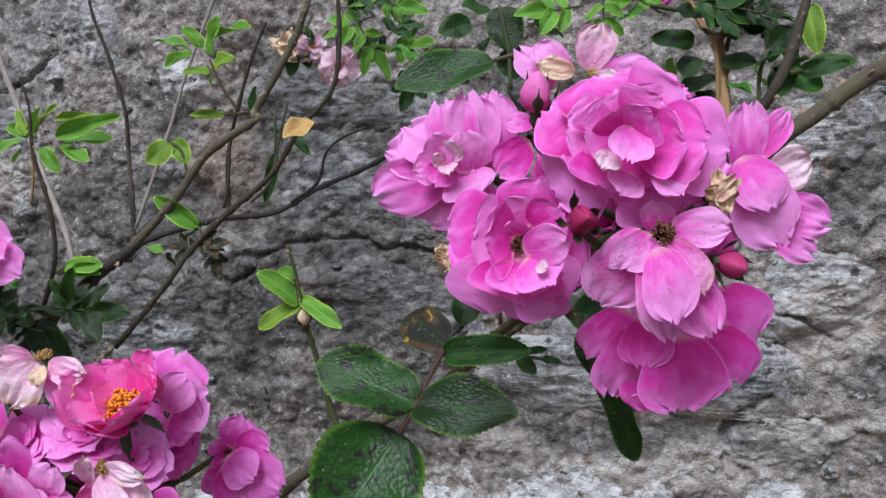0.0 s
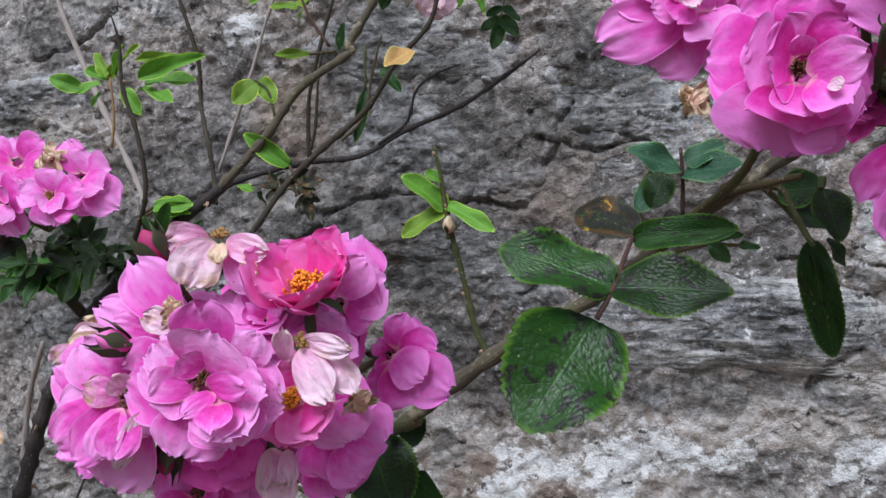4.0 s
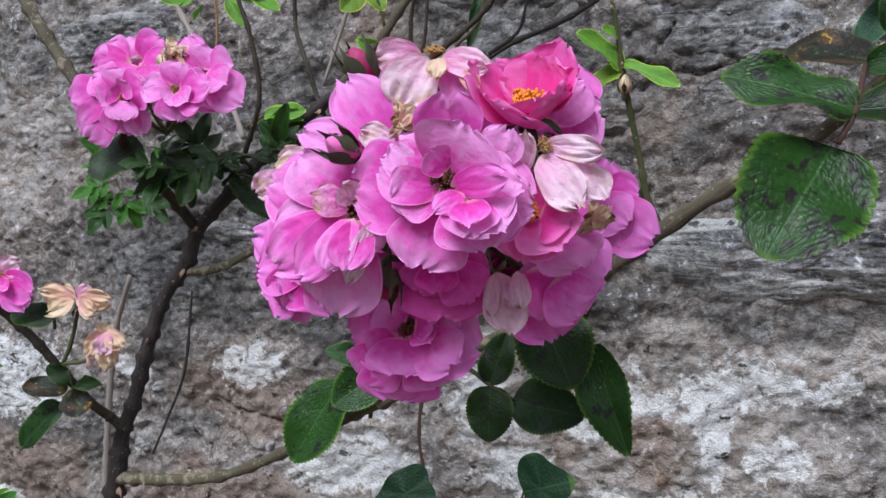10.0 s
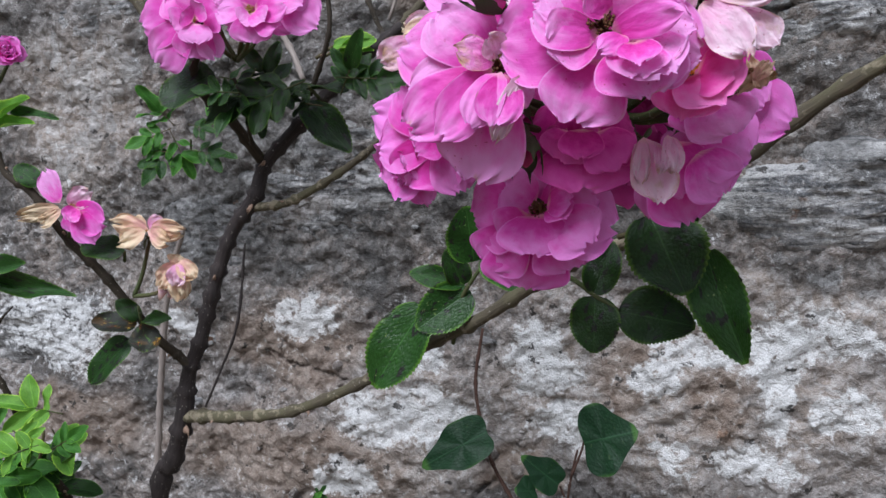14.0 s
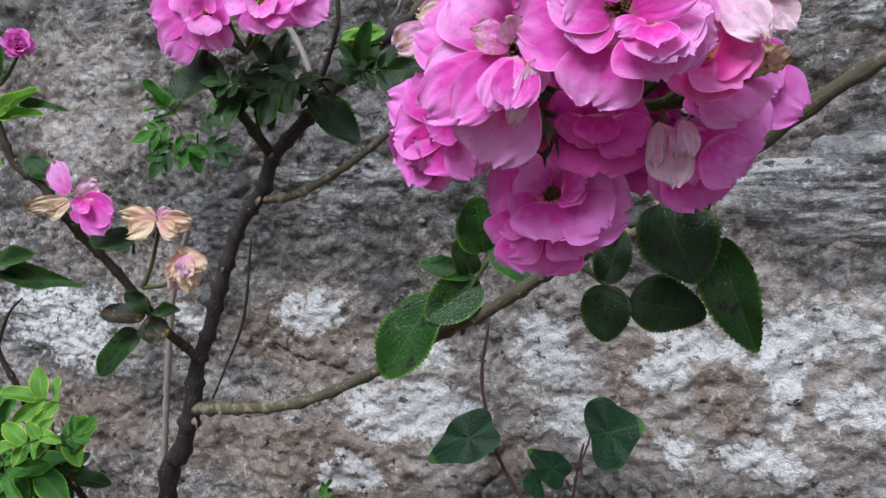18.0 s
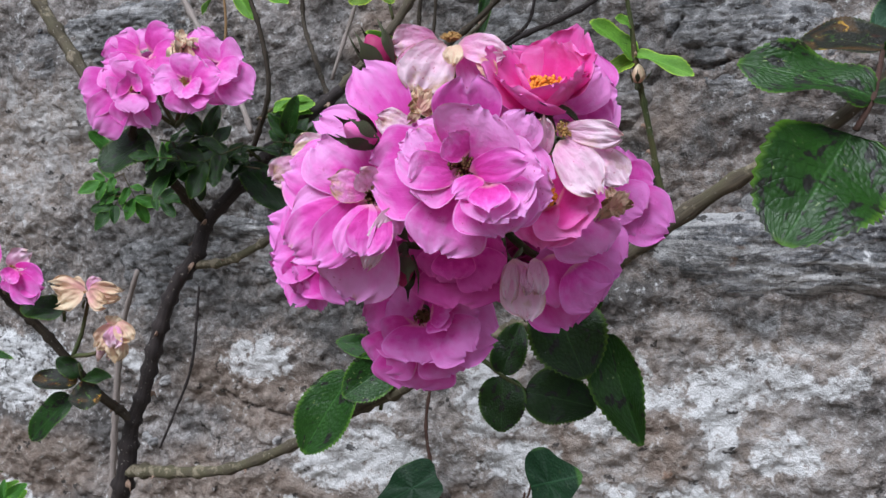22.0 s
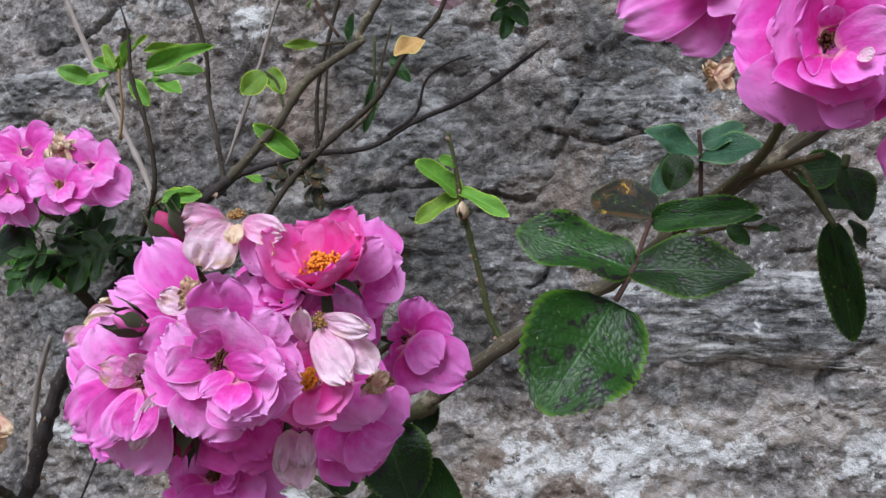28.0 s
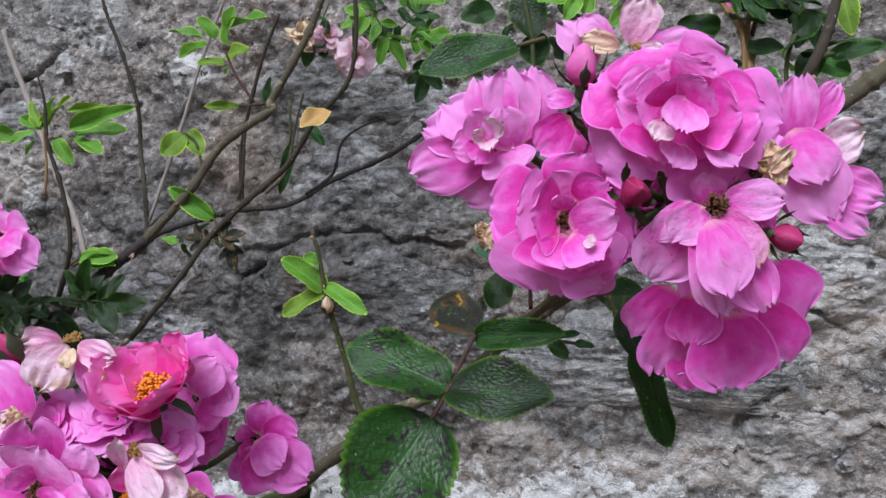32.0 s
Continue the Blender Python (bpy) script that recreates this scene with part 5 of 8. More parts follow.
lay(rose, (-0.2081, 0.2290, 1.1832), (-0.2146, 0.2250, 1.1660), 0.0261, 38, 0.05)
lay(rose, (-0.2007, 0.2270, 1.1860), (-0.1946, 0.2190, 1.1718), 0.0266, 26, 0.12)
lay(rose, (-0.1986, 0.2240, 1.1871), (-0.1896, 0.2150, 1.1764), 0.0198, 18, 0.20)
lay(rose, (-0.1984, 0.2220, 1.1865), (-0.1961, 0.2120, 1.1765), 0.0180, -10, 0.30)
lay(rose, (-0.1972, 0.2190, 1.1863), (-0.1947, 0.2100, 1.1800), 0.0129, -14, 0.35)
lay(rose, (-0.2004, 0.2220, 1.1886), (-0.2056, 0.2120, 1.1832), 0.0075, 16, 0.10, tone="light")
lay(rose, (-0.2034, 0.2230, 1.1899), (-0.1856, 0.2140, 1.1938), 0.0101, 14, 0.05, tone="light")
lay(rose, (-0.2050, 0.2230, 1.1943), (-0.2083, 0.2170, 1.2009), 0.0115, -12, 0.25)
rose = heart((-0.2378, 0.2320, 1.1825), (0.2000, -0.8600, 0.4600), 0.0215, "pale", "ageing pale pink rose with drooping petals", hub=MID_HUB, stamens="brown", tuft=0.75, group="roses of the large middle cluster", fill=4)
lay(rose, (-0.2420, 0.2380, 1.1836), (-0.2682, 0.2380, 1.1912), 0.0263, 46, 0.05)
lay(rose, (-0.2410, 0.2360, 1.1851), (-0.2549, 0.2350, 1.2013), 0.0239, 42, 0.05)
lay(rose, (-0.2414, 0.2350, 1.1816), (-0.2649, 0.2330, 1.1771), 0.0204, 42, 0.05)
lay(rose, (-0.2395, 0.2320, 1.1806), (-0.2628, 0.2290, 1.1647), 0.0217, 38, 0.06)
lay(rose, (-0.2390, 0.2340, 1.1762), (-0.2459, 0.2340, 1.1506), 0.0280, 40, 0.05)
lay(rose, (-0.2382, 0.2280, 1.1818), (-0.2547, 0.2230, 1.1650), 0.0158, 32, 0.08, tone="light")
lay(rose, (-0.2360, 0.2260, 1.1809), (-0.2424, 0.2190, 1.1655), 0.0124, 24, 0.15, tone="light")
lay(rose, (-0.2338, 0.2270, 1.1802), (-0.2348, 0.2200, 1.1654), 0.0148, 30, 0.12)
lay(rose, (-0.2298, 0.2260, 1.1796), (-0.2379, 0.2230, 1.1618), 0.0074, 26, 0.30, tone="faded", crumple=0.1)
lay(rose, (-0.2374, 0.2280, 1.1847), (-0.2475, 0.2220, 1.1868), 0.0110, 20, 0.10, tone="light", burn=True)
lay(rose, (-0.2360, 0.2300, 1.1857), (-0.2387, 0.2240, 1.1911), 0.0097, -10, 0.30, tone="faded", crumple=0.1)
rose = heart((-0.2700, 0.2500, 1.1926), (-0.4000, -0.7500, 0.5300), 0.0160, "pale", "pale pink rose with browned petal edges", hub=MID_HUB, stamens=None, tuft=0.50, group="roses of the large middle cluster", fill=3)
lay(rose, (-0.2699, 0.2500, 1.1942), (-0.2819, 0.2510, 1.1883), 0.0115, 26, 0.20, tone="faded", crumple=0.1)
lay(rose, (-0.2589, 0.2500, 1.1993), (-0.2726, 0.2480, 1.1963), 0.0078, 22, 0.20, tone="dry")
lay(rose, (-0.2587, 0.2540, 1.1991), (-0.2734, 0.2530, 1.2004), 0.0099, 30, 0.15, tone="faded", crumple=0.1)
lay(rose, (-0.2414, 0.2580, 1.1977), (-0.2649, 0.2580, 1.2100), 0.0182, 34, 0.10, tone="light")
lay(rose, (-0.2340, 0.2560, 1.2038), (-0.2498, 0.2560, 1.2248), 0.0216, 30, 0.10, tone="light")
lay(rose, (-0.2297, 0.2500, 1.2032), (-0.2403, 0.2460, 1.2077), 0.0105, 20, 0.20, tone="faded", crumple=0.1)
lay(rose, (-0.2380, 0.2550, 1.1987), (-0.2564, 0.2520, 1.2044), 0.0136, 26, 0.12)
flower("ball", (-0.2781, 0.2640, 1.1546), (-0.5680, -0.8073, -0.1598), 0.0150, "pink", "ruffled light pink rose at the rim of the cluster", hub=MID_HUB, stamens=None, seed=70, group="roses of the large middle cluster")
rose = heart((-0.2667, 0.2580, 1.1641), (0.0700, -0.9900, 0.1000), 0.0185, "pink", "open pink rose with golden stamens", hub=MID_HUB, stamens="tan", tuft=0.90, group="roses of the large middle cluster", fill=5)
lay(rose, (-0.2663, 0.2580, 1.1650), (-0.2788, 0.2560, 1.1779), 0.0210, 34, 0.10)
lay(rose, (-0.2670, 0.2600, 1.1640), (-0.2884, 0.2600, 1.1715), 0.0195, 34, 0.10)
lay(rose, (-0.2664, 0.2580, 1.1631), (-0.2855, 0.2560, 1.1598), 0.0213, 34, 0.10)
lay(rose, (-0.2658, 0.2580, 1.1622), (-0.2756, 0.2560, 1.1469), 0.0214, 34, 0.10)
lay(rose, (-0.2647, 0.2590, 1.1621), (-0.2671, 0.2580, 1.1453), 0.0194, 34, 0.10)
lay(rose, (-0.2627, 0.2590, 1.1620), (-0.2561, 0.2590, 1.1455), 0.0193, 34, 0.10)
lay(rose, (-0.2639, 0.2550, 1.1628), (-0.2693, 0.2490, 1.1575), 0.0132, -12, 0.30)
rose = heart((-0.2329, 0.2640, 1.1382), (0.2640, -0.9640, 0.0130), 0.0205, "pink", "open pink rose hanging at the foot of the cluster", hub=MID_HUB, stamens="brown", tuft=0.60, group="roses of the large middle cluster", fill=5)
lay(rose, (-0.2358, 0.2670, 1.1373), (-0.2554, 0.2690, 1.1335), 0.0278, 42, 0.05)
lay(rose, (-0.2338, 0.2660, 1.1393), (-0.2442, 0.2640, 1.1453), 0.0199, 34, 0.10)
lay(rose, (-0.2278, 0.2660, 1.1389), (-0.2138, 0.2640, 1.1434), 0.0238, 36, 0.10)
lay(rose, (-0.2283, 0.2670, 1.1359), (-0.2085, 0.2690, 1.1312), 0.0272, 42, 0.05)
lay(rose, (-0.2362, 0.2700, 1.1280), (-0.2400, 0.2720, 1.1094), 0.0326, 40, 0.05)
lay(rose, (-0.2409, 0.2680, 1.1305), (-0.2507, 0.2690, 1.1172), 0.0238, 40, 0.05)
lay(rose, (-0.2266, 0.2680, 1.1311), (-0.2214, 0.2690, 1.1173), 0.0276, 40, 0.05)
lay(rose, (-0.2355, 0.2630, 1.1358), (-0.2433, 0.2600, 1.1284), 0.0188, 30, 0.12)
lay(rose, (-0.2319, 0.2620, 1.1362), (-0.2320, 0.2570, 1.1232), 0.0279, 30, 0.12)
lay(rose, (-0.2265, 0.2630, 1.1356), (-0.2153, 0.2600, 1.1265), 0.0227, 32, 0.10)
lay(rose, (-0.2277, 0.2610, 1.1391), (-0.2220, 0.2550, 1.1353), 0.0122, -12, 0.30)
lay(rose, (-0.2289, 0.2620, 1.1405), (-0.2201, 0.2560, 1.1407), 0.0122, -14, 0.35)
# the darker petal tone also carries the shade under the upper roses
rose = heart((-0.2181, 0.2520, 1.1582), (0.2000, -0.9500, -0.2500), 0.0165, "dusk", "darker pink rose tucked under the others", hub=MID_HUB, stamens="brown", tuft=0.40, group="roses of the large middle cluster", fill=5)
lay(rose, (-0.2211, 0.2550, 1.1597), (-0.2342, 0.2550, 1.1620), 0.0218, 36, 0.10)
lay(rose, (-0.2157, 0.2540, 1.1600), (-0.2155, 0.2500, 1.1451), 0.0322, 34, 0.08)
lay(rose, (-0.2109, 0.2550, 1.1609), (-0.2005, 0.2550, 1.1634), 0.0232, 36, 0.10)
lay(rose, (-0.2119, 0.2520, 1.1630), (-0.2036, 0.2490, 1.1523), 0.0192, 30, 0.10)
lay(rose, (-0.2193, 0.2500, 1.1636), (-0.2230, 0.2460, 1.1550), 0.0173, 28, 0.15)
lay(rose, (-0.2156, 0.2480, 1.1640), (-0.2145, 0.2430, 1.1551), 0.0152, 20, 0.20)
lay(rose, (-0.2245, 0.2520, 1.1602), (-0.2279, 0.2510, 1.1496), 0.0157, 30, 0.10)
rose = heart((-0.1845, 0.2450, 1.1806), (-0.2500, -0.8800, 0.4000), 0.0130, "deep", "deep pink cupped rose with orange stamens", hub=MID_HUB, stamens="orange", tuft=0.85, group="roses of the large middle cluster", fill=4)
lay(rose, (-0.1838, 0.2490, 1.1809), (-0.1728, 0.2450, 1.1867), 0.0198, -20, 0.30)
lay(rose, (-0.1852, 0.2490, 1.1836), (-0.1878, 0.2450, 1.1936), 0.0162, -20, 0.30)
lay(rose, (-0.1871, 0.2470, 1.1784), (-0.1906, 0.2410, 1.1711), 0.0163, -22, 0.30)
lay(rose, (-0.1836, 0.2460, 1.1785), (-0.1756, 0.2380, 1.1696), 0.0232, 28, 0.25)
lay(rose, (-0.1853, 0.2450, 1.1778), (-0.1857, 0.2390, 1.1661), 0.0216, 30, 0.25)
lay(rose, (-0.1816, 0.2470, 1.1802), (-0.1714, 0.2400, 1.1776), 0.0196, 30, 0.20)
flower("cup", (-0.1884, 0.2660, 1.2181), (0.11, -0.62, 0.78), 0.0222, "deep", "deep pink cupped rose with a tuft of orange stamens", hub=MID_HUB, stamens="orange", spin=30, seed=101, group="roses of the large middle cluster")
rose = heart((-0.1825, 0.2920, 1.2084), (0.5000, -0.6200, 0.6100), 0.0180, "light", "light pink rose behind the deep pink one", hub=MID_HUB, stamens=None, tuft=0.50, group="roses of the large middle cluster", fill=4)
lay(rose, (-0.1846, 0.2920, 1.2105), (-0.1789, 0.2940, 1.2303), 0.0308, 36, 0.06)
lay(rose, (-0.1830, 0.2910, 1.2084), (-0.1670, 0.2930, 1.2127), 0.0277, 38, 0.06)
lay(rose, (-0.1822, 0.2900, 1.2053), (-0.1693, 0.2900, 1.2014), 0.0225, 34, 0.08)
lay(rose, (-0.1837, 0.2870, 1.2095), (-0.1718, 0.2870, 1.2222), 0.0181, 28, 0.10)
rose = heart((-0.1722, 0.3220, 1.1772), (0.7000, -0.7100, -0.0400), 0.0160, "pink", "pink rose turned aside at the edge of the cluster", hub=MID_HUB, stamens=None, tuft=0.40, group="roses of the large middle cluster", fill=4)
lay(rose, (-0.1724, 0.3240, 1.1804), (-0.1674, 0.3240, 1.1953), 0.0183, 30, 0.10)
lay(rose, (-0.1723, 0.3230, 1.1789), (-0.1550, 0.3240, 1.1787), 0.0229, 34, 0.10)
lay(rose, (-0.1721, 0.3210, 1.1761), (-0.1492, 0.3220, 1.1644), 0.0251, 36, 0.06)
lay(rose, (-0.1742, 0.3200, 1.1751), (-0.1618, 0.3180, 1.1617), 0.0274, 34, 0.08)
lay(rose, (-0.1761, 0.3220, 1.1760), (-0.1723, 0.3210, 1.1612), 0.0254, 34, 0.08)
lay(rose, (-0.1716, 0.3180, 1.1798), (-0.1581, 0.3150, 1.1707), 0.0202, 28, 0.12)
rose = heart((-0.1810, 0.2680, 1.1709), (0.4500, -0.8800, 0.1000), 0.0145, "light", "light pink rose with overlapping petals", hub=MID_HUB, stamens=None, tuft=0.40, group="roses of the large middle cluster", fill=4)
lay(rose, (-0.1810, 0.2680, 1.1739), (-0.1657, 0.2700, 1.1743), 0.0215, 36, 0.08)
lay(rose, (-0.1804, 0.2650, 1.1737), (-0.1726, 0.2630, 1.1602), 0.0248, 34, 0.08)
lay(rose, (-0.1826, 0.2660, 1.1712), (-0.1830, 0.2640, 1.1617), 0.0176, 30, 0.10)
rose = heart((-0.1839, 0.2820, 1.1523), (0.4000, -0.9100, -0.1000), 0.0175, "pink", "pink rose facing down beside green leaves", hub=MID_HUB, stamens=None, tuft=0.40, group="roses of the large middle cluster", fill=5)
lay(rose, (-0.1827, 0.2820, 1.1607), (-0.1653, 0.2820, 1.1527), 0.0279, 38, 0.06)
lay(rose, (-0.1886, 0.2800, 1.1588), (-0.1845, 0.2780, 1.1411), 0.0245, 36, 0.08)
lay(rose, (-0.1900, 0.2840, 1.1518), (-0.1843, 0.2850, 1.1315), 0.0277, 38, 0.06)
lay(rose, (-0.1813, 0.2790, 1.1550), (-0.1722, 0.2780, 1.1421), 0.0227, 34, 0.08)
lay(rose, (-0.1920, 0.2840, 1.1581), (-0.1942, 0.2860, 1.1341), 0.0192, 34, 0.08)
rose = heart((-0.1794, 0.2420, 1.2007), (0.4200, -0.6800, 0.6000), 0.0105, "faded", "withering white-pink rose with a brown heart", hub=MID_HUB, stamens="tan", tuft=0.90, group="roses of the large middle cluster", fill=0)
lay(rose, (-0.1861, 0.2440, 1.1936), (-0.1848, 0.2380, 1.2057), 0.0077, 14, 0.25, tone="faded", crumple=0.1)
lay(rose, (-0.1787, 0.2420, 1.2013), (-0.1613, 0.2390, 1.2004), 0.0089, 20, 0.15, tone="faded", crumple=0.14)
lay(rose, (-0.1709, 0.2440, 1.1964), (-0.1618, 0.2410, 1.1844), 0.0115, 24, 0.15, tone="faded", crumple=0.14)
lay(rose, (-0.1809, 0.2420, 1.1979), (-0.1678, 0.2370, 1.1830), 0.0142, 26, 0.12, tone="faded", crumple=0.11)
rose = heart((-0.1988, 0.2520, 1.1579), (0.2400, -0.9100, -0.3400), 0.0100, "faded", "withered rose with one long pale petal", hub=MID_HUB, stamens="brown", tuft=0.80, group="roses of the large middle cluster", fill=0)
lay(rose, (-0.1967, 0.2520, 1.1608), (-0.1942, 0.2490, 1.1408), 0.0152, 20, 0.10, tone="faded", crumple=0.11)
lay(rose, (-0.1974, 0.2500, 1.1606), (-0.1992, 0.2480, 1.1469), 0.0064, 18, 0.40, tone="faded", crumple=0.15)
lay(rose, (-0.1897, 0.2500, 1.1613), (-0.1876, 0.2460, 1.1497), 0.0078, 18, 0.45, tone="faded", crumple=0.2)
lay(rose, (-0.1926, 0.2480, 1.1588), (-0.1924, 0.2440, 1.1503), 0.0048, 10, 0.40, tone="faded", crumple=0.25)
rose = heart((-0.2200, 0.2660, 1.2332), (0.0700, -0.3400, 0.9400), 0.0116, "faded", "spent rose with papery brown-edged petals and dry stamens", hub=MID_HUB, stamens="tan", tuft=1.00, group="roses of the large middle cluster", fill=0)
lay(rose, (-0.2218, 0.2640, 1.2324), (-0.2301, 0.2590, 1.2153), 0.0200, 24, 0.15, tone="faded", crumple=0.11)
lay(rose, (-0.2245, 0.2660, 1.2330), (-0.2398, 0.2630, 1.2309), 0.0143, 28, 0.20, tone="faded", crumple=0.14)
lay(rose, (-0.2263, 0.2650, 1.2319), (-0.2382, 0.2620, 1.2206), 0.0136, 24, 0.20, tone="faded", crumple=0.14)
lay(rose, (-0.2169, 0.2640, 1.2314), (-0.2012, 0.2630, 1.2272), 0.0117, 28, 0.20, tone="faded", crumple=0.1)
lay(rose, (-0.2156, 0.2660, 1.2299), (-0.2078, 0.2650, 1.2113), 0.0154, 24, 0.20, tone="pale", crumple=0.11)
lay(rose, (-0.2177, 0.2620, 1.2313), (-0.2176, 0.2580, 1.2243), 0.0075, 20, 0.30, tone="dry", crumple=0.2)
lay(rose, (-0.2098, 0.2620, 1.2266), (-0.2038, 0.2590, 1.2200), 0.0064, 10, 0.30, tone="dry", crumple=0.25)
rose = heart((-0.2222, 0.2380, 1.2102), (0.3000, -0.8500, 0.4000), 0.0043, "dry", "crumpled brown remains of a rose", hub=MID_HUB, stamens=None, tuft=0.50, group="roses of the large middle cluster", fill=0)
lay(rose, (-0.2237, 0.2380, 1.2103), (-0.2178, 0.2370, 1.2100), 0.0057, 50, 0.50, tone="brown", crumple=0.3)
lay(rose, (-0.2223, 0.2360, 1.2113), (-0.2187, 0.2350, 1.2072), 0.0054, 50, 0.50, tone="dry", crumple=0.3)
lay(rose, (-0.2194, 0.2340, 1.2115), (-0.2258, 0.2370, 1.2065), 0.0047, 50, 0.50, tone="dry", crumple=0.3)
lay(rose, (-0.2208, 0.2380, 1.2104), (-0.2252, 0.2350, 1.2097), 0.0056, 50, 0.50, tone="brown", crumple=0.3)
lay(rose, (-0.2209, 0.2360, 1.2085), (-0.2237, 0.2370, 1.2150), 0.0051, 50, 0.50, tone="dry", crumple=0.3)
lay(rose, (-0.2218, 0.2340, 1.2088), (-0.2181, 0.2350, 1.2141), 0.0058, 50, 0.50, tone="dry", crumple=0.3)
rose = heart((-0.1655, 0.2580, 1.1777), (0.3000, -0.8500, 0.4000), 0.0043, "dry", "crumpled brown remains of a rose", hub=MID_HUB, stamens=None, tuft=0.50, group="roses of the large middle cluster", fill=0)
lay(rose, (-0.1673, 0.2580, 1.1779), (-0.1600, 0.2570, 1.1770), 0.0045, 50, 0.50, tone="brown", crumple=0.3)
lay(rose, (-0.1659, 0.2560, 1.1790), (-0.1630, 0.2550, 1.1749), 0.0058, 50, 0.50, tone="dry", crumple=0.3)
lay(rose, (-0.1637, 0.2540, 1.1796), (-0.1690, 0.2570, 1.1735), 0.0049, 50, 0.50, tone="dry", crumple=0.3)
lay(rose, (-0.1641, 0.2580, 1.1775), (-0.1689, 0.2550, 1.1784), 0.0052, 50, 0.50, tone="brown", crumple=0.3)
lay(rose, (-0.1645, 0.2560, 1.1763), (-0.1672, 0.2570, 1.1825), 0.0044, 50, 0.50, tone="dry", crumple=0.3)
lay(rose, (-0.1660, 0.2540, 1.1769), (-0.1621, 0.2550, 1.1816), 0.0055, 50, 0.50, tone="dry", crumple=0.3)
flower("withered", (-0.2728, 0.2620, 1.1990), (-0.61, -0.41, 0.67), 0.0085, "dry", "withered brown rose at the rim of the cluster", hub=MID_HUB, stamens="tan", seed=156, group="roses of the large middle cluster")
bud((-0.2444, 0.2620, 1.2291), (-0.3800, -0.2800, 0.8800), 0.0150, "green and red rosebud with pointed sepals", hub=MID_HUB, tone="bud", seed=160, group="roses of the large middle cluster", tight=True)
bud((-0.2386, 0.2280, 1.2018), (-0.5500, -0.6600, 0.4500), 0.0120, "pink rosebud with green sepals", hub=MID_HUB, tone="deep", seed=161, group="roses of the large middle cluster", tight=True)
bud((-0.2325, 0.2440, 1.1587), (0.1500, -0.5800, -0.8000), 0.0125, "green rosebud with a red tip", hub=MID_HUB, tone="bud", seed=162, group="roses of the large middle cluster", tight=True)
# the cluster of roses on the long cane
HIGH_HUB = (0.0018, 0.3000, 1.2819)
# fill roses in the same darkened pink, for shade behind the high blooms
flower("full", (-0.0048, 0.2920, 1.2802), (0.2200, -0.9700, 0.0900), 0.0190, "dusk", "pink rose deep inside the high cluster, darkened for shade", hub=HIGH_HUB, stamens=None, seed=165, group="roses of the cluster on the long cane")
flower("full", (-0.0192, 0.2950, 1.3000), (-0.0700, -0.9900, 0.0900), 0.0165, "dusk", "pink rose deep inside the high cluster, darkened for shade", hub=HIGH_HUB, stamens=None, seed=166, group="roses of the cluster on the long cane")
flower("full", (0.0233, 0.2880, 1.2787), (0.4800, -0.8700, -0.1000), 0.0150, "dusk", "pink rose deep inside the high cluster, darkened for shade", hub=HIGH_HUB, stamens=None, seed=167, group="roses of the cluster on the long cane")
rose = heart((-0.0014, 0.2280, 1.3087), (0.1700, -0.9670, 0.1900), 0.0245, "pink", "full-blown pink rose with a dark brown heart", hub=HIGH_HUB, stamens="brown", tuft=0.55, group="roses of the cluster on the long cane", fill=5)
lay(rose, (-0.0070, 0.2340, 1.3100), (-0.0218, 0.2360, 1.3190), 0.0268, 40, 0.05)
lay(rose, (-0.0070, 0.2340, 1.3029), (-0.0203, 0.2360, 1.2943), 0.0263, 40, 0.05)
lay(rose, (-0.0024, 0.2340, 1.3137), (-0.0062, 0.2360, 1.3268), 0.0327, 40, 0.05)
lay(rose, (0.0030, 0.2340, 1.3135), (0.0143, 0.2360, 1.3224), 0.0285, 40, 0.05)
lay(rose, (0.0067, 0.2340, 1.3080), (0.0265, 0.2360, 1.3051), 0.0293, 42, 0.05)
lay(rose, (0.0053, 0.2340, 1.2994), (0.0108, 0.2340, 1.2881), 0.0297, 38, 0.05)
lay(rose, (-0.0047, 0.2290, 1.3111), (-0.0159, 0.2250, 1.3128), 0.0198, 30, 0.15)
lay(rose, (-0.0009, 0.2290, 1.3125), (-0.0039, 0.2260, 1.3219), 0.0279, 30, 0.12)
lay(rose, (0.0021, 0.2290, 1.3109), (0.0099, 0.2260, 1.3183), 0.0239, 30, 0.12)
lay(rose, (0.0035, 0.2290, 1.3078), (0.0205, 0.2270, 1.3082), 0.0240, 34, 0.10)
lay(rose, (0.0027, 0.2260, 1.3069), (0.0148, 0.2210, 1.3075), 0.0206, -12, 0.30)
lay(rose, (-0.0039, 0.2280, 1.3065), (-0.0051, 0.2240, 1.2957), 0.0258, 30, 0.12)
lay(rose, (-0.0039, 0.2250, 1.3094), (-0.0115, 0.2190, 1.3112), 0.0171, -16, 0.35)
lay(rose, (-0.0010, 0.2250, 1.3108), (-0.0008, 0.2190, 1.3175), 0.0206, -14, 0.30)
lay(rose, (0.0016, 0.2230, 1.3095), (0.0072, 0.2170, 1.3143), 0.0145, -14, 0.30)
lay(rose, (0.0018, 0.2220, 1.3119), (0.0002, 0.2150, 1.3028), 0.0134, -12, 0.30, tone="light")
lay(rose, (0.0071, 0.2260, 1.3016), (0.0133, 0.2220, 1.2935), 0.0098, 24, 0.15, tone="light")
lay(rose, (-0.0037, 0.2220, 1.3055), (-0.0060, 0.2170, 1.3007), 0.0082, 14, 0.30, tone="faded", crumple=0.1)
lay(rose, (0.0005, 0.2250, 1.3002), (-0.0025, 0.2200, 1.2947), 0.0120, 24, 0.20, tone="light")
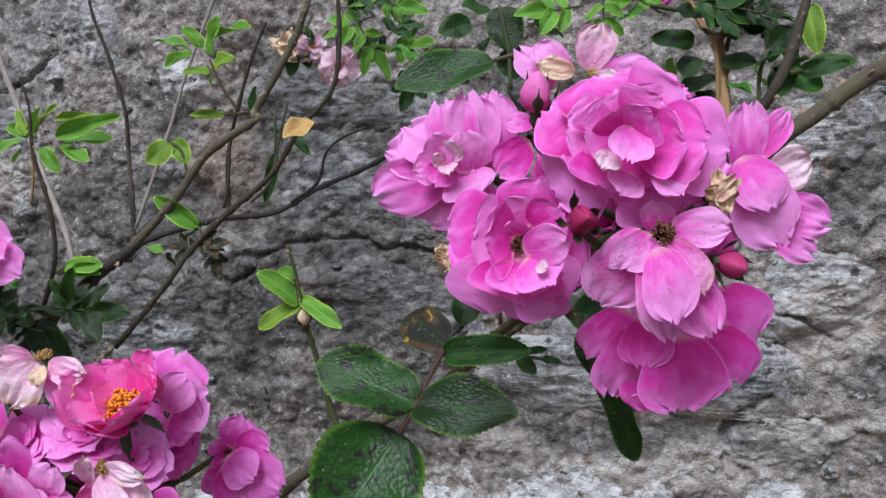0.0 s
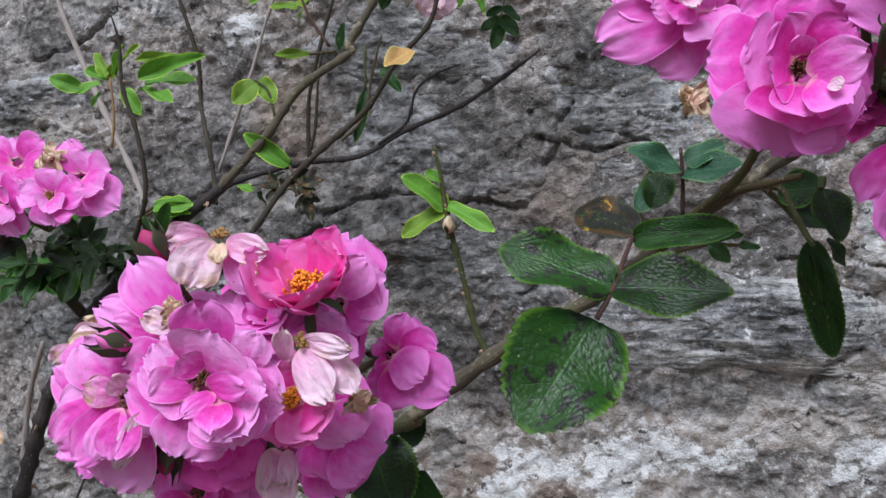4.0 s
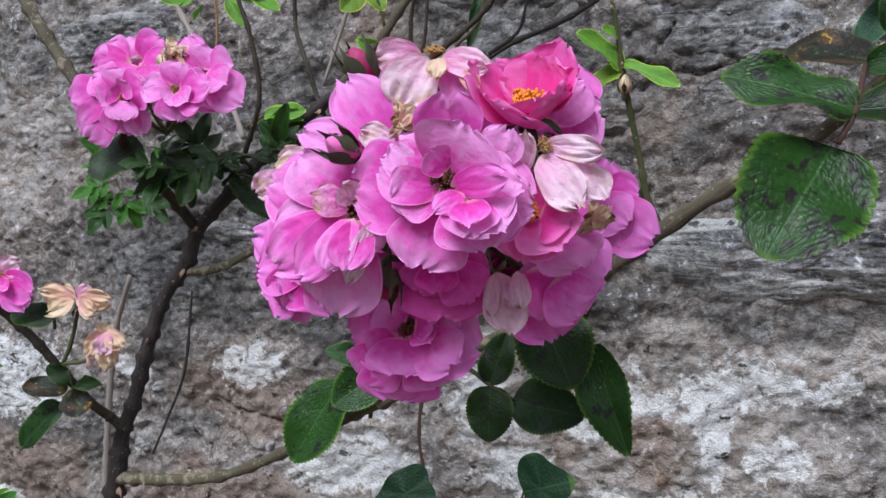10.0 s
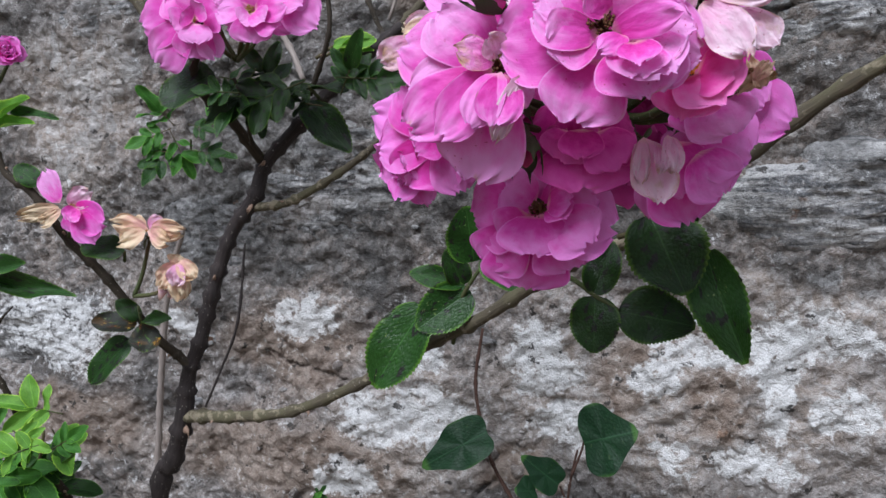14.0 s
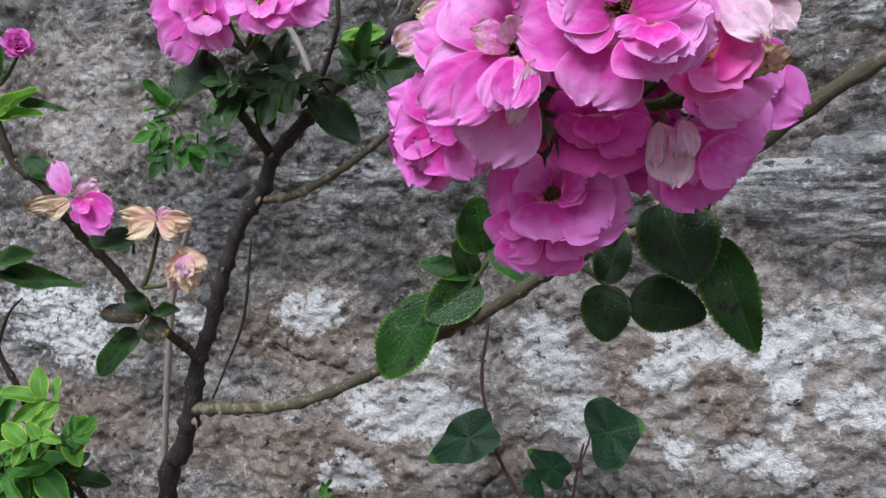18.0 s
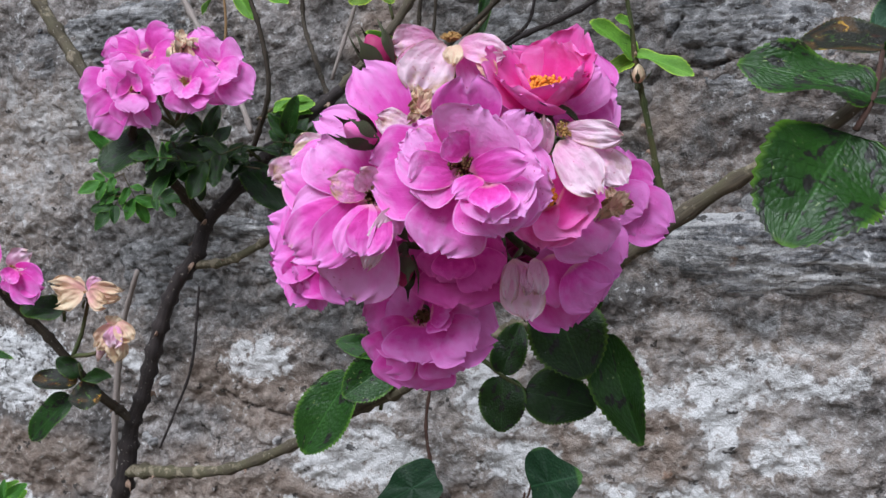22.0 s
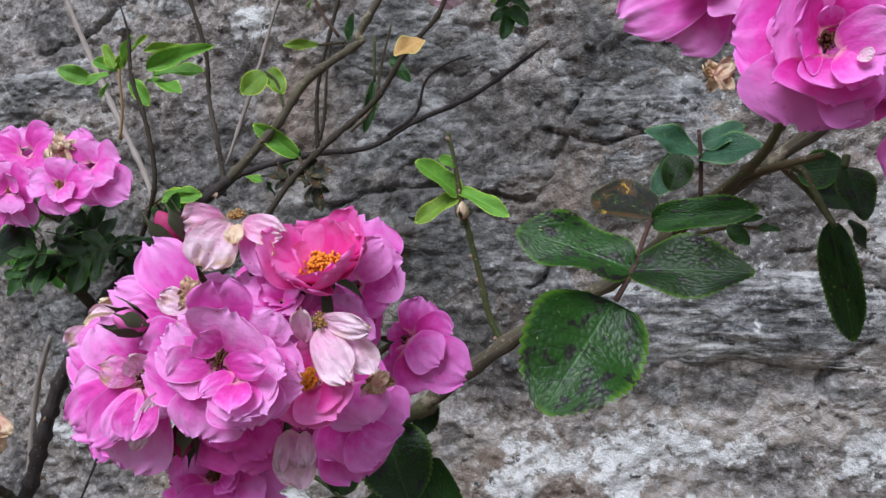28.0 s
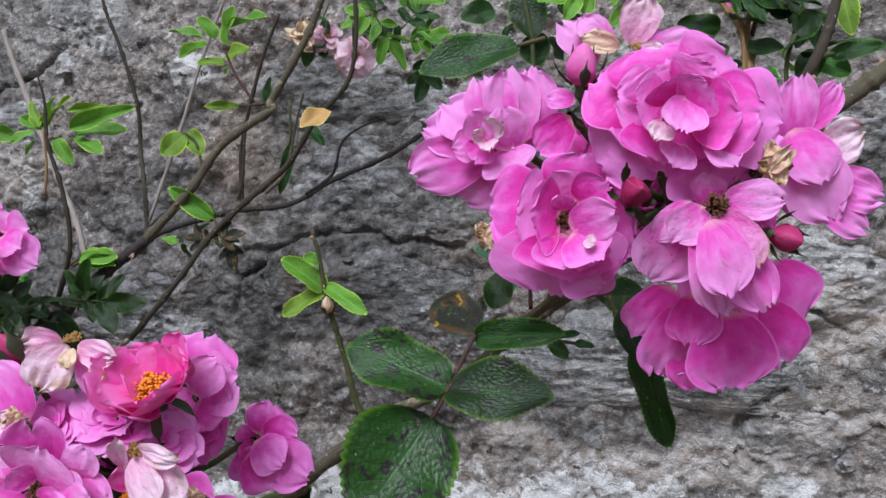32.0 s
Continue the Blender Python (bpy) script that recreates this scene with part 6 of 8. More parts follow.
rose = heart((-0.0313, 0.2370, 1.2792), (0.1240, -0.9880, 0.0900), 0.0216, "pink", "cupped pink rose with browned stamens", hub=HIGH_HUB, stamens="brown", tuft=0.50, group="roses of the cluster on the long cane", fill=5)
lay(rose, (-0.0328, 0.2430, 1.2767), (-0.0382, 0.2430, 1.2581), 0.0405, 40, 0.05)
lay(rose, (-0.0345, 0.2430, 1.2810), (-0.0534, 0.2430, 1.2820), 0.0292, 42, 0.05)
lay(rose, (-0.0294, 0.2430, 1.2835), (-0.0257, 0.2410, 1.2986), 0.0251, 36, 0.10)
lay(rose, (-0.0261, 0.2440, 1.2766), (-0.0123, 0.2440, 1.2724), 0.0271, 40, 0.05)
lay(rose, (-0.0293, 0.2410, 1.2735), (-0.0188, 0.2410, 1.2617), 0.0254, 38, 0.05)
lay(rose, (-0.0336, 0.2400, 1.2800), (-0.0450, 0.2350, 1.2811), 0.0293, -16, 0.25)
lay(rose, (-0.0329, 0.2390, 1.2754), (-0.0327, 0.2330, 1.2627), 0.0317, -14, 0.22)
lay(rose, (-0.0326, 0.2370, 1.2802), (-0.0399, 0.2300, 1.2814), 0.0247, -20, 0.35)
lay(rose, (-0.0312, 0.2360, 1.2757), (-0.0286, 0.2290, 1.2658), 0.0246, -14, 0.25)
lay(rose, (-0.0306, 0.2390, 1.2829), (-0.0349, 0.2340, 1.2931), 0.0181, -16, 0.30)
lay(rose, (-0.0278, 0.2390, 1.2841), (-0.0196, 0.2350, 1.2912), 0.0148, 26, 0.15)
lay(rose, (-0.0297, 0.2340, 1.2783), (-0.0161, 0.2280, 1.2824), 0.0129, 16, 0.10, tone="light")
lay(rose, (-0.0289, 0.2330, 1.2759), (-0.0205, 0.2270, 1.2692), 0.0177, -10, 0.25)
lay(rose, (-0.0317, 0.2340, 1.2824), (-0.0311, 0.2290, 1.2872), 0.0081, -16, 0.40)
lay(rose, (-0.0250, 0.2300, 1.2743), (-0.0220, 0.2270, 1.2736), 0.0048, 10, 0.40, tone="faded", crumple=0.1)
rose = heart((-0.0613, 0.2680, 1.3055), (-0.5500, -0.8300, 0.0000), 0.0180, "light", "ruffled pink rose seen from the side", hub=HIGH_HUB, stamens=None, tuft=0.40, group="roses of the cluster on the long cane", fill=4)
lay(rose, (-0.0466, 0.2740, 1.3011), (-0.0450, 0.2760, 1.3281), 0.0209, 34, 0.10)
lay(rose, (-0.0501, 0.2720, 1.3021), (-0.0513, 0.2720, 1.3276), 0.0207, 32, 0.10)
lay(rose, (-0.0536, 0.2700, 1.3041), (-0.0610, 0.2700, 1.3250), 0.0188, 32, 0.10)
lay(rose, (-0.0561, 0.2680, 1.3050), (-0.0724, 0.2680, 1.3178), 0.0198, 32, 0.10)
lay(rose, (-0.0581, 0.2680, 1.3041), (-0.0805, 0.2690, 1.3080), 0.0180, 34, 0.08)
lay(rose, (-0.0575, 0.2680, 1.3013), (-0.0830, 0.2680, 1.2913), 0.0210, 36, 0.08)
lay(rose, (-0.0547, 0.2700, 1.2994), (-0.0687, 0.2700, 1.2858), 0.0230, 34, 0.08)
lay(rose, (-0.0492, 0.2720, 1.2992), (-0.0543, 0.2720, 1.2863), 0.0268, 34, 0.08)
lay(rose, (-0.0511, 0.2660, 1.3011), (-0.0520, 0.2620, 1.3148), 0.0166, 26, 0.15)
lay(rose, (-0.0539, 0.2660, 1.3012), (-0.0488, 0.2630, 1.2937), 0.0204, 30, 0.10)
lay(rose, (-0.0584, 0.2650, 1.3050), (-0.0627, 0.2590, 1.3132), 0.0121, -12, 0.30, tone="light")
lay(rose, (-0.0594, 0.2650, 1.3041), (-0.0690, 0.2590, 1.3024), 0.0122, -12, 0.30, tone="light")
lay(rose, (-0.0592, 0.2640, 1.3041), (-0.0618, 0.2580, 1.2973), 0.0118, -12, 0.30)
lay(rose, (-0.0576, 0.2630, 1.3064), (-0.0534, 0.2570, 1.3104), 0.0091, -14, 0.35, tone="faded", crumple=0.1)
lay(rose, (-0.0591, 0.2610, 1.3049), (-0.0612, 0.2560, 1.3070), 0.0065, 10, 0.35, tone="faded", crumple=0.12)
lay(rose, (-0.0580, 0.2610, 1.3040), (-0.0558, 0.2560, 1.3011), 0.0073, 10, 0.35, tone="faded", crumple=0.12)
rose = heart((0.0087, 0.2240, 1.2834), (0.2200, -0.9400, 0.2500), 0.0160, "pale", "ageing rose with hanging petals and bare brown stamens", hub=HIGH_HUB, stamens="brown", tuft=0.85, group="roses of the cluster on the long cane", fill=2)
lay(rose, (0.0111, 0.2260, 1.2849), (0.0260, 0.2260, 1.2837), 0.0117, 30, 0.10)
lay(rose, (0.0050, 0.2270, 1.2826), (-0.0063, 0.2260, 1.2638), 0.0202, 36, 0.06)
lay(rose, (0.0028, 0.2260, 1.2850), (-0.0060, 0.2230, 1.2745), 0.0089, 28, 0.20)
lay(rose, (0.0063, 0.2240, 1.2836), (-0.0013, 0.2200, 1.2741), 0.0118, 26, 0.20)
lay(rose, (0.0079, 0.2260, 1.2781), (0.0207, 0.2240, 1.2559), 0.0168, 34, 0.08)
lay(rose, (0.0049, 0.2240, 1.2767), (0.0096, 0.2220, 1.2551), 0.0145, 32, 0.12)
lay(rose, (0.0095, 0.2230, 1.2816), (0.0187, 0.2200, 1.2675), 0.0143, 28, 0.15, tone="faded", burn=True)
lay(rose, (0.0076, 0.2200, 1.2801), (0.0140, 0.2170, 1.2615), 0.0154, 28, 0.14, tone="light")
rose = heart((0.0148, 0.2470, 1.2613), (0.2670, -0.9560, -0.1200), 0.0220, "pink", "pink rose with broad petals hanging low", hub=HIGH_HUB, stamens=None, tuft=0.40, group="roses of the cluster on the long cane", fill=4)
lay(rose, (-0.0004, 0.2500, 1.2589), (-0.0088, 0.2510, 1.2425), 0.0192, 38, 0.06)
lay(rose, (0.0239, 0.2500, 1.2643), (0.0348, 0.2520, 1.2479), 0.0287, 40, 0.05)
lay(rose, (0.0036, 0.2470, 1.2543), (-0.0024, 0.2480, 1.2323), 0.0207, 36, 0.06)
lay(rose, (0.0236, 0.2470, 1.2547), (0.0291, 0.2490, 1.2362), 0.0219, 38, 0.05)
lay(rose, (0.0078, 0.2500, 1.2487), (0.0088, 0.2510, 1.2279), 0.0227, 36, 0.06)
lay(rose, (0.0055, 0.2430, 1.2576), (0.0058, 0.2410, 1.2434), 0.0174, 32, 0.10)
lay(rose, (0.0142, 0.2440, 1.2525), (0.0165, 0.2450, 1.2299), 0.0278, 36, 0.06)
rose = heart((0.0356, 0.2480, 1.2957), (0.8000, -0.5600, -0.1500), 0.0150, "light", "pale pink rose turned aside with ragged rims", hub=HIGH_HUB, stamens=None, tuft=0.40, group="roses of the cluster on the long cane", fill=2)
lay(rose, (0.0323, 0.2520, 1.2974), (0.0361, 0.2530, 1.3193), 0.0137, 28, 0.15)
lay(rose, (0.0371, 0.2530, 1.3038), (0.0451, 0.2540, 1.3172), 0.0091, 24, 0.20)
lay(rose, (0.0382, 0.2500, 1.2956), (0.0520, 0.2510, 1.3021), 0.0135, 26, 0.15, tone="faded", crumple=0.11)
lay(rose, (0.0398, 0.2500, 1.2899), (0.0570, 0.2520, 1.2859), 0.0136, 28, 0.15, tone="light", crumple=0.11)
lay(rose, (0.0372, 0.2480, 1.2868), (0.0526, 0.2500, 1.2757), 0.0130, 28, 0.12)
lay(rose, (0.0307, 0.2460, 1.3006), (0.0430, 0.2460, 1.2792), 0.0208, 34, 0.08)
lay(rose, (0.0311, 0.2440, 1.3037), (0.0382, 0.2410, 1.2886), 0.0173, 30, 0.10)
lay(rose, (0.0310, 0.2480, 1.2941), (0.0375, 0.2490, 1.2786), 0.0163, 32, 0.10)
rose = heart((-0.0097, 0.2580, 1.3297), (0.1100, -0.4100, 0.9000), 0.0105, "pale", "fading rose with cream and brown withered petals", hub=HIGH_HUB, stamens="tan", tuft=0.90, group="roses of the cluster on the long cane", fill=0)
lay(rose, (-0.0119, 0.2600, 1.3318), (-0.0092, 0.2600, 1.3467), 0.0137, 18, 0.20, tone="faded", crumple=0.1)
lay(rose, (-0.0228, 0.2610, 1.3269), (-0.0337, 0.2610, 1.3398), 0.0123, 26, 0.20)
lay(rose, (-0.0175, 0.2600, 1.3300), (-0.0270, 0.2600, 1.3418), 0.0111, 26, 0.20)
lay(rose, (-0.0159, 0.2570, 1.3313), (-0.0271, 0.2540, 1.3325), 0.0082, 20, 0.30, tone="dry", crumple=0.15)
lay(rose, (-0.0088, 0.2590, 1.3286), (0.0077, 0.2600, 1.3308), 0.0119, 28, 0.15, tone="pale")
lay(rose, (-0.0105, 0.2560, 1.3295), (-0.0021, 0.2530, 1.3281), 0.0074, 20, 0.30, tone="faded", crumple=0.12)
lay(rose, (-0.0071, 0.2610, 1.3297), (-0.0020, 0.2620, 1.3355), 0.0086, 24, 0.20)
rose = heart((-0.0327, 0.2700, 1.3128), (-0.2000, -0.9700, 0.1000), 0.0090, "pink", "narrow pink rose petals between two roses", hub=HIGH_HUB, stamens=None, tuft=0.40, group="roses of the cluster on the long cane", fill=0)
lay(rose, (-0.0312, 0.2700, 1.3109), (-0.0429, 0.2680, 1.3010), 0.0148, 26, 0.15)
lay(rose, (-0.0299, 0.2700, 1.3164), (-0.0392, 0.2700, 1.3186), 0.0081, 22, 0.20)
flower("open", (0.0111, 0.2700, 1.3250), (0.4291, -0.2327, 0.8728), 0.0130, "pink", "pale pink rose behind the full-blown one", hub=HIGH_HUB, stamens=None, seed=249, group="roses of the cluster on the long cane")
flower("open", (0.0225, 0.2640, 1.3006), (0.7052, -0.7060, 0.0647), 0.0140, "pink", "pink rose half hidden by its neighbours", hub=HIGH_HUB, stamens=None, seed=250, group="roses of the cluster on the long cane")
bud((-0.0259, 0.2400, 1.3231), (0.1000, -0.4000, 0.9100), 0.0130, "pink rosebud with dark sepals", hub=HIGH_HUB, tone="deep", seed=252, group="roses of the cluster on the long cane")
bud((-0.0115, 0.2160, 1.2876), (0.3000, -0.9300, 0.2000), 0.0112, "round crimson rosebud with dark sepals", hub=HIGH_HUB, tone="bud", seed=253, group="roses of the cluster on the long cane")
bud((0.0268, 0.2260, 1.2751), (0.5500, -0.8000, -0.1500), 0.0105, "crimson rosebud with dark sepals", hub=HIGH_HUB, tone="bud", seed=254, group="roses of the cluster on the long cane")
rose = heart((0.0248, 0.2320, 1.2936), (0.3000, -0.8500, 0.4000), 0.0057, "dry", "crumpled brown dried rose", hub=HIGH_HUB, stamens=None, tuft=0.50, group="roses of the cluster on the long cane", fill=0)
lay(rose, (0.0236, 0.2320, 1.2941), (0.0283, 0.2310, 1.2925), 0.0064, 50, 0.50, tone="brown", crumple=0.3)
lay(rose, (0.0242, 0.2300, 1.2951), (0.0254, 0.2290, 1.2895), 0.0056, 50, 0.50, tone="dry", crumple=0.3)
lay(rose, (0.0250, 0.2280, 1.2955), (0.0227, 0.2310, 1.2884), 0.0060, 50, 0.50, tone="dry", crumple=0.3)
lay(rose, (0.0261, 0.2320, 1.2933), (0.0207, 0.2290, 1.2946), 0.0059, 50, 0.50, tone="brown", crumple=0.3)
lay(rose, (0.0250, 0.2300, 1.2917), (0.0233, 0.2310, 1.2994), 0.0054, 50, 0.50, tone="dry", crumple=0.3)
lay(rose, (0.0231, 0.2280, 1.2923), (0.0278, 0.2290, 1.2976), 0.0058, 50, 0.50, tone="dry", crumple=0.3)
rose = heart((-0.0572, 0.2580, 1.2737), (0.3000, -0.8500, 0.4000), 0.0043, "dry", "crumpled brown dried rose", hub=HIGH_HUB, stamens=None, tuft=0.50, group="roses of the cluster on the long cane", fill=0)
lay(rose, (-0.0587, 0.2580, 1.2734), (-0.0529, 0.2570, 1.2745), 0.0061, 50, 0.50, tone="brown", crumple=0.3)
lay(rose, (-0.0576, 0.2560, 1.2755), (-0.0544, 0.2550, 1.2693), 0.0062, 50, 0.50, tone="dry", crumple=0.3)
lay(rose, (-0.0555, 0.2540, 1.2751), (-0.0596, 0.2570, 1.2707), 0.0043, 50, 0.50, tone="dry", crumple=0.3)
lay(rose, (-0.0558, 0.2580, 1.2732), (-0.0606, 0.2550, 1.2752), 0.0059, 50, 0.50, tone="brown", crumple=0.3)
lay(rose, (-0.0558, 0.2560, 1.2727), (-0.0598, 0.2570, 1.2770), 0.0051, 50, 0.50, tone="dry", crumple=0.3)
lay(rose, (-0.0575, 0.2540, 1.2726), (-0.0536, 0.2550, 1.2779), 0.0058, 50, 0.50, tone="dry", crumple=0.3)
# the smaller cluster near the main stem
SIDE_HUB = (-0.4896, 0.5050, 1.2200)
rose = heart((-0.4990, 0.4700, 1.2440), (-0.1000, -0.9700, 0.2200), 0.0190, "light", "light pink rose in full bloom", hub=SIDE_HUB, stamens="tan", tuft=0.45, group="roses of the small cluster", fill=4)
lay(rose, (-0.5030, 0.4700, 1.2450), (-0.5390, 0.4720, 1.2400), 0.0354, 36, 0.08)
lay(rose, (-0.5010, 0.4700, 1.2410), (-0.5310, 0.4720, 1.2200), 0.0336, 36, 0.08)
lay(rose, (-0.5030, 0.4700, 1.2490), (-0.5180, 0.4700, 1.2600), 0.0283, 32, 0.10)
lay(rose, (-0.4970, 0.4700, 1.2480), (-0.4940, 0.4700, 1.2620), 0.0318, 32, 0.10)
lay(rose, (-0.4940, 0.4700, 1.2450), (-0.4800, 0.4700, 1.2510), 0.0320, 30, 0.10)
lay(rose, (-0.4960, 0.4700, 1.2410), (-0.5020, 0.4700, 1.2200), 0.0315, 34, 0.08)
lay(rose, (-0.4930, 0.4720, 1.2400), (-0.4850, 0.4730, 1.2190), 0.0191, 26, 0.10)
lay(rose, (-0.4970, 0.4660, 1.2430), (-0.5080, 0.4620, 1.2370), 0.0282, 26, 0.15)
lay(rose, (-0.4940, 0.4660, 1.2410), (-0.4940, 0.4620, 1.2280), 0.0247, 26, 0.15)
lay(rose, (-0.4940, 0.4650, 1.2450), (-0.4850, 0.4600, 1.2520), 0.0177, -12, 0.30)
lay(rose, (-0.4960, 0.4650, 1.2440), (-0.5010, 0.4600, 1.2480), 0.0163, -12, 0.30)
rose = heart((-0.5020, 0.4880, 1.2690), (0.0500, -0.6000, 0.8000), 0.0190, "light", "pink rose facing the sky", hub=SIDE_HUB, stamens=None, tuft=0.50, group="roses of the small cluster", fill=4)
lay(rose, (-0.5020, 0.4880, 1.2680), (-0.5330, 0.4880, 1.2660), 0.0322, 34, 0.10)
lay(rose, (-0.5050, 0.4920, 1.2720), (-0.5080, 0.4940, 1.2870), 0.0403, 30, 0.12)
lay(rose, (-0.4970, 0.4920, 1.2710), (-0.4800, 0.4940, 1.2840), 0.0283, 30, 0.12)
lay(rose, (-0.4980, 0.4840, 1.2670), (-0.5010, 0.4810, 1.2570), 0.0447, 34, 0.10)
lay(rose, (-0.4930, 0.4860, 1.2680), (-0.4700, 0.4850, 1.2640), 0.0250, 30, 0.10)
lay(rose, (-0.5070, 0.4900, 1.2710), (-0.5230, 0.4910, 1.2800), 0.0282, 30, 0.12)
lay(rose, (-0.4870, 0.4850, 1.2670), (-0.4820, 0.4830, 1.2570), 0.0282, 30, 0.10)
rose = heart((-0.4530, 0.4630, 1.2450), (0.2600, -0.9300, 0.2700), 0.0170, "light", "open pink rose with pale yellow heart", hub=SIDE_HUB, stamens="tan", tuft=0.75, group="roses of the small cluster", fill=5)
lay(rose, (-0.4520, 0.4630, 1.2480), (-0.4460, 0.4630, 1.2630), 0.0280, 30, 0.10)
lay(rose, (-0.4560, 0.4630, 1.2470), (-0.4760, 0.4640, 1.2500), 0.0224, 30, 0.10)
lay(rose, (-0.4560, 0.4630, 1.2440), (-0.4700, 0.4640, 1.2360), 0.0231, 30, 0.10)
lay(rose, (-0.4520, 0.4620, 1.2430), (-0.4530, 0.4630, 1.2260), 0.0297, 32, 0.10)
lay(rose, (-0.4490, 0.4630, 1.2460), (-0.4280, 0.4640, 1.2490), 0.0247, 32, 0.10)
lay(rose, (-0.4490, 0.4620, 1.2430), (-0.4320, 0.4630, 1.2360), 0.0255, 32, 0.10)
lay(rose, (-0.4520, 0.4600, 1.2440), (-0.4580, 0.4570, 1.2400), 0.0154, 20, 0.20)
lay(rose, (-0.4490, 0.4600, 1.2440), (-0.4400, 0.4570, 1.2380), 0.0177, 20, 0.20)
rose = heart((-0.4430, 0.4860, 1.2580), (0.7400, -0.6100, 0.2900), 0.0170, "light", "pink rose turned towards the wall", hub=SIDE_HUB, stamens=None, tuft=0.50, group="roses of the small cluster", fill=4)
lay(rose, (-0.4470, 0.4860, 1.2600), (-0.4560, 0.4880, 1.2840), 0.0212, 26, 0.15)
lay(rose, (-0.4450, 0.4860, 1.2610), (-0.4390, 0.4880, 1.2750), 0.0280, 28, 0.12)
lay(rose, (-0.4410, 0.4860, 1.2600), (-0.4240, 0.4880, 1.2620), 0.0318, 32, 0.10)
lay(rose, (-0.4410, 0.4850, 1.2560), (-0.4170, 0.4870, 1.2390), 0.0315, 34, 0.08)
lay(rose, (-0.4440, 0.4840, 1.2550), (-0.4320, 0.4850, 1.2340), 0.0318, 34, 0.08)
lay(rose, (-0.4470, 0.4840, 1.2570), (-0.4490, 0.4840, 1.2410), 0.0280, 30, 0.10)
lay(rose, (-0.4400, 0.4820, 1.2580), (-0.4260, 0.4800, 1.2490), 0.0245, 26, 0.15)
flower("withered", (-0.4630, 0.4800, 1.2710), (0.24, -0.5, 0.83), 0.0110, "dry", "small dried brown rose", hub=SIDE_HUB, stamens="tan", seed=263, group="roses of the small cluster")
# withered flowers on the side cane
DRY_HUB = (-0.5691, 0.4750, 1.0561)
rose = heart((-0.6080, 0.4680, 1.1220), (0.4600, -0.7600, 0.4700), 0.0150, "pink", "shabby pink rose with dried cream petals", hub=(-0.6282, 0.4800, 1.0971), stamens="tan", tuft=0.70, group="withered roses on the side cane", fill=0)
lay(rose, (-0.6200, 0.4680, 1.1250), (-0.6330, 0.4680, 1.1470), 0.0202, 16, 0.30, tone="pale")
lay(rose, (-0.6200, 0.4660, 1.1220), (-0.6560, 0.4680, 1.1160), 0.0137, 20, 0.30, tone="dry", crumple=0.2)
lay(rose, (-0.6180, 0.4660, 1.1200), (-0.6360, 0.4660, 1.1090), 0.0136, 20, 0.30, tone="dry", crumple=0.2)
lay(rose, (-0.6090, 0.4680, 1.1190), (-0.5820, 0.4680, 1.1110), 0.0266, 30, 0.15)
lay(rose, (-0.6030, 0.4660, 1.1180), (-0.5930, 0.4660, 1.0960), 0.0242, 30, 0.15)
lay(rose, (-0.6110, 0.4680, 1.1220), (-0.5940, 0.4680, 1.1340), 0.0184, 24, 0.25, tone="faded", crumple=0.15)
lay(rose, (-0.6020, 0.4630, 1.1220), (-0.6060, 0.4580, 1.1130), 0.0162, 16, 0.30, tone="pale", crumple=0.15)
lay(rose, (-0.6070, 0.4660, 1.1180), (-0.6080, 0.4640, 1.1040), 0.0161, 24, 0.20)
rose = heart((-0.5510, 0.4720, 1.1040), (0.1300, -0.5200, 0.8400), 0.0120, "dry", "withered cream rose with papery petals", hub=DRY_HUB, stamens="tan", tuft=0.50, group="withered roses on the side cane", fill=0)
lay(rose, (-0.5500, 0.4720, 1.1050), (-0.5760, 0.4700, 1.1100), 0.0185, 24, 0.25, tone="dry", crumple=0.16)
lay(rose, (-0.5500, 0.4690, 1.1040), (-0.5690, 0.4660, 1.0960), 0.0171, 26, 0.25, tone="dry", crumple=0.16)
lay(rose, (-0.5490, 0.4720, 1.1050), (-0.5210, 0.4700, 1.1030), 0.0176, 26, 0.25, tone="dry", crumple=0.16)
lay(rose, (-0.5510, 0.4740, 1.1060), (-0.5400, 0.4760, 1.1120), 0.0137, 20, 0.30, tone="faded", crumple=0.16)
lay(rose, (-0.5450, 0.4680, 1.1040), (-0.5280, 0.4640, 1.0990), 0.0161, 24, 0.25, tone="dry", crumple=0.16)
lay(rose, (-0.5530, 0.4740, 1.1070), (-0.5650, 0.4760, 1.1120), 0.0137, 20, 0.30, tone="dry", crumple=0.16)
rose = heart((-0.5290, 0.4730, 1.0760), (0.1200, -0.3000, 0.9400), 0.0100, "dry", "withered drooping rose on a stalk", hub=DRY_HUB, stamens="tan", tuft=0.50, group="withered roses on the side cane", fill=0)
lay(rose, (-0.5310, 0.4750, 1.0830), (-0.5390, 0.4750, 1.0570), 0.0200, 30, 0.40, tone="faded", crumple=0.2)
lay(rose, (-0.5250, 0.4710, 1.0830), (-0.5230, 0.4700, 1.0570), 0.0187, 30, 0.40, tone="dry", crumple=0.2)
lay(rose, (-0.5280, 0.4690, 1.0820), (-0.5400, 0.4680, 1.0650), 0.0162, 30, 0.40, tone="dry", crumple=0.2)
lay(rose, (-0.5230, 0.4690, 1.0840), (-0.5130, 0.4680, 1.0710), 0.0160, 30, 0.40, tone="dry", crumple=0.2)
lay(rose, (-0.5230, 0.4670, 1.0820), (-0.5250, 0.4640, 1.0670), 0.0152, 30, 0.40, tone="faded", crumple=0.2)
lay(rose, (-0.5290, 0.4730, 1.0800), (-0.5260, 0.4730, 1.0870), 0.0161, 20, 0.40, tone="dry", crumple=0.2)
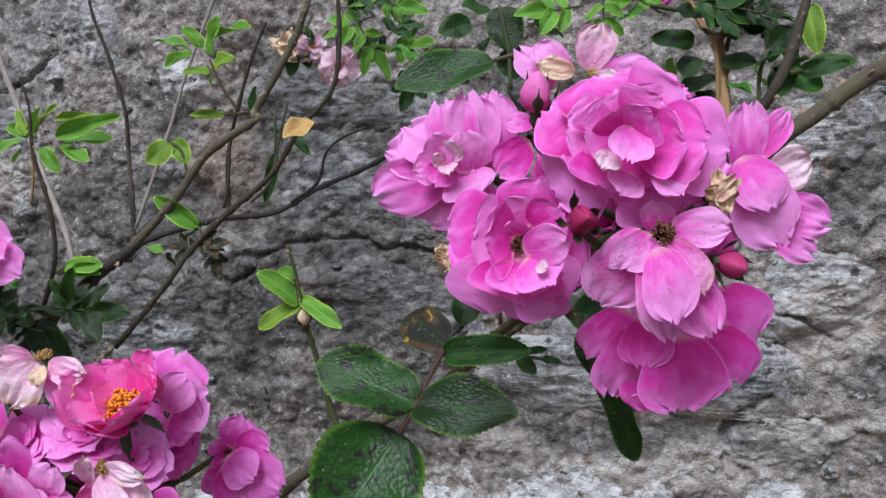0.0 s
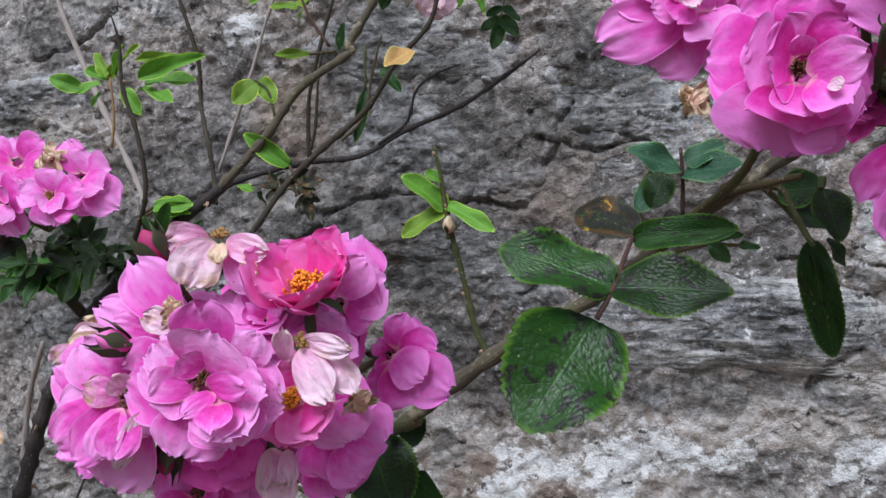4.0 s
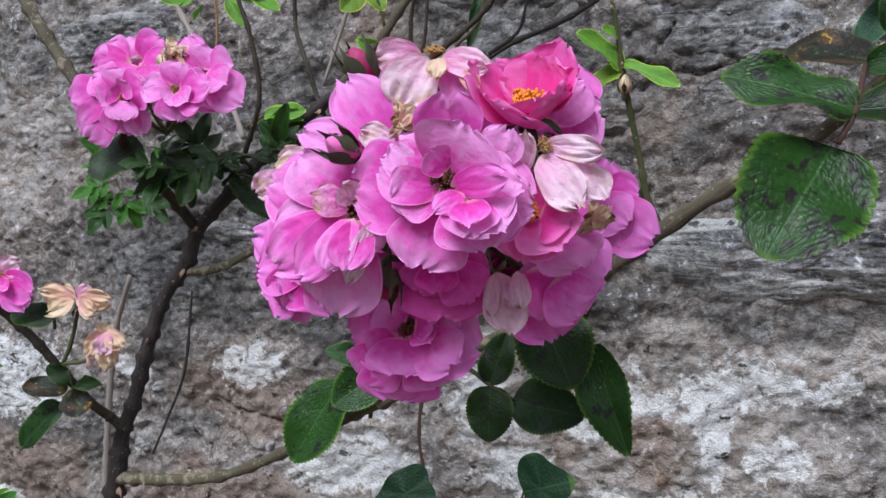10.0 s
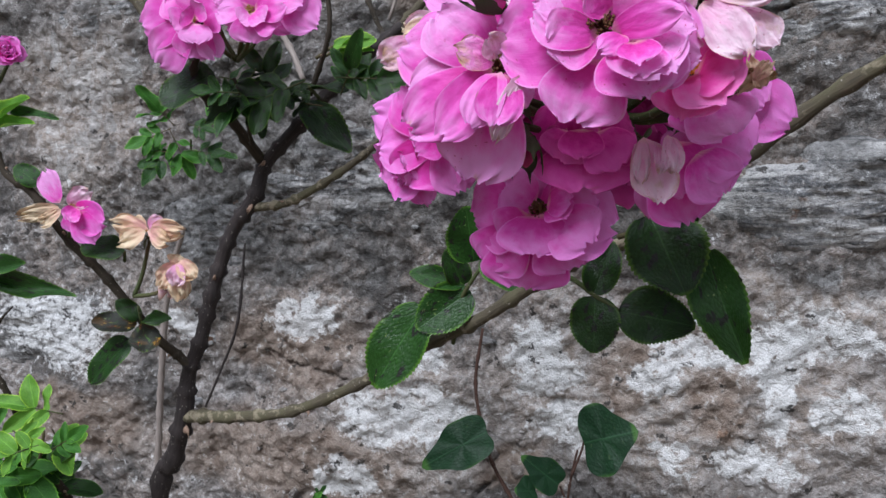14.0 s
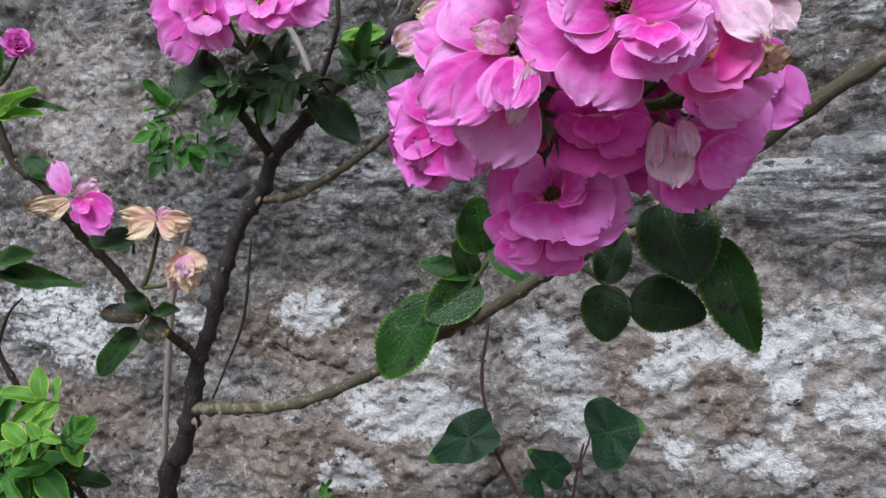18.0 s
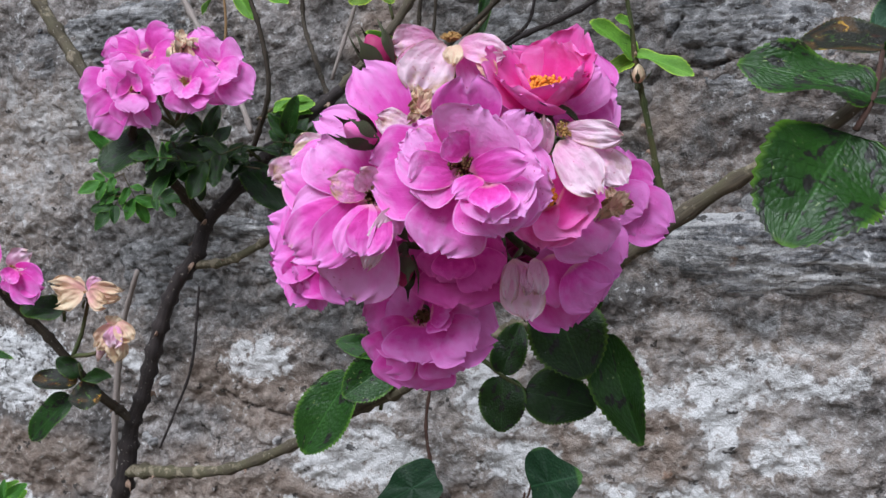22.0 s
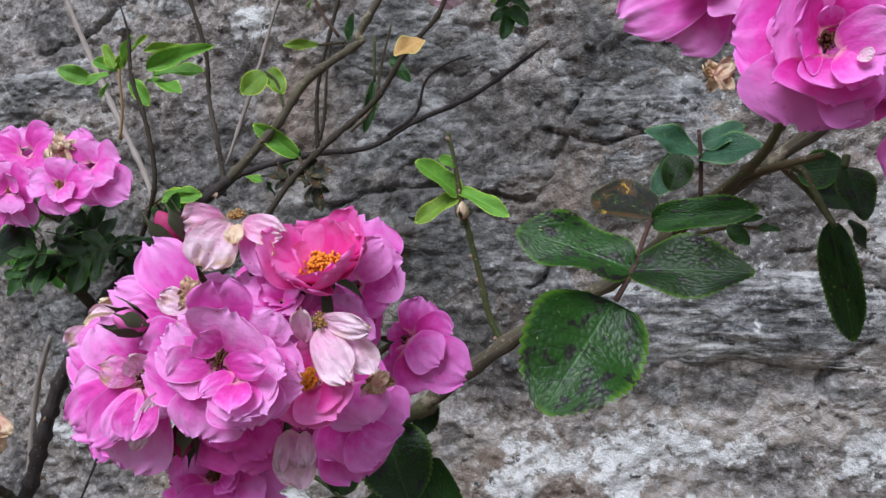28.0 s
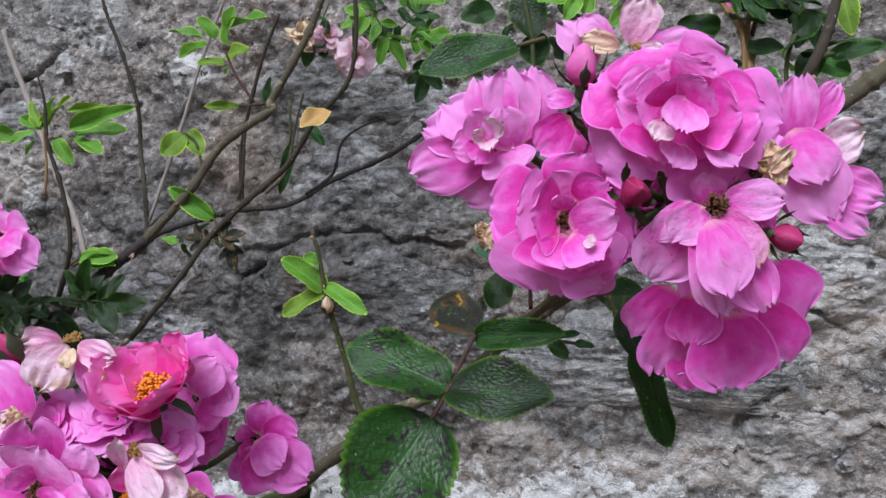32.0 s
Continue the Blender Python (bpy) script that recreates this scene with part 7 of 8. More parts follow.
flower("loose", (-0.2238, 0.6200, 1.3890), (0.4394, -0.8847, -0.1556), 0.0180, "faded", "fading small rose near the wall", hub=(-0.2171, 0.6000, 1.4109), stamens="tan", spin=0, seed=272, squash=1, group="")
flower("withered", (-0.2674, 0.6200, 1.4073), (-0.0202, -0.9460, 0.3234), 0.0137, "dry", "dried small rose near the wall", hub=(-0.2505, 0.6100, 1.3970), stamens="tan", spin=0, seed=273, squash=1, group="")
flower("loose", (-0.2461, 0.6200, 1.4061), (0.4394, -0.8417, 0.3138), 0.0136, "faded", "fading small rose near the wall", hub=(-0.2481, 0.6100, 1.3969), stamens="tan", spin=0, seed=274, squash=1, group="")
flower("ball", (0.0482, 0.5000, 1.3894), (0.3059, -0.7979, 0.5194), 0.0078, "pink", "small pink rose among green leaves", hub=(0.0413, 0.5000, 1.3860), stamens=None, spin=0, seed=275, squash=1, group="")
flower("ball", (0.0191, 0.5000, 1.4019), (0.3059, -0.7979, 0.5194), 0.0079, "pink", "small pink rose among green leaves", hub=(0.0302, 0.5000, 1.4059), stamens=None, spin=0, seed=276, squash=1, group="")
flower("ball", (-0.6537, 0.4700, 1.2331), (0.6054, -0.7161, 0.3473), 0.0121, "pink", "small pink rose at the cane's end", hub=(-0.6753, 0.4650, 1.2015), stamens=None, spin=0, seed=277, squash=1, group="")
# compound leaves in front
leaf("dark green rose leaf with black spots", [(-0.0880, 0.3000, 1.1990), (-0.0820, 0.3040, 1.2100), (-0.0750, 0.3250, 1.2270), (-0.0690, 0.3450, 1.2320)], [((-0.0890, 0.3050, 1.1980), (-0.1120, 0.2760, 1.1650), 0.0440, "spotted", 0), ((-0.0820, 0.3040, 1.2100), (-0.1240, 0.3060, 1.2280), 0.0275, "spotted", 8), ((-0.0830, 0.3040, 1.2100), (-0.0410, 0.2960, 1.2120), 0.0250, "dark", -8), ((-0.0750, 0.3250, 1.2260), (-0.0380, 0.3120, 1.2320), 0.0138, "mid", 12), ((-0.0740, 0.3250, 1.2280), (-0.0990, 0.3500, 1.2400), 0.0204, "sick", -8)], "red", 0.0009)
leaf("small blue-green rose leaf", [(-0.0550, 0.3520, 1.2340), (-0.0550, 0.3500, 1.2480), (-0.0560, 0.3480, 1.2620)], [((-0.0560, 0.3500, 1.2530), (-0.0770, 0.3380, 1.2620), 0.0124, "blue", 0), ((-0.0550, 0.3500, 1.2510), (-0.0340, 0.3350, 1.2550), 0.0145, "blue", 0), ((-0.0540, 0.3500, 1.2560), (-0.0390, 0.3450, 1.2630), 0.0105, "blue", 5), ((-0.0610, 0.3500, 1.2520), (-0.0740, 0.3450, 1.2370), 0.0124, "blue", 0)], "red", 0.0008)
leaf("small curled green leaf", [(-0.0588, 0.3450, 1.2192), (-0.0463, 0.3400, 1.2226), (-0.0348, 0.3350, 1.2229)], [((-0.0456, 0.3380, 1.2237), (-0.0378, 0.3350, 1.2164), 0.0066, "mid", 20), ((-0.0425, 0.3380, 1.2248), (-0.0329, 0.3350, 1.2272), 0.0040, "mid", 0), ((-0.0348, 0.3350, 1.2229), (-0.0268, 0.3330, 1.2224), 0.0039, "mid", 0)], "green", 0.0008)
leaf("dark folded rose leaf on a cane", [(-0.0280, 0.3300, 1.2470), (-0.0220, 0.3260, 1.2450)], [((-0.0220, 0.3260, 1.2440), (-0.0080, 0.3180, 1.2460), 0.0145, "mid", 20), ((-0.0190, 0.3240, 1.2380), (0.0010, 0.3180, 1.2290), 0.0124, "dark", -15)], "green", 0.0011)
leaf("long green rose leaf hanging down", [(-0.0280, 0.3300, 1.2470), (-0.0170, 0.3300, 1.2360), (-0.0080, 0.3350, 1.2240)], [((-0.0090, 0.3350, 1.2250), (0.0030, 0.3450, 1.1750), 0.0150, "mid", 38), ((-0.0030, 0.3350, 1.2250), (0.0060, 0.3400, 1.2140), 0.0064, "dark", 0)], "green", 0.0011)
leaf("dark rose leaf under the flowers", [(-0.0139, 0.2900, 1.2493), (-0.0148, 0.2880, 1.2456)], [((-0.0142, 0.2880, 1.2456), (-0.0096, 0.2800, 1.2297), 0.0123, "dark", 0)], "green", 0.0011)
leaf("dark green rose leaf behind the flowers", [(-0.0600, 0.3300, 1.2487), (-0.0636, 0.3300, 1.2510)], [((-0.0635, 0.3300, 1.2522), (-0.0676, 0.3250, 1.2386), 0.0123, "dark", 0)], "green", 0.0011)
# leaves under the large cluster
leaf("dark green rose leaf with black spots", [(-0.2456, 0.3700, 1.0981), (-0.2361, 0.3700, 1.0942), (-0.2268, 0.3700, 1.0871), (-0.2157, 0.3700, 1.0805)], [((-0.2162, 0.3700, 1.0799), (-0.1820, 0.3650, 1.0768), 0.0272, "dark", 0), ((-0.2268, 0.3700, 1.0871), (-0.2261, 0.3600, 1.0625), 0.0229, "dark", 0), ((-0.2273, 0.3700, 1.0877), (-0.2192, 0.3750, 1.1125), 0.0171, "dark", 0)], "green", 0.0011)
leaf("broad dark green rose leaf", [(-0.2165, 0.3750, 1.1142), (-0.2083, 0.3720, 1.1174), (-0.2024, 0.3700, 1.1230)], [((-0.2024, 0.3700, 1.1251), (-0.1851, 0.3550, 1.0926), 0.0361, "dark", 0), ((-0.1780, 0.3750, 1.1082), (-0.1621, 0.3550, 1.0620), 0.0243, "mid", 38)], "green", 0.0011)
leaf("green rose leaf hanging over the cane", [(-0.3215, 0.4500, 1.0392), (-0.3140, 0.4400, 1.0653), (-0.3029, 0.4350, 1.0828), (-0.2900, 0.4300, 1.0980), (-0.2784, 0.4250, 1.1094)], [((-0.3344, 0.4370, 1.0647), (-0.3639, 0.4200, 1.0187), 0.0344, "mid", 0), ((-0.3070, 0.4400, 1.0738), (-0.3357, 0.4250, 1.0537), 0.0273, "mid", -15), ((-0.3116, 0.4400, 1.0767), (-0.3399, 0.4300, 1.0870), 0.0143, "mid", 0), ((-0.3116, 0.4400, 1.0767), (-0.3184, 0.4350, 1.0989), 0.0169, "dark", 10), ((-0.3027, 0.4350, 1.0919), (-0.3039, 0.4250, 1.1238), 0.0283, "mid", 0), ((-0.2969, 0.4330, 1.0947), (-0.2745, 0.4250, 1.0791), 0.0181, "mid", 0), ((-0.2881, 0.4300, 1.1152), (-0.2764, 0.4250, 1.0996), 0.0099, "mid", 0)], "green", 0.0011)
leaf("dark leaf behind the cluster", [(-0.1848, 0.4000, 1.1293), (-0.1884, 0.4000, 1.1307)], [((-0.1878, 0.4000, 1.1307), (-0.1875, 0.3900, 1.1140), 0.0146, "dark", 0)], "green", 0.0011)
leaf("young tuft of leaves on a shoot", [(-0.1647, 0.3880, 1.2344), (-0.1654, 0.3870, 1.2366)], [((-0.1650, 0.3880, 1.2358), (-0.1826, 0.3780, 1.2543), 0.0130, "young", 10), ((-0.1647, 0.3880, 1.2385), (-0.1390, 0.3750, 1.2272), 0.0094, "young", 0), ((-0.1656, 0.3880, 1.2358), (-0.1861, 0.3800, 1.2246), 0.0102, "lime", 0), ((-0.1663, 0.3860, 1.2508), (-0.1725, 0.3800, 1.2546), 0.0071, "young", 0)], "green", 0.0011)
bud((-0.1634, 0.3860, 1.2283), (0.0514, -0.0890, 0.9947), 0.0093, "small pink bud on a shoot", tone="dry", seed=293, group="")
# leaves round the small cluster
leaf("dark green rose leaf", [(-0.5141, 0.5000, 1.1995), (-0.5026, 0.4950, 1.2074)], [((-0.5023, 0.4950, 1.2112), (-0.5354, 0.4750, 1.1939), 0.0342, "dark", 0)], "green", 0.0011)
leaf("dark rose leaf in shade", [(-0.4735, 0.5550, 1.2019), (-0.4743, 0.5500, 1.2016)], [((-0.4743, 0.5500, 1.2016), (-0.5012, 0.5400, 1.1913), 0.0194, "dark", 0)], "green", 0.0011)
leaf("dark rose leaf beside the stem", [(-0.4644, 0.5500, 1.1949), (-0.4615, 0.5500, 1.1906)], [((-0.4623, 0.5500, 1.1915), (-0.4214, 0.5350, 1.1561), 0.0255, "dark", 0), ((-0.4256, 0.5500, 1.1985), (-0.4693, 0.5450, 1.2039), 0.0116, "dark", 20)], "green", 0.0011)
leaf("fresh green rose leaf on a cane", [(-0.4606, 0.5700, 1.2252), (-0.4461, 0.5700, 1.2333)], [((-0.4461, 0.5700, 1.2333), (-0.4095, 0.5650, 1.2357), 0.0159, "young", 0), ((-0.4418, 0.5700, 1.2289), (-0.4124, 0.5650, 1.2295), 0.0101, "young", 0)], "green", 0.0011)
spray("dark rose leaves behind the small cluster", (-0.4913, 0.5050, 1.2046), (0.0244, 0.0200, 0.0122), 5, 0.0244, ('dark', 'mid'), 299, [(-0.4975, 0.5300, 1.1615), (-0.4925, 0.5150, 1.1879), (-0.4933, 0.5050, 1.2087)], bark="dark", name="leafy_shoot")
spray("dark rose leaves beside the main stem", (-0.4581, 0.5400, 1.1903), (0.0213, 0.0200, 0.0094), 3, 0.0234, ('dark', 'mid'), 300, [(-0.4501, 0.5600, 1.1937), (-0.4592, 0.5500, 1.1899), (-0.4605, 0.5400, 1.1903)], bark="dark", name="leafy_shoot")
spray("small green plant rooted in the wall", (-0.7356, 0.8000, 1.1688), (0.0355, 0.0200, 0.0226), 16, 0.0310, ('fresh', 'mid'), 301, [(-0.7720, 0.8500, 1.1393), (-0.7502, 0.8200, 1.1561), (-0.7356, 0.8000, 1.1688)], bark="green", name="leafy_shoot")
# leaves on the side cane
leaf("yellowing black-spotted rose leaf", [(-0.5926, 0.5100, 1.0210), (-0.5890, 0.5050, 1.0297), (-0.5865, 0.5000, 1.0431)], [((-0.5913, 0.5030, 1.0283), (-0.6226, 0.4900, 1.0318), 0.0182, "sick", 0), ((-0.5722, 0.5050, 1.0184), (-0.5900, 0.4900, 1.0181), 0.0223, "sick", 0), ((-0.5999, 0.5050, 1.0151), (-0.6334, 0.4900, 0.9831), 0.0254, "spotted", 0), ((-0.5882, 0.5030, 1.0328), (-0.6021, 0.4950, 1.0480), 0.0146, "dark", 0), ((-0.5842, 0.5030, 1.0321), (-0.5551, 0.4950, 1.0356), 0.0111, "dark", 0)], "green", 0.0011)
leaf("dark leaf behind a withered rose", [(-0.5828, 0.4850, 1.0799), (-0.5780, 0.4800, 1.0880)], [((-0.5779, 0.4800, 1.0889), (-0.6132, 0.4750, 1.0922), 0.0206, "dark", 0)], "green", 0.0011)
leaf("green leaf reaching into view", [(-0.7092, 0.4500, 1.0623), (-0.6865, 0.4500, 1.0703)], [((-0.6918, 0.4500, 1.0702), (-0.6240, 0.4300, 1.0886), 0.0177, "mid", 0), ((-0.6813, 0.4500, 1.0691), (-0.5866, 0.4300, 1.0682), 0.0135, "mid", 0)], "green", 0.0011)
leaf("fresh green rose leaf on a cane", [(-0.6741, 0.4650, 1.1732), (-0.6729, 0.4650, 1.1813)], [((-0.6728, 0.4650, 1.1821), (-0.6266, 0.4550, 1.1999), 0.0136, "young", 0), ((-0.6730, 0.4650, 1.1805), (-0.6240, 0.4550, 1.1821), 0.0105, "young", 0), ((-0.6506, 0.4620, 1.1902), (-0.6059, 0.4550, 1.1866), 0.0079, "mid", 0), ((-0.6746, 0.4650, 1.1805), (-0.6946, 0.4550, 1.1940), 0.0123, "mid", 0), ((-0.6750, 0.4650, 1.1479), (-0.6905, 0.4600, 1.1513), 0.0075, "young", 0)], "green", 0.0011)
leaf("dark green leaf by the cane", [(-0.6400, 0.4700, 1.1354), (-0.6382, 0.4700, 1.1415)], [((-0.6386, 0.4700, 1.1386), (-0.6556, 0.4650, 1.1523), 0.0164, "mid", 0), ((-0.6741, 0.4650, 1.2094), (-0.6615, 0.4600, 1.2435), 0.0137, "mid", 30)], "green", 0.0011)
spray("bright green leaves of a low shoot", (-0.6855, 0.4600, 0.9192), (0.0306, 0.0300, 0.0306), 26, 0.0371, ('fresh', 'fresh', 'mid'), 308, [(-0.7251, 0.4700, 0.8292), (-0.7045, 0.4650, 0.8778), (-0.6861, 0.4600, 0.9145)], bark="green", name="leafy_shoot")
spray("bright green leaves of a low shoot", (-0.6486, 0.4600, 0.9539), (0.0255, 0.0300, 0.0149), 12, 0.0298, ('fresh', 'young'), 309, [(-0.6691, 0.4650, 0.9142), (-0.6535, 0.4600, 0.9357), (-0.6486, 0.4600, 0.9539)], bark="green", name="leafy_shoot")
spray("bright green leaves of a low shoot", (-0.6904, 0.4500, 0.8908), (0.0261, 0.0300, 0.0087), 12, 0.0369, ('fresh', 'mid'), 310, [(-0.7160, 0.4600, 0.8211), (-0.7034, 0.4550, 0.8542), (-0.6917, 0.4500, 0.8814)], bark="green", name="leafy_shoot")
spray("tiny green weed in the wall", (-0.6162, 0.8300, 0.7249), (0.0123, 0.0100, 0.0096), 7, 0.0205, ('fresh', 'mid'), 311, [(-0.6329, 0.8600, 0.6831), (-0.6219, 0.8400, 0.7087), (-0.6162, 0.8300, 0.7249)], bark="green", name="leafy_shoot")
# ivy on the wall
leaf("dark green ivy leaf with pale veins", [(-0.4010, 0.8100, 0.8210), (-0.3960, 0.8100, 0.8400)], [((-0.3910, 0.8000, 0.8500), (-0.4620, 0.7850, 0.8110), 0.0546, "ivy", 0)], "red", 0.0011, name="ivy_leaf")
leaf("dark green three-pointed ivy leaf", [(-0.3070, 0.8100, 0.8010), (-0.2960, 0.8100, 0.8300), (-0.2930, 0.8100, 0.8420)], [((-0.2940, 0.8000, 0.8430), (-0.2420, 0.7850, 0.8650), 0.0768, "ivy", 12)], "red", 0.0011, name="ivy_leaf")
leaf("dark green ivy leaf on the wall", [(-0.3140, 0.8100, 0.7780), (-0.3190, 0.8100, 0.7900)], [((-0.3170, 0.8000, 0.7940), (-0.3500, 0.7850, 0.8280), 0.0372, "ivy", 0), ((-0.3420, 0.8000, 0.7860), (-0.3600, 0.7850, 0.7920), 0.0361, "ivy", 10)], "red", 0.0011, name="ivy_leaf")
# fresh shoots near the wall
leaf("bright green young leaves on a shoot", [(-0.5160, 0.6200, 1.2830), (-0.5120, 0.6200, 1.3090), (-0.5130, 0.6200, 1.3430)], [((-0.5420, 0.6200, 1.3350), (-0.5650, 0.6080, 1.3450), 0.0151, "young", -25), ((-0.5250, 0.6240, 1.3390), (-0.5460, 0.6170, 1.3310), 0.0118, "young", 10), ((-0.5280, 0.6280, 1.3320), (-0.5380, 0.6260, 1.3190), 0.0108, "young", 25), ((-0.5170, 0.6200, 1.3430), (-0.5380, 0.6350, 1.3700), 0.0099, "lime", -10), ((-0.5120, 0.6240, 1.3460), (-0.4910, 0.6080, 1.3680), 0.0111, "young", -25), ((-0.5190, 0.6280, 1.3430), (-0.4860, 0.6170, 1.3700), 0.0090, "lime", 10), ((-0.4860, 0.6200, 1.3410), (-0.4260, 0.6260, 1.3580), 0.0150, "young", 25), ((-0.4830, 0.6240, 1.3370), (-0.4410, 0.6350, 1.3410), 0.0160, "young", -10), ((-0.4900, 0.6280, 1.3330), (-0.4480, 0.6080, 1.3210), 0.0161, "young", -25), ((-0.5000, 0.6200, 1.3330), (-0.4850, 0.6170, 1.3110), 0.0136, "young", 10), ((-0.4900, 0.6240, 1.3570), (-0.4550, 0.6260, 1.3610), 0.0072, "lime", 25), ((-0.5190, 0.6280, 1.3420), (-0.5490, 0.6350, 1.3540), 0.0110, "young", -10)], "tan", 0.0011, "leaves", "leafy_shoot")
leaf("bright green young leaves on a shoot", [(-0.3120, 0.6200, 1.3570), (-0.3270, 0.6200, 1.3790), (-0.3360, 0.6200, 1.4000)], [((-0.3340, 0.6200, 1.4040), (-0.3230, 0.6080, 1.4320), 0.0180, "young", -25), ((-0.3450, 0.6240, 1.4110), (-0.3570, 0.6170, 1.4280), 0.0130, "young", 10), ((-0.3600, 0.6280, 1.4120), (-0.3900, 0.6260, 1.4220), 0.0099, "young", 25), ((-0.3510, 0.6200, 1.4050), (-0.3880, 0.6350, 1.3990), 0.0121, "young", -10), ((-0.3350, 0.6240, 1.4170), (-0.2950, 0.6080, 1.4260), 0.0144, "young", -25), ((-0.3410, 0.6280, 1.3910), (-0.3600, 0.6170, 1.3920), 0.0117, "lime", 10), ((-0.3320, 0.6200, 1.3890), (-0.3400, 0.6260, 1.3820), 0.0099, "young", 25)], "red", 0.0011, "leaves", "leafy_shoot")
leaf("yellow-green leaves by the cane", [(-0.3660, 0.6300, 1.3030), (-0.3720, 0.6300, 1.3260), (-0.3820, 0.6300, 1.3350)], [((-0.3820, 0.6300, 1.3330), (-0.3980, 0.6180, 1.3170), 0.0190, "lime", -25), ((-0.3810, 0.6340, 1.3360), (-0.3650, 0.6270, 1.3170), 0.0163, "lime", 10), ((-0.3910, 0.6380, 1.3320), (-0.4090, 0.6360, 1.3320), 0.0131, "young", 25)], "green", 0.0011, "leaves", "leafy_shoot")
leaf("small yellow-green leaf near the wall", [(-0.3220, 0.6600, 1.3590), (-0.3460, 0.6600, 1.3580)], [((-0.3450, 0.6600, 1.3580), (-0.3730, 0.6480, 1.3590), 0.0081, "lime", -25)], "green", 0.0011, "leaves", "leafy_shoot")
leaf("green folded leaves low on the cane", [(-0.3360, 0.6000, 1.2520), (-0.3420, 0.6000, 1.2630)], [((-0.3420, 0.6000, 1.2630), (-0.3740, 0.5880, 1.2890), 0.0153, "young", -25), ((-0.3430, 0.6040, 1.2610), (-0.3600, 0.5970, 1.2800), 0.0127, "mid", 10), ((-0.3500, 0.6080, 1.2580), (-0.3660, 0.6060, 1.2500), 0.0081, "mid", 25)], "green", 0.0011, "leaves", "leafy_shoot")
leaf("green leaves at the foot of the canes", [(-0.4610, 0.5800, 1.2260), (-0.4520, 0.5800, 1.2300)], [((-0.4520, 0.5800, 1.2300), (-0.4140, 0.5680, 1.2380), 0.0127, "young", -25), ((-0.4550, 0.5840, 1.2290), (-0.4330, 0.5770, 1.2250), 0.0081, "mid", 10), ((-0.3680, 0.5880, 1.2440), (-0.3810, 0.5860, 1.2490), 0.0091, "young", 25), ((-0.3610, 0.5800, 1.2430), (-0.3600, 0.5950, 1.2320), 0.0063, "mid", -10)], "green", 0.0011, "leaves", "leafy_shoot")
leaf("green leaves hanging from a thin cane", [(-0.2890, 0.6400, 1.3590), (-0.2900, 0.6400, 1.3230)], [((-0.2900, 0.6400, 1.3230), (-0.2950, 0.6280, 1.2820), 0.0108, "mid", -25), ((-0.2770, 0.6440, 1.3410), (-0.2590, 0.6370, 1.3210), 0.0099, "mid", 10), ((-0.3090, 0.6480, 1.3800), (-0.3150, 0.6460, 1.3580), 0.0099, "mid", 25), ((-0.3250, 0.6400, 1.4010), (-0.3570, 0.6550, 1.4040), 0.0153, "lime", -10)], "green", 0.0011, "leaves", "leafy_shoot")
spray("yellowing small leaves on a cane", (-0.3435, 0.6000, 1.2492), (0.0093, 0.0100, 0.0056), 5, 0.0167, ('sick', 'lime'), 322, [(-0.3430, 0.5900, 1.2464), (-0.3435, 0.6000, 1.2492)], bark="green", name="leafy_shoot")
spray("dark leaves at the foot of the canes", (-0.4548, 0.5300, 1.2059), (0.0305, 0.0200, 0.0131), 10, 0.0349, ('dark', 'mid'), 324, [(-0.4545, 0.5600, 1.1941), (-0.4533, 0.5400, 1.2021)], bark="green", name="leafy_shoot")
leaf("withered tan leaf on a cane", [(-0.2376, 0.5850, 1.3399), (-0.2363, 0.5900, 1.3444)], [((-0.2343, 0.5850, 1.3445), (-0.2490, 0.5650, 1.3329), 0.0161, "tan", 0)], "green", 0.0011)
spray("green leaves on thin canes", (-0.2295, 0.6400, 1.4363), (0.0415, 0.0300, 0.0115), 16, 0.0286, ('young', 'mid', 'young'), 327, [(-0.2194, 0.6100, 1.4084), (-0.2262, 0.6300, 1.4253)], bark="green", name="leafy_shoot")
spray("small green leaves on a grey cane", (-0.1995, 0.7000, 1.4141), (0.0199, 0.0200, 0.0070), 7, 0.0259, ('mid', 'young'), 329, [(-0.1690, 0.7000, 1.4003), (-0.1892, 0.7000, 1.4111)], bark="green", name="leafy_shoot")
# leafy canes behind the high cluster
leaf("dark green leaves in the shade behind the roses", [(-0.0670, 0.4800, 1.3500), (-0.0680, 0.4800, 1.3730), (-0.0730, 0.4800, 1.3990)], [((-0.0900, 0.4800, 1.3900), (-0.1070, 0.4680, 1.3840), 0.0147, "mid", -25), ((-0.0740, 0.4860, 1.3990), (-0.0660, 0.4770, 1.3730), 0.0224, "dark", 10), ((-0.0700, 0.4920, 1.3760), (-0.0640, 0.4860, 1.3580), 0.0189, "mid", 25), ((-0.0530, 0.4800, 1.3880), (-0.0360, 0.4950, 1.3830), 0.0154, "mid", -10), ((-0.1410, 0.4860, 1.3790), (-0.1200, 0.4680, 1.3710), 0.0105, "fresh", -25), ((-0.0800, 0.4920, 1.3990), (-0.0940, 0.4770, 1.4010), 0.0152, "mid", 10), ((-0.0750, 0.4800, 1.3830), (-0.0880, 0.4860, 1.3730), 0.0120, "dark", 25), ((-0.0590, 0.4860, 1.3720), (-0.0500, 0.4950, 1.3610), 0.0132, "dark", -10)], "green", 0.0011, "leaves", "leafy_shoot")
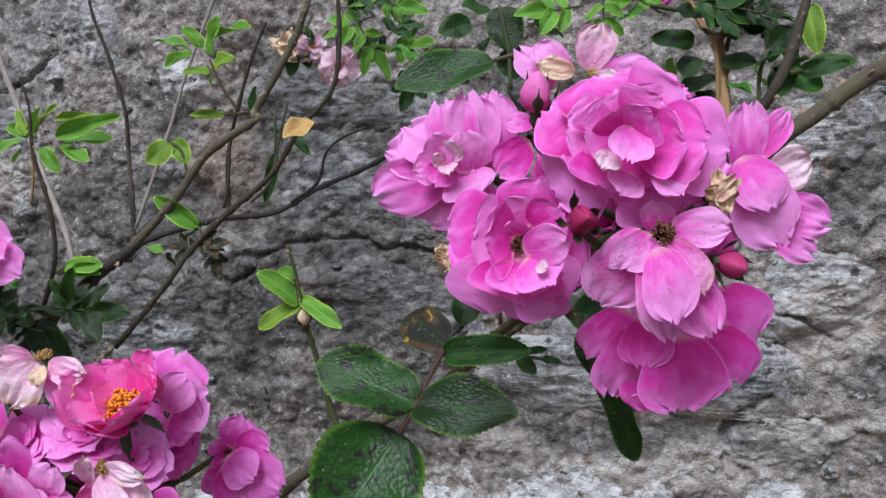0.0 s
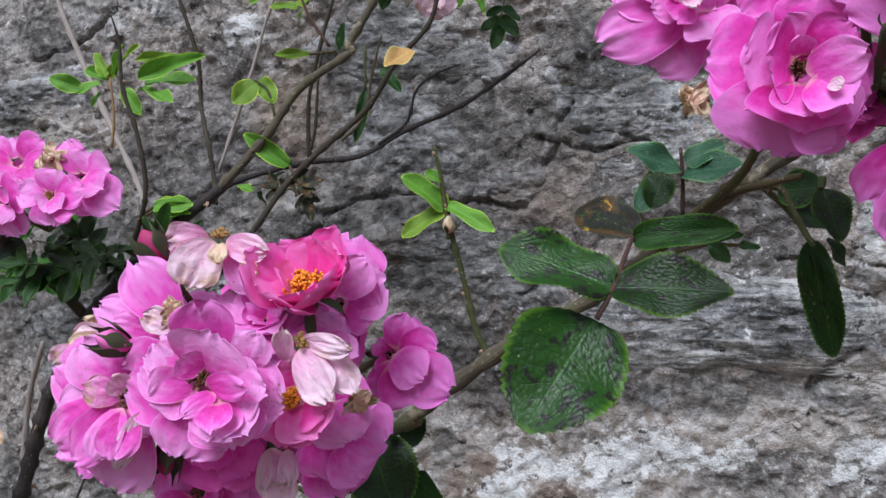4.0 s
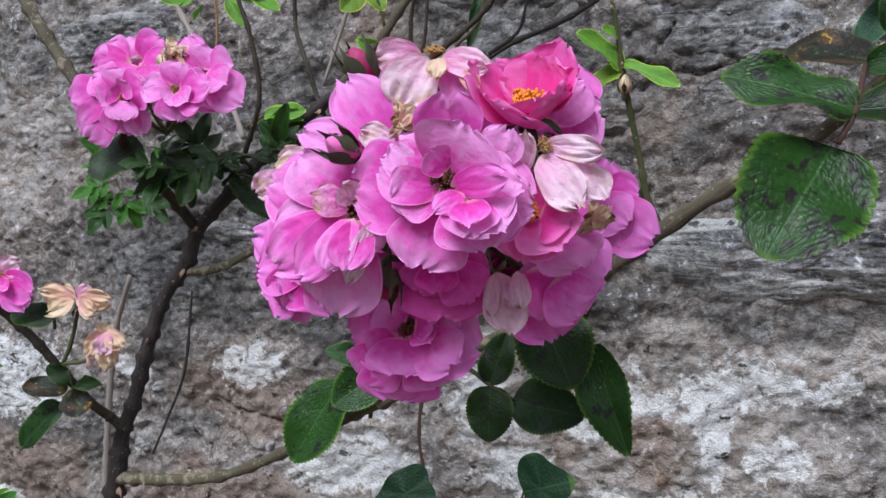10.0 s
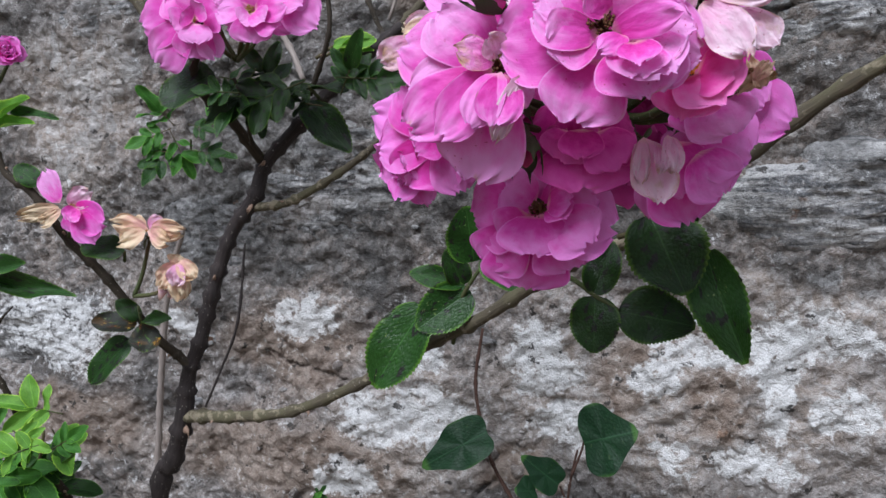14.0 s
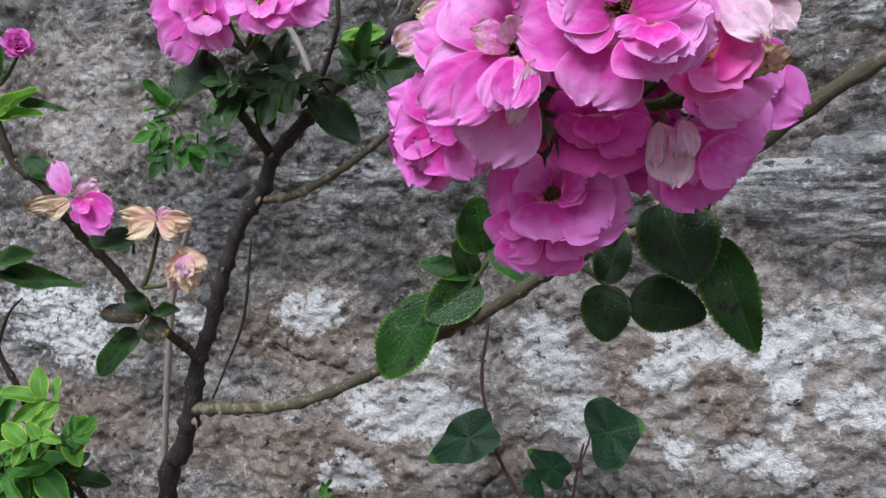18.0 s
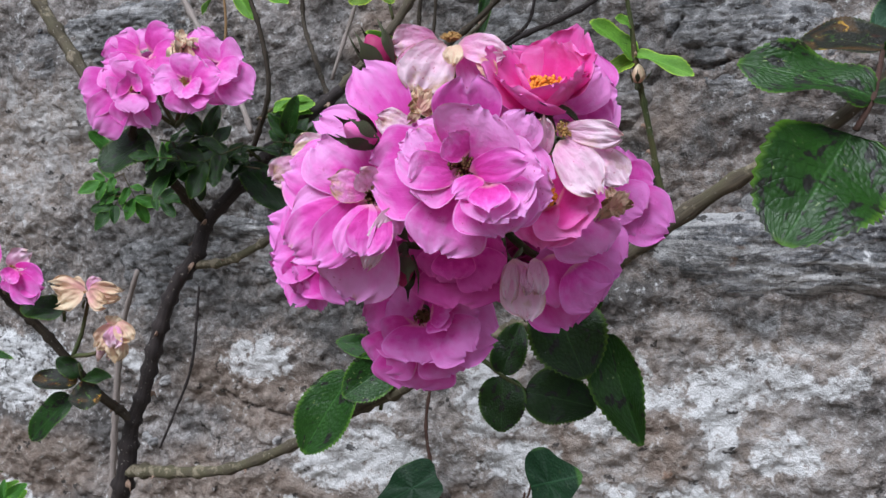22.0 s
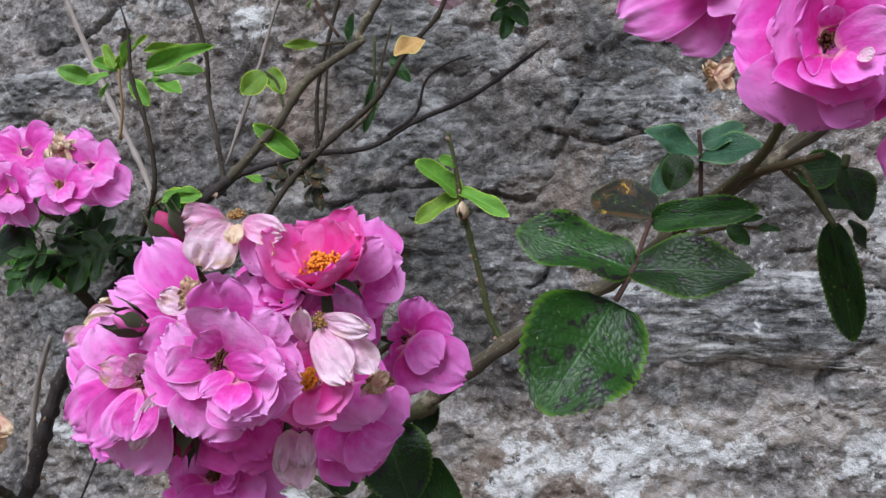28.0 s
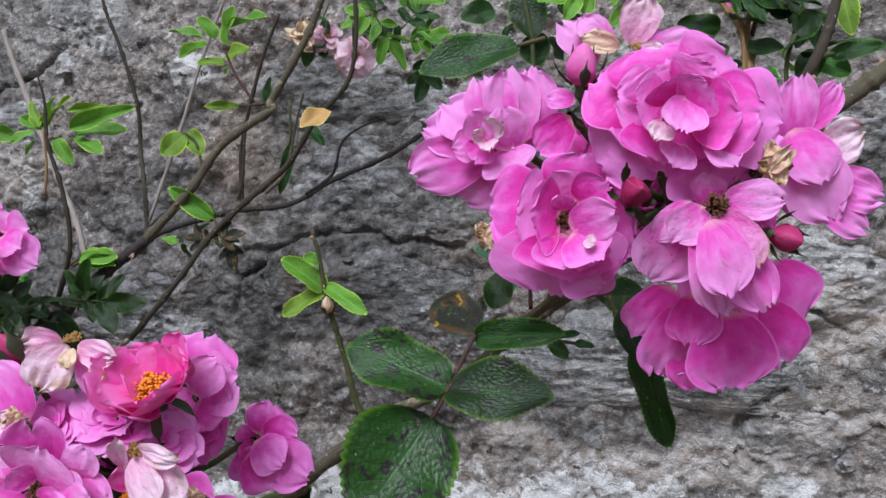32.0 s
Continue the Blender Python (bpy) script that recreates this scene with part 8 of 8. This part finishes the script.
leaf("green leaves behind the roses", [(0.0490, 0.4750, 1.3320), (0.0480, 0.4750, 1.3600), (0.0440, 0.4750, 1.3810)], [((0.0360, 0.4750, 1.3710), (0.0130, 0.4630, 1.3730), 0.0120, "dark", -25), ((0.0360, 0.4810, 1.3640), (0.0310, 0.4720, 1.3530), 0.0144, "dark", 10), ((0.0500, 0.4870, 1.3520), (0.0290, 0.4810, 1.3480), 0.0175, "dark", 25), ((0.0510, 0.4750, 1.3570), (0.0720, 0.4900, 1.3620), 0.0162, "mid", -10), ((0.0540, 0.4810, 1.3480), (0.0650, 0.4630, 1.3430), 0.0102, "fresh", -25), ((0.0640, 0.4870, 1.3940), (0.0350, 0.4720, 1.3870), 0.0168, "mid", 10), ((0.0090, 0.4750, 1.3900), (-0.0070, 0.4810, 1.3870), 0.0102, "fresh", 25), ((0.0210, 0.4810, 1.3630), (0.0260, 0.4900, 1.3510), 0.0132, "young", -10), ((0.0430, 0.4870, 1.3770), (0.0580, 0.4630, 1.3720), 0.0132, "dark", -25), ((0.0390, 0.4750, 1.3850), (0.0260, 0.4720, 1.3900), 0.0120, "dark", 10), ((0.0480, 0.4810, 1.3440), (0.0360, 0.4810, 1.3360), 0.0154, "dark", 25)], "tan", 0.0011, "leaves", "leafy_shoot")
leaf("green leaves behind the roses", [(0.0700, 0.4680, 1.3250), (0.0690, 0.4680, 1.3490), (0.0730, 0.4680, 1.3640)], [((0.0680, 0.4680, 1.3570), (0.0790, 0.4560, 1.3630), 0.0192, "mid", -25), ((0.0940, 0.4740, 1.3540), (0.1160, 0.4650, 1.3570), 0.0120, "mid", 10), ((0.0870, 0.4800, 1.3520), (0.1020, 0.4740, 1.3430), 0.0132, "fresh", 25), ((0.0660, 0.4680, 1.3540), (0.0740, 0.4830, 1.3470), 0.0102, "young", -10), ((0.0800, 0.4740, 1.3520), (0.0910, 0.4560, 1.3580), 0.0150, "dark", -25), ((0.0860, 0.4800, 1.3570), (0.0760, 0.4650, 1.3390), 0.0144, "mid", 10), ((0.0730, 0.4680, 1.3640), (0.0860, 0.4740, 1.3760), 0.0144, "dark", 25), ((0.0710, 0.4740, 1.3740), (0.0610, 0.4830, 1.3850), 0.0138, "dark", -10)], "green", 0.0011, "leaves", "leafy_shoot")
leaf("large green rose leaf", [(-0.0563, 0.4400, 1.3650), (-0.0702, 0.4350, 1.3611)], [((-0.0702, 0.4350, 1.3605), (-0.1193, 0.4150, 1.3511), 0.0263, "mid", 0)], "green", 0.0011)
spray("green leaves over the roses", (0.0030, 0.4900, 1.3977), (0.0293, 0.0300, 0.0052), 9, 0.0261, ('mid', 'young'), 336, [(0.0319, 0.5000, 1.3930), (0.0125, 0.4900, 1.3955)], bark="green", name="leafy_shoot")
spray("green leaves over the roses", (0.0599, 0.5000, 1.3880), (0.0195, 0.0300, 0.0130), 10, 0.0227, ('mid', 'dark'), 337, [(0.0544, 0.4900, 1.3677), (0.0579, 0.4950, 1.3809)], bark="green", name="leafy_shoot")
leaf("light green leaf by the twig", [(0.0781, 0.4000, 1.3735), (0.0797, 0.4000, 1.3729)], [((0.0792, 0.4000, 1.3734), (0.0818, 0.3900, 1.3506), 0.0106, "lime", 25)], "green", 0.0011)
leaf("green leaf by the twig", [(0.0762, 0.4200, 1.3459), (0.0813, 0.4200, 1.3470)], [((0.0793, 0.4200, 1.3463), (0.1030, 0.4200, 1.3504), 0.0086, "mid", 30)], "green", 0.0011)
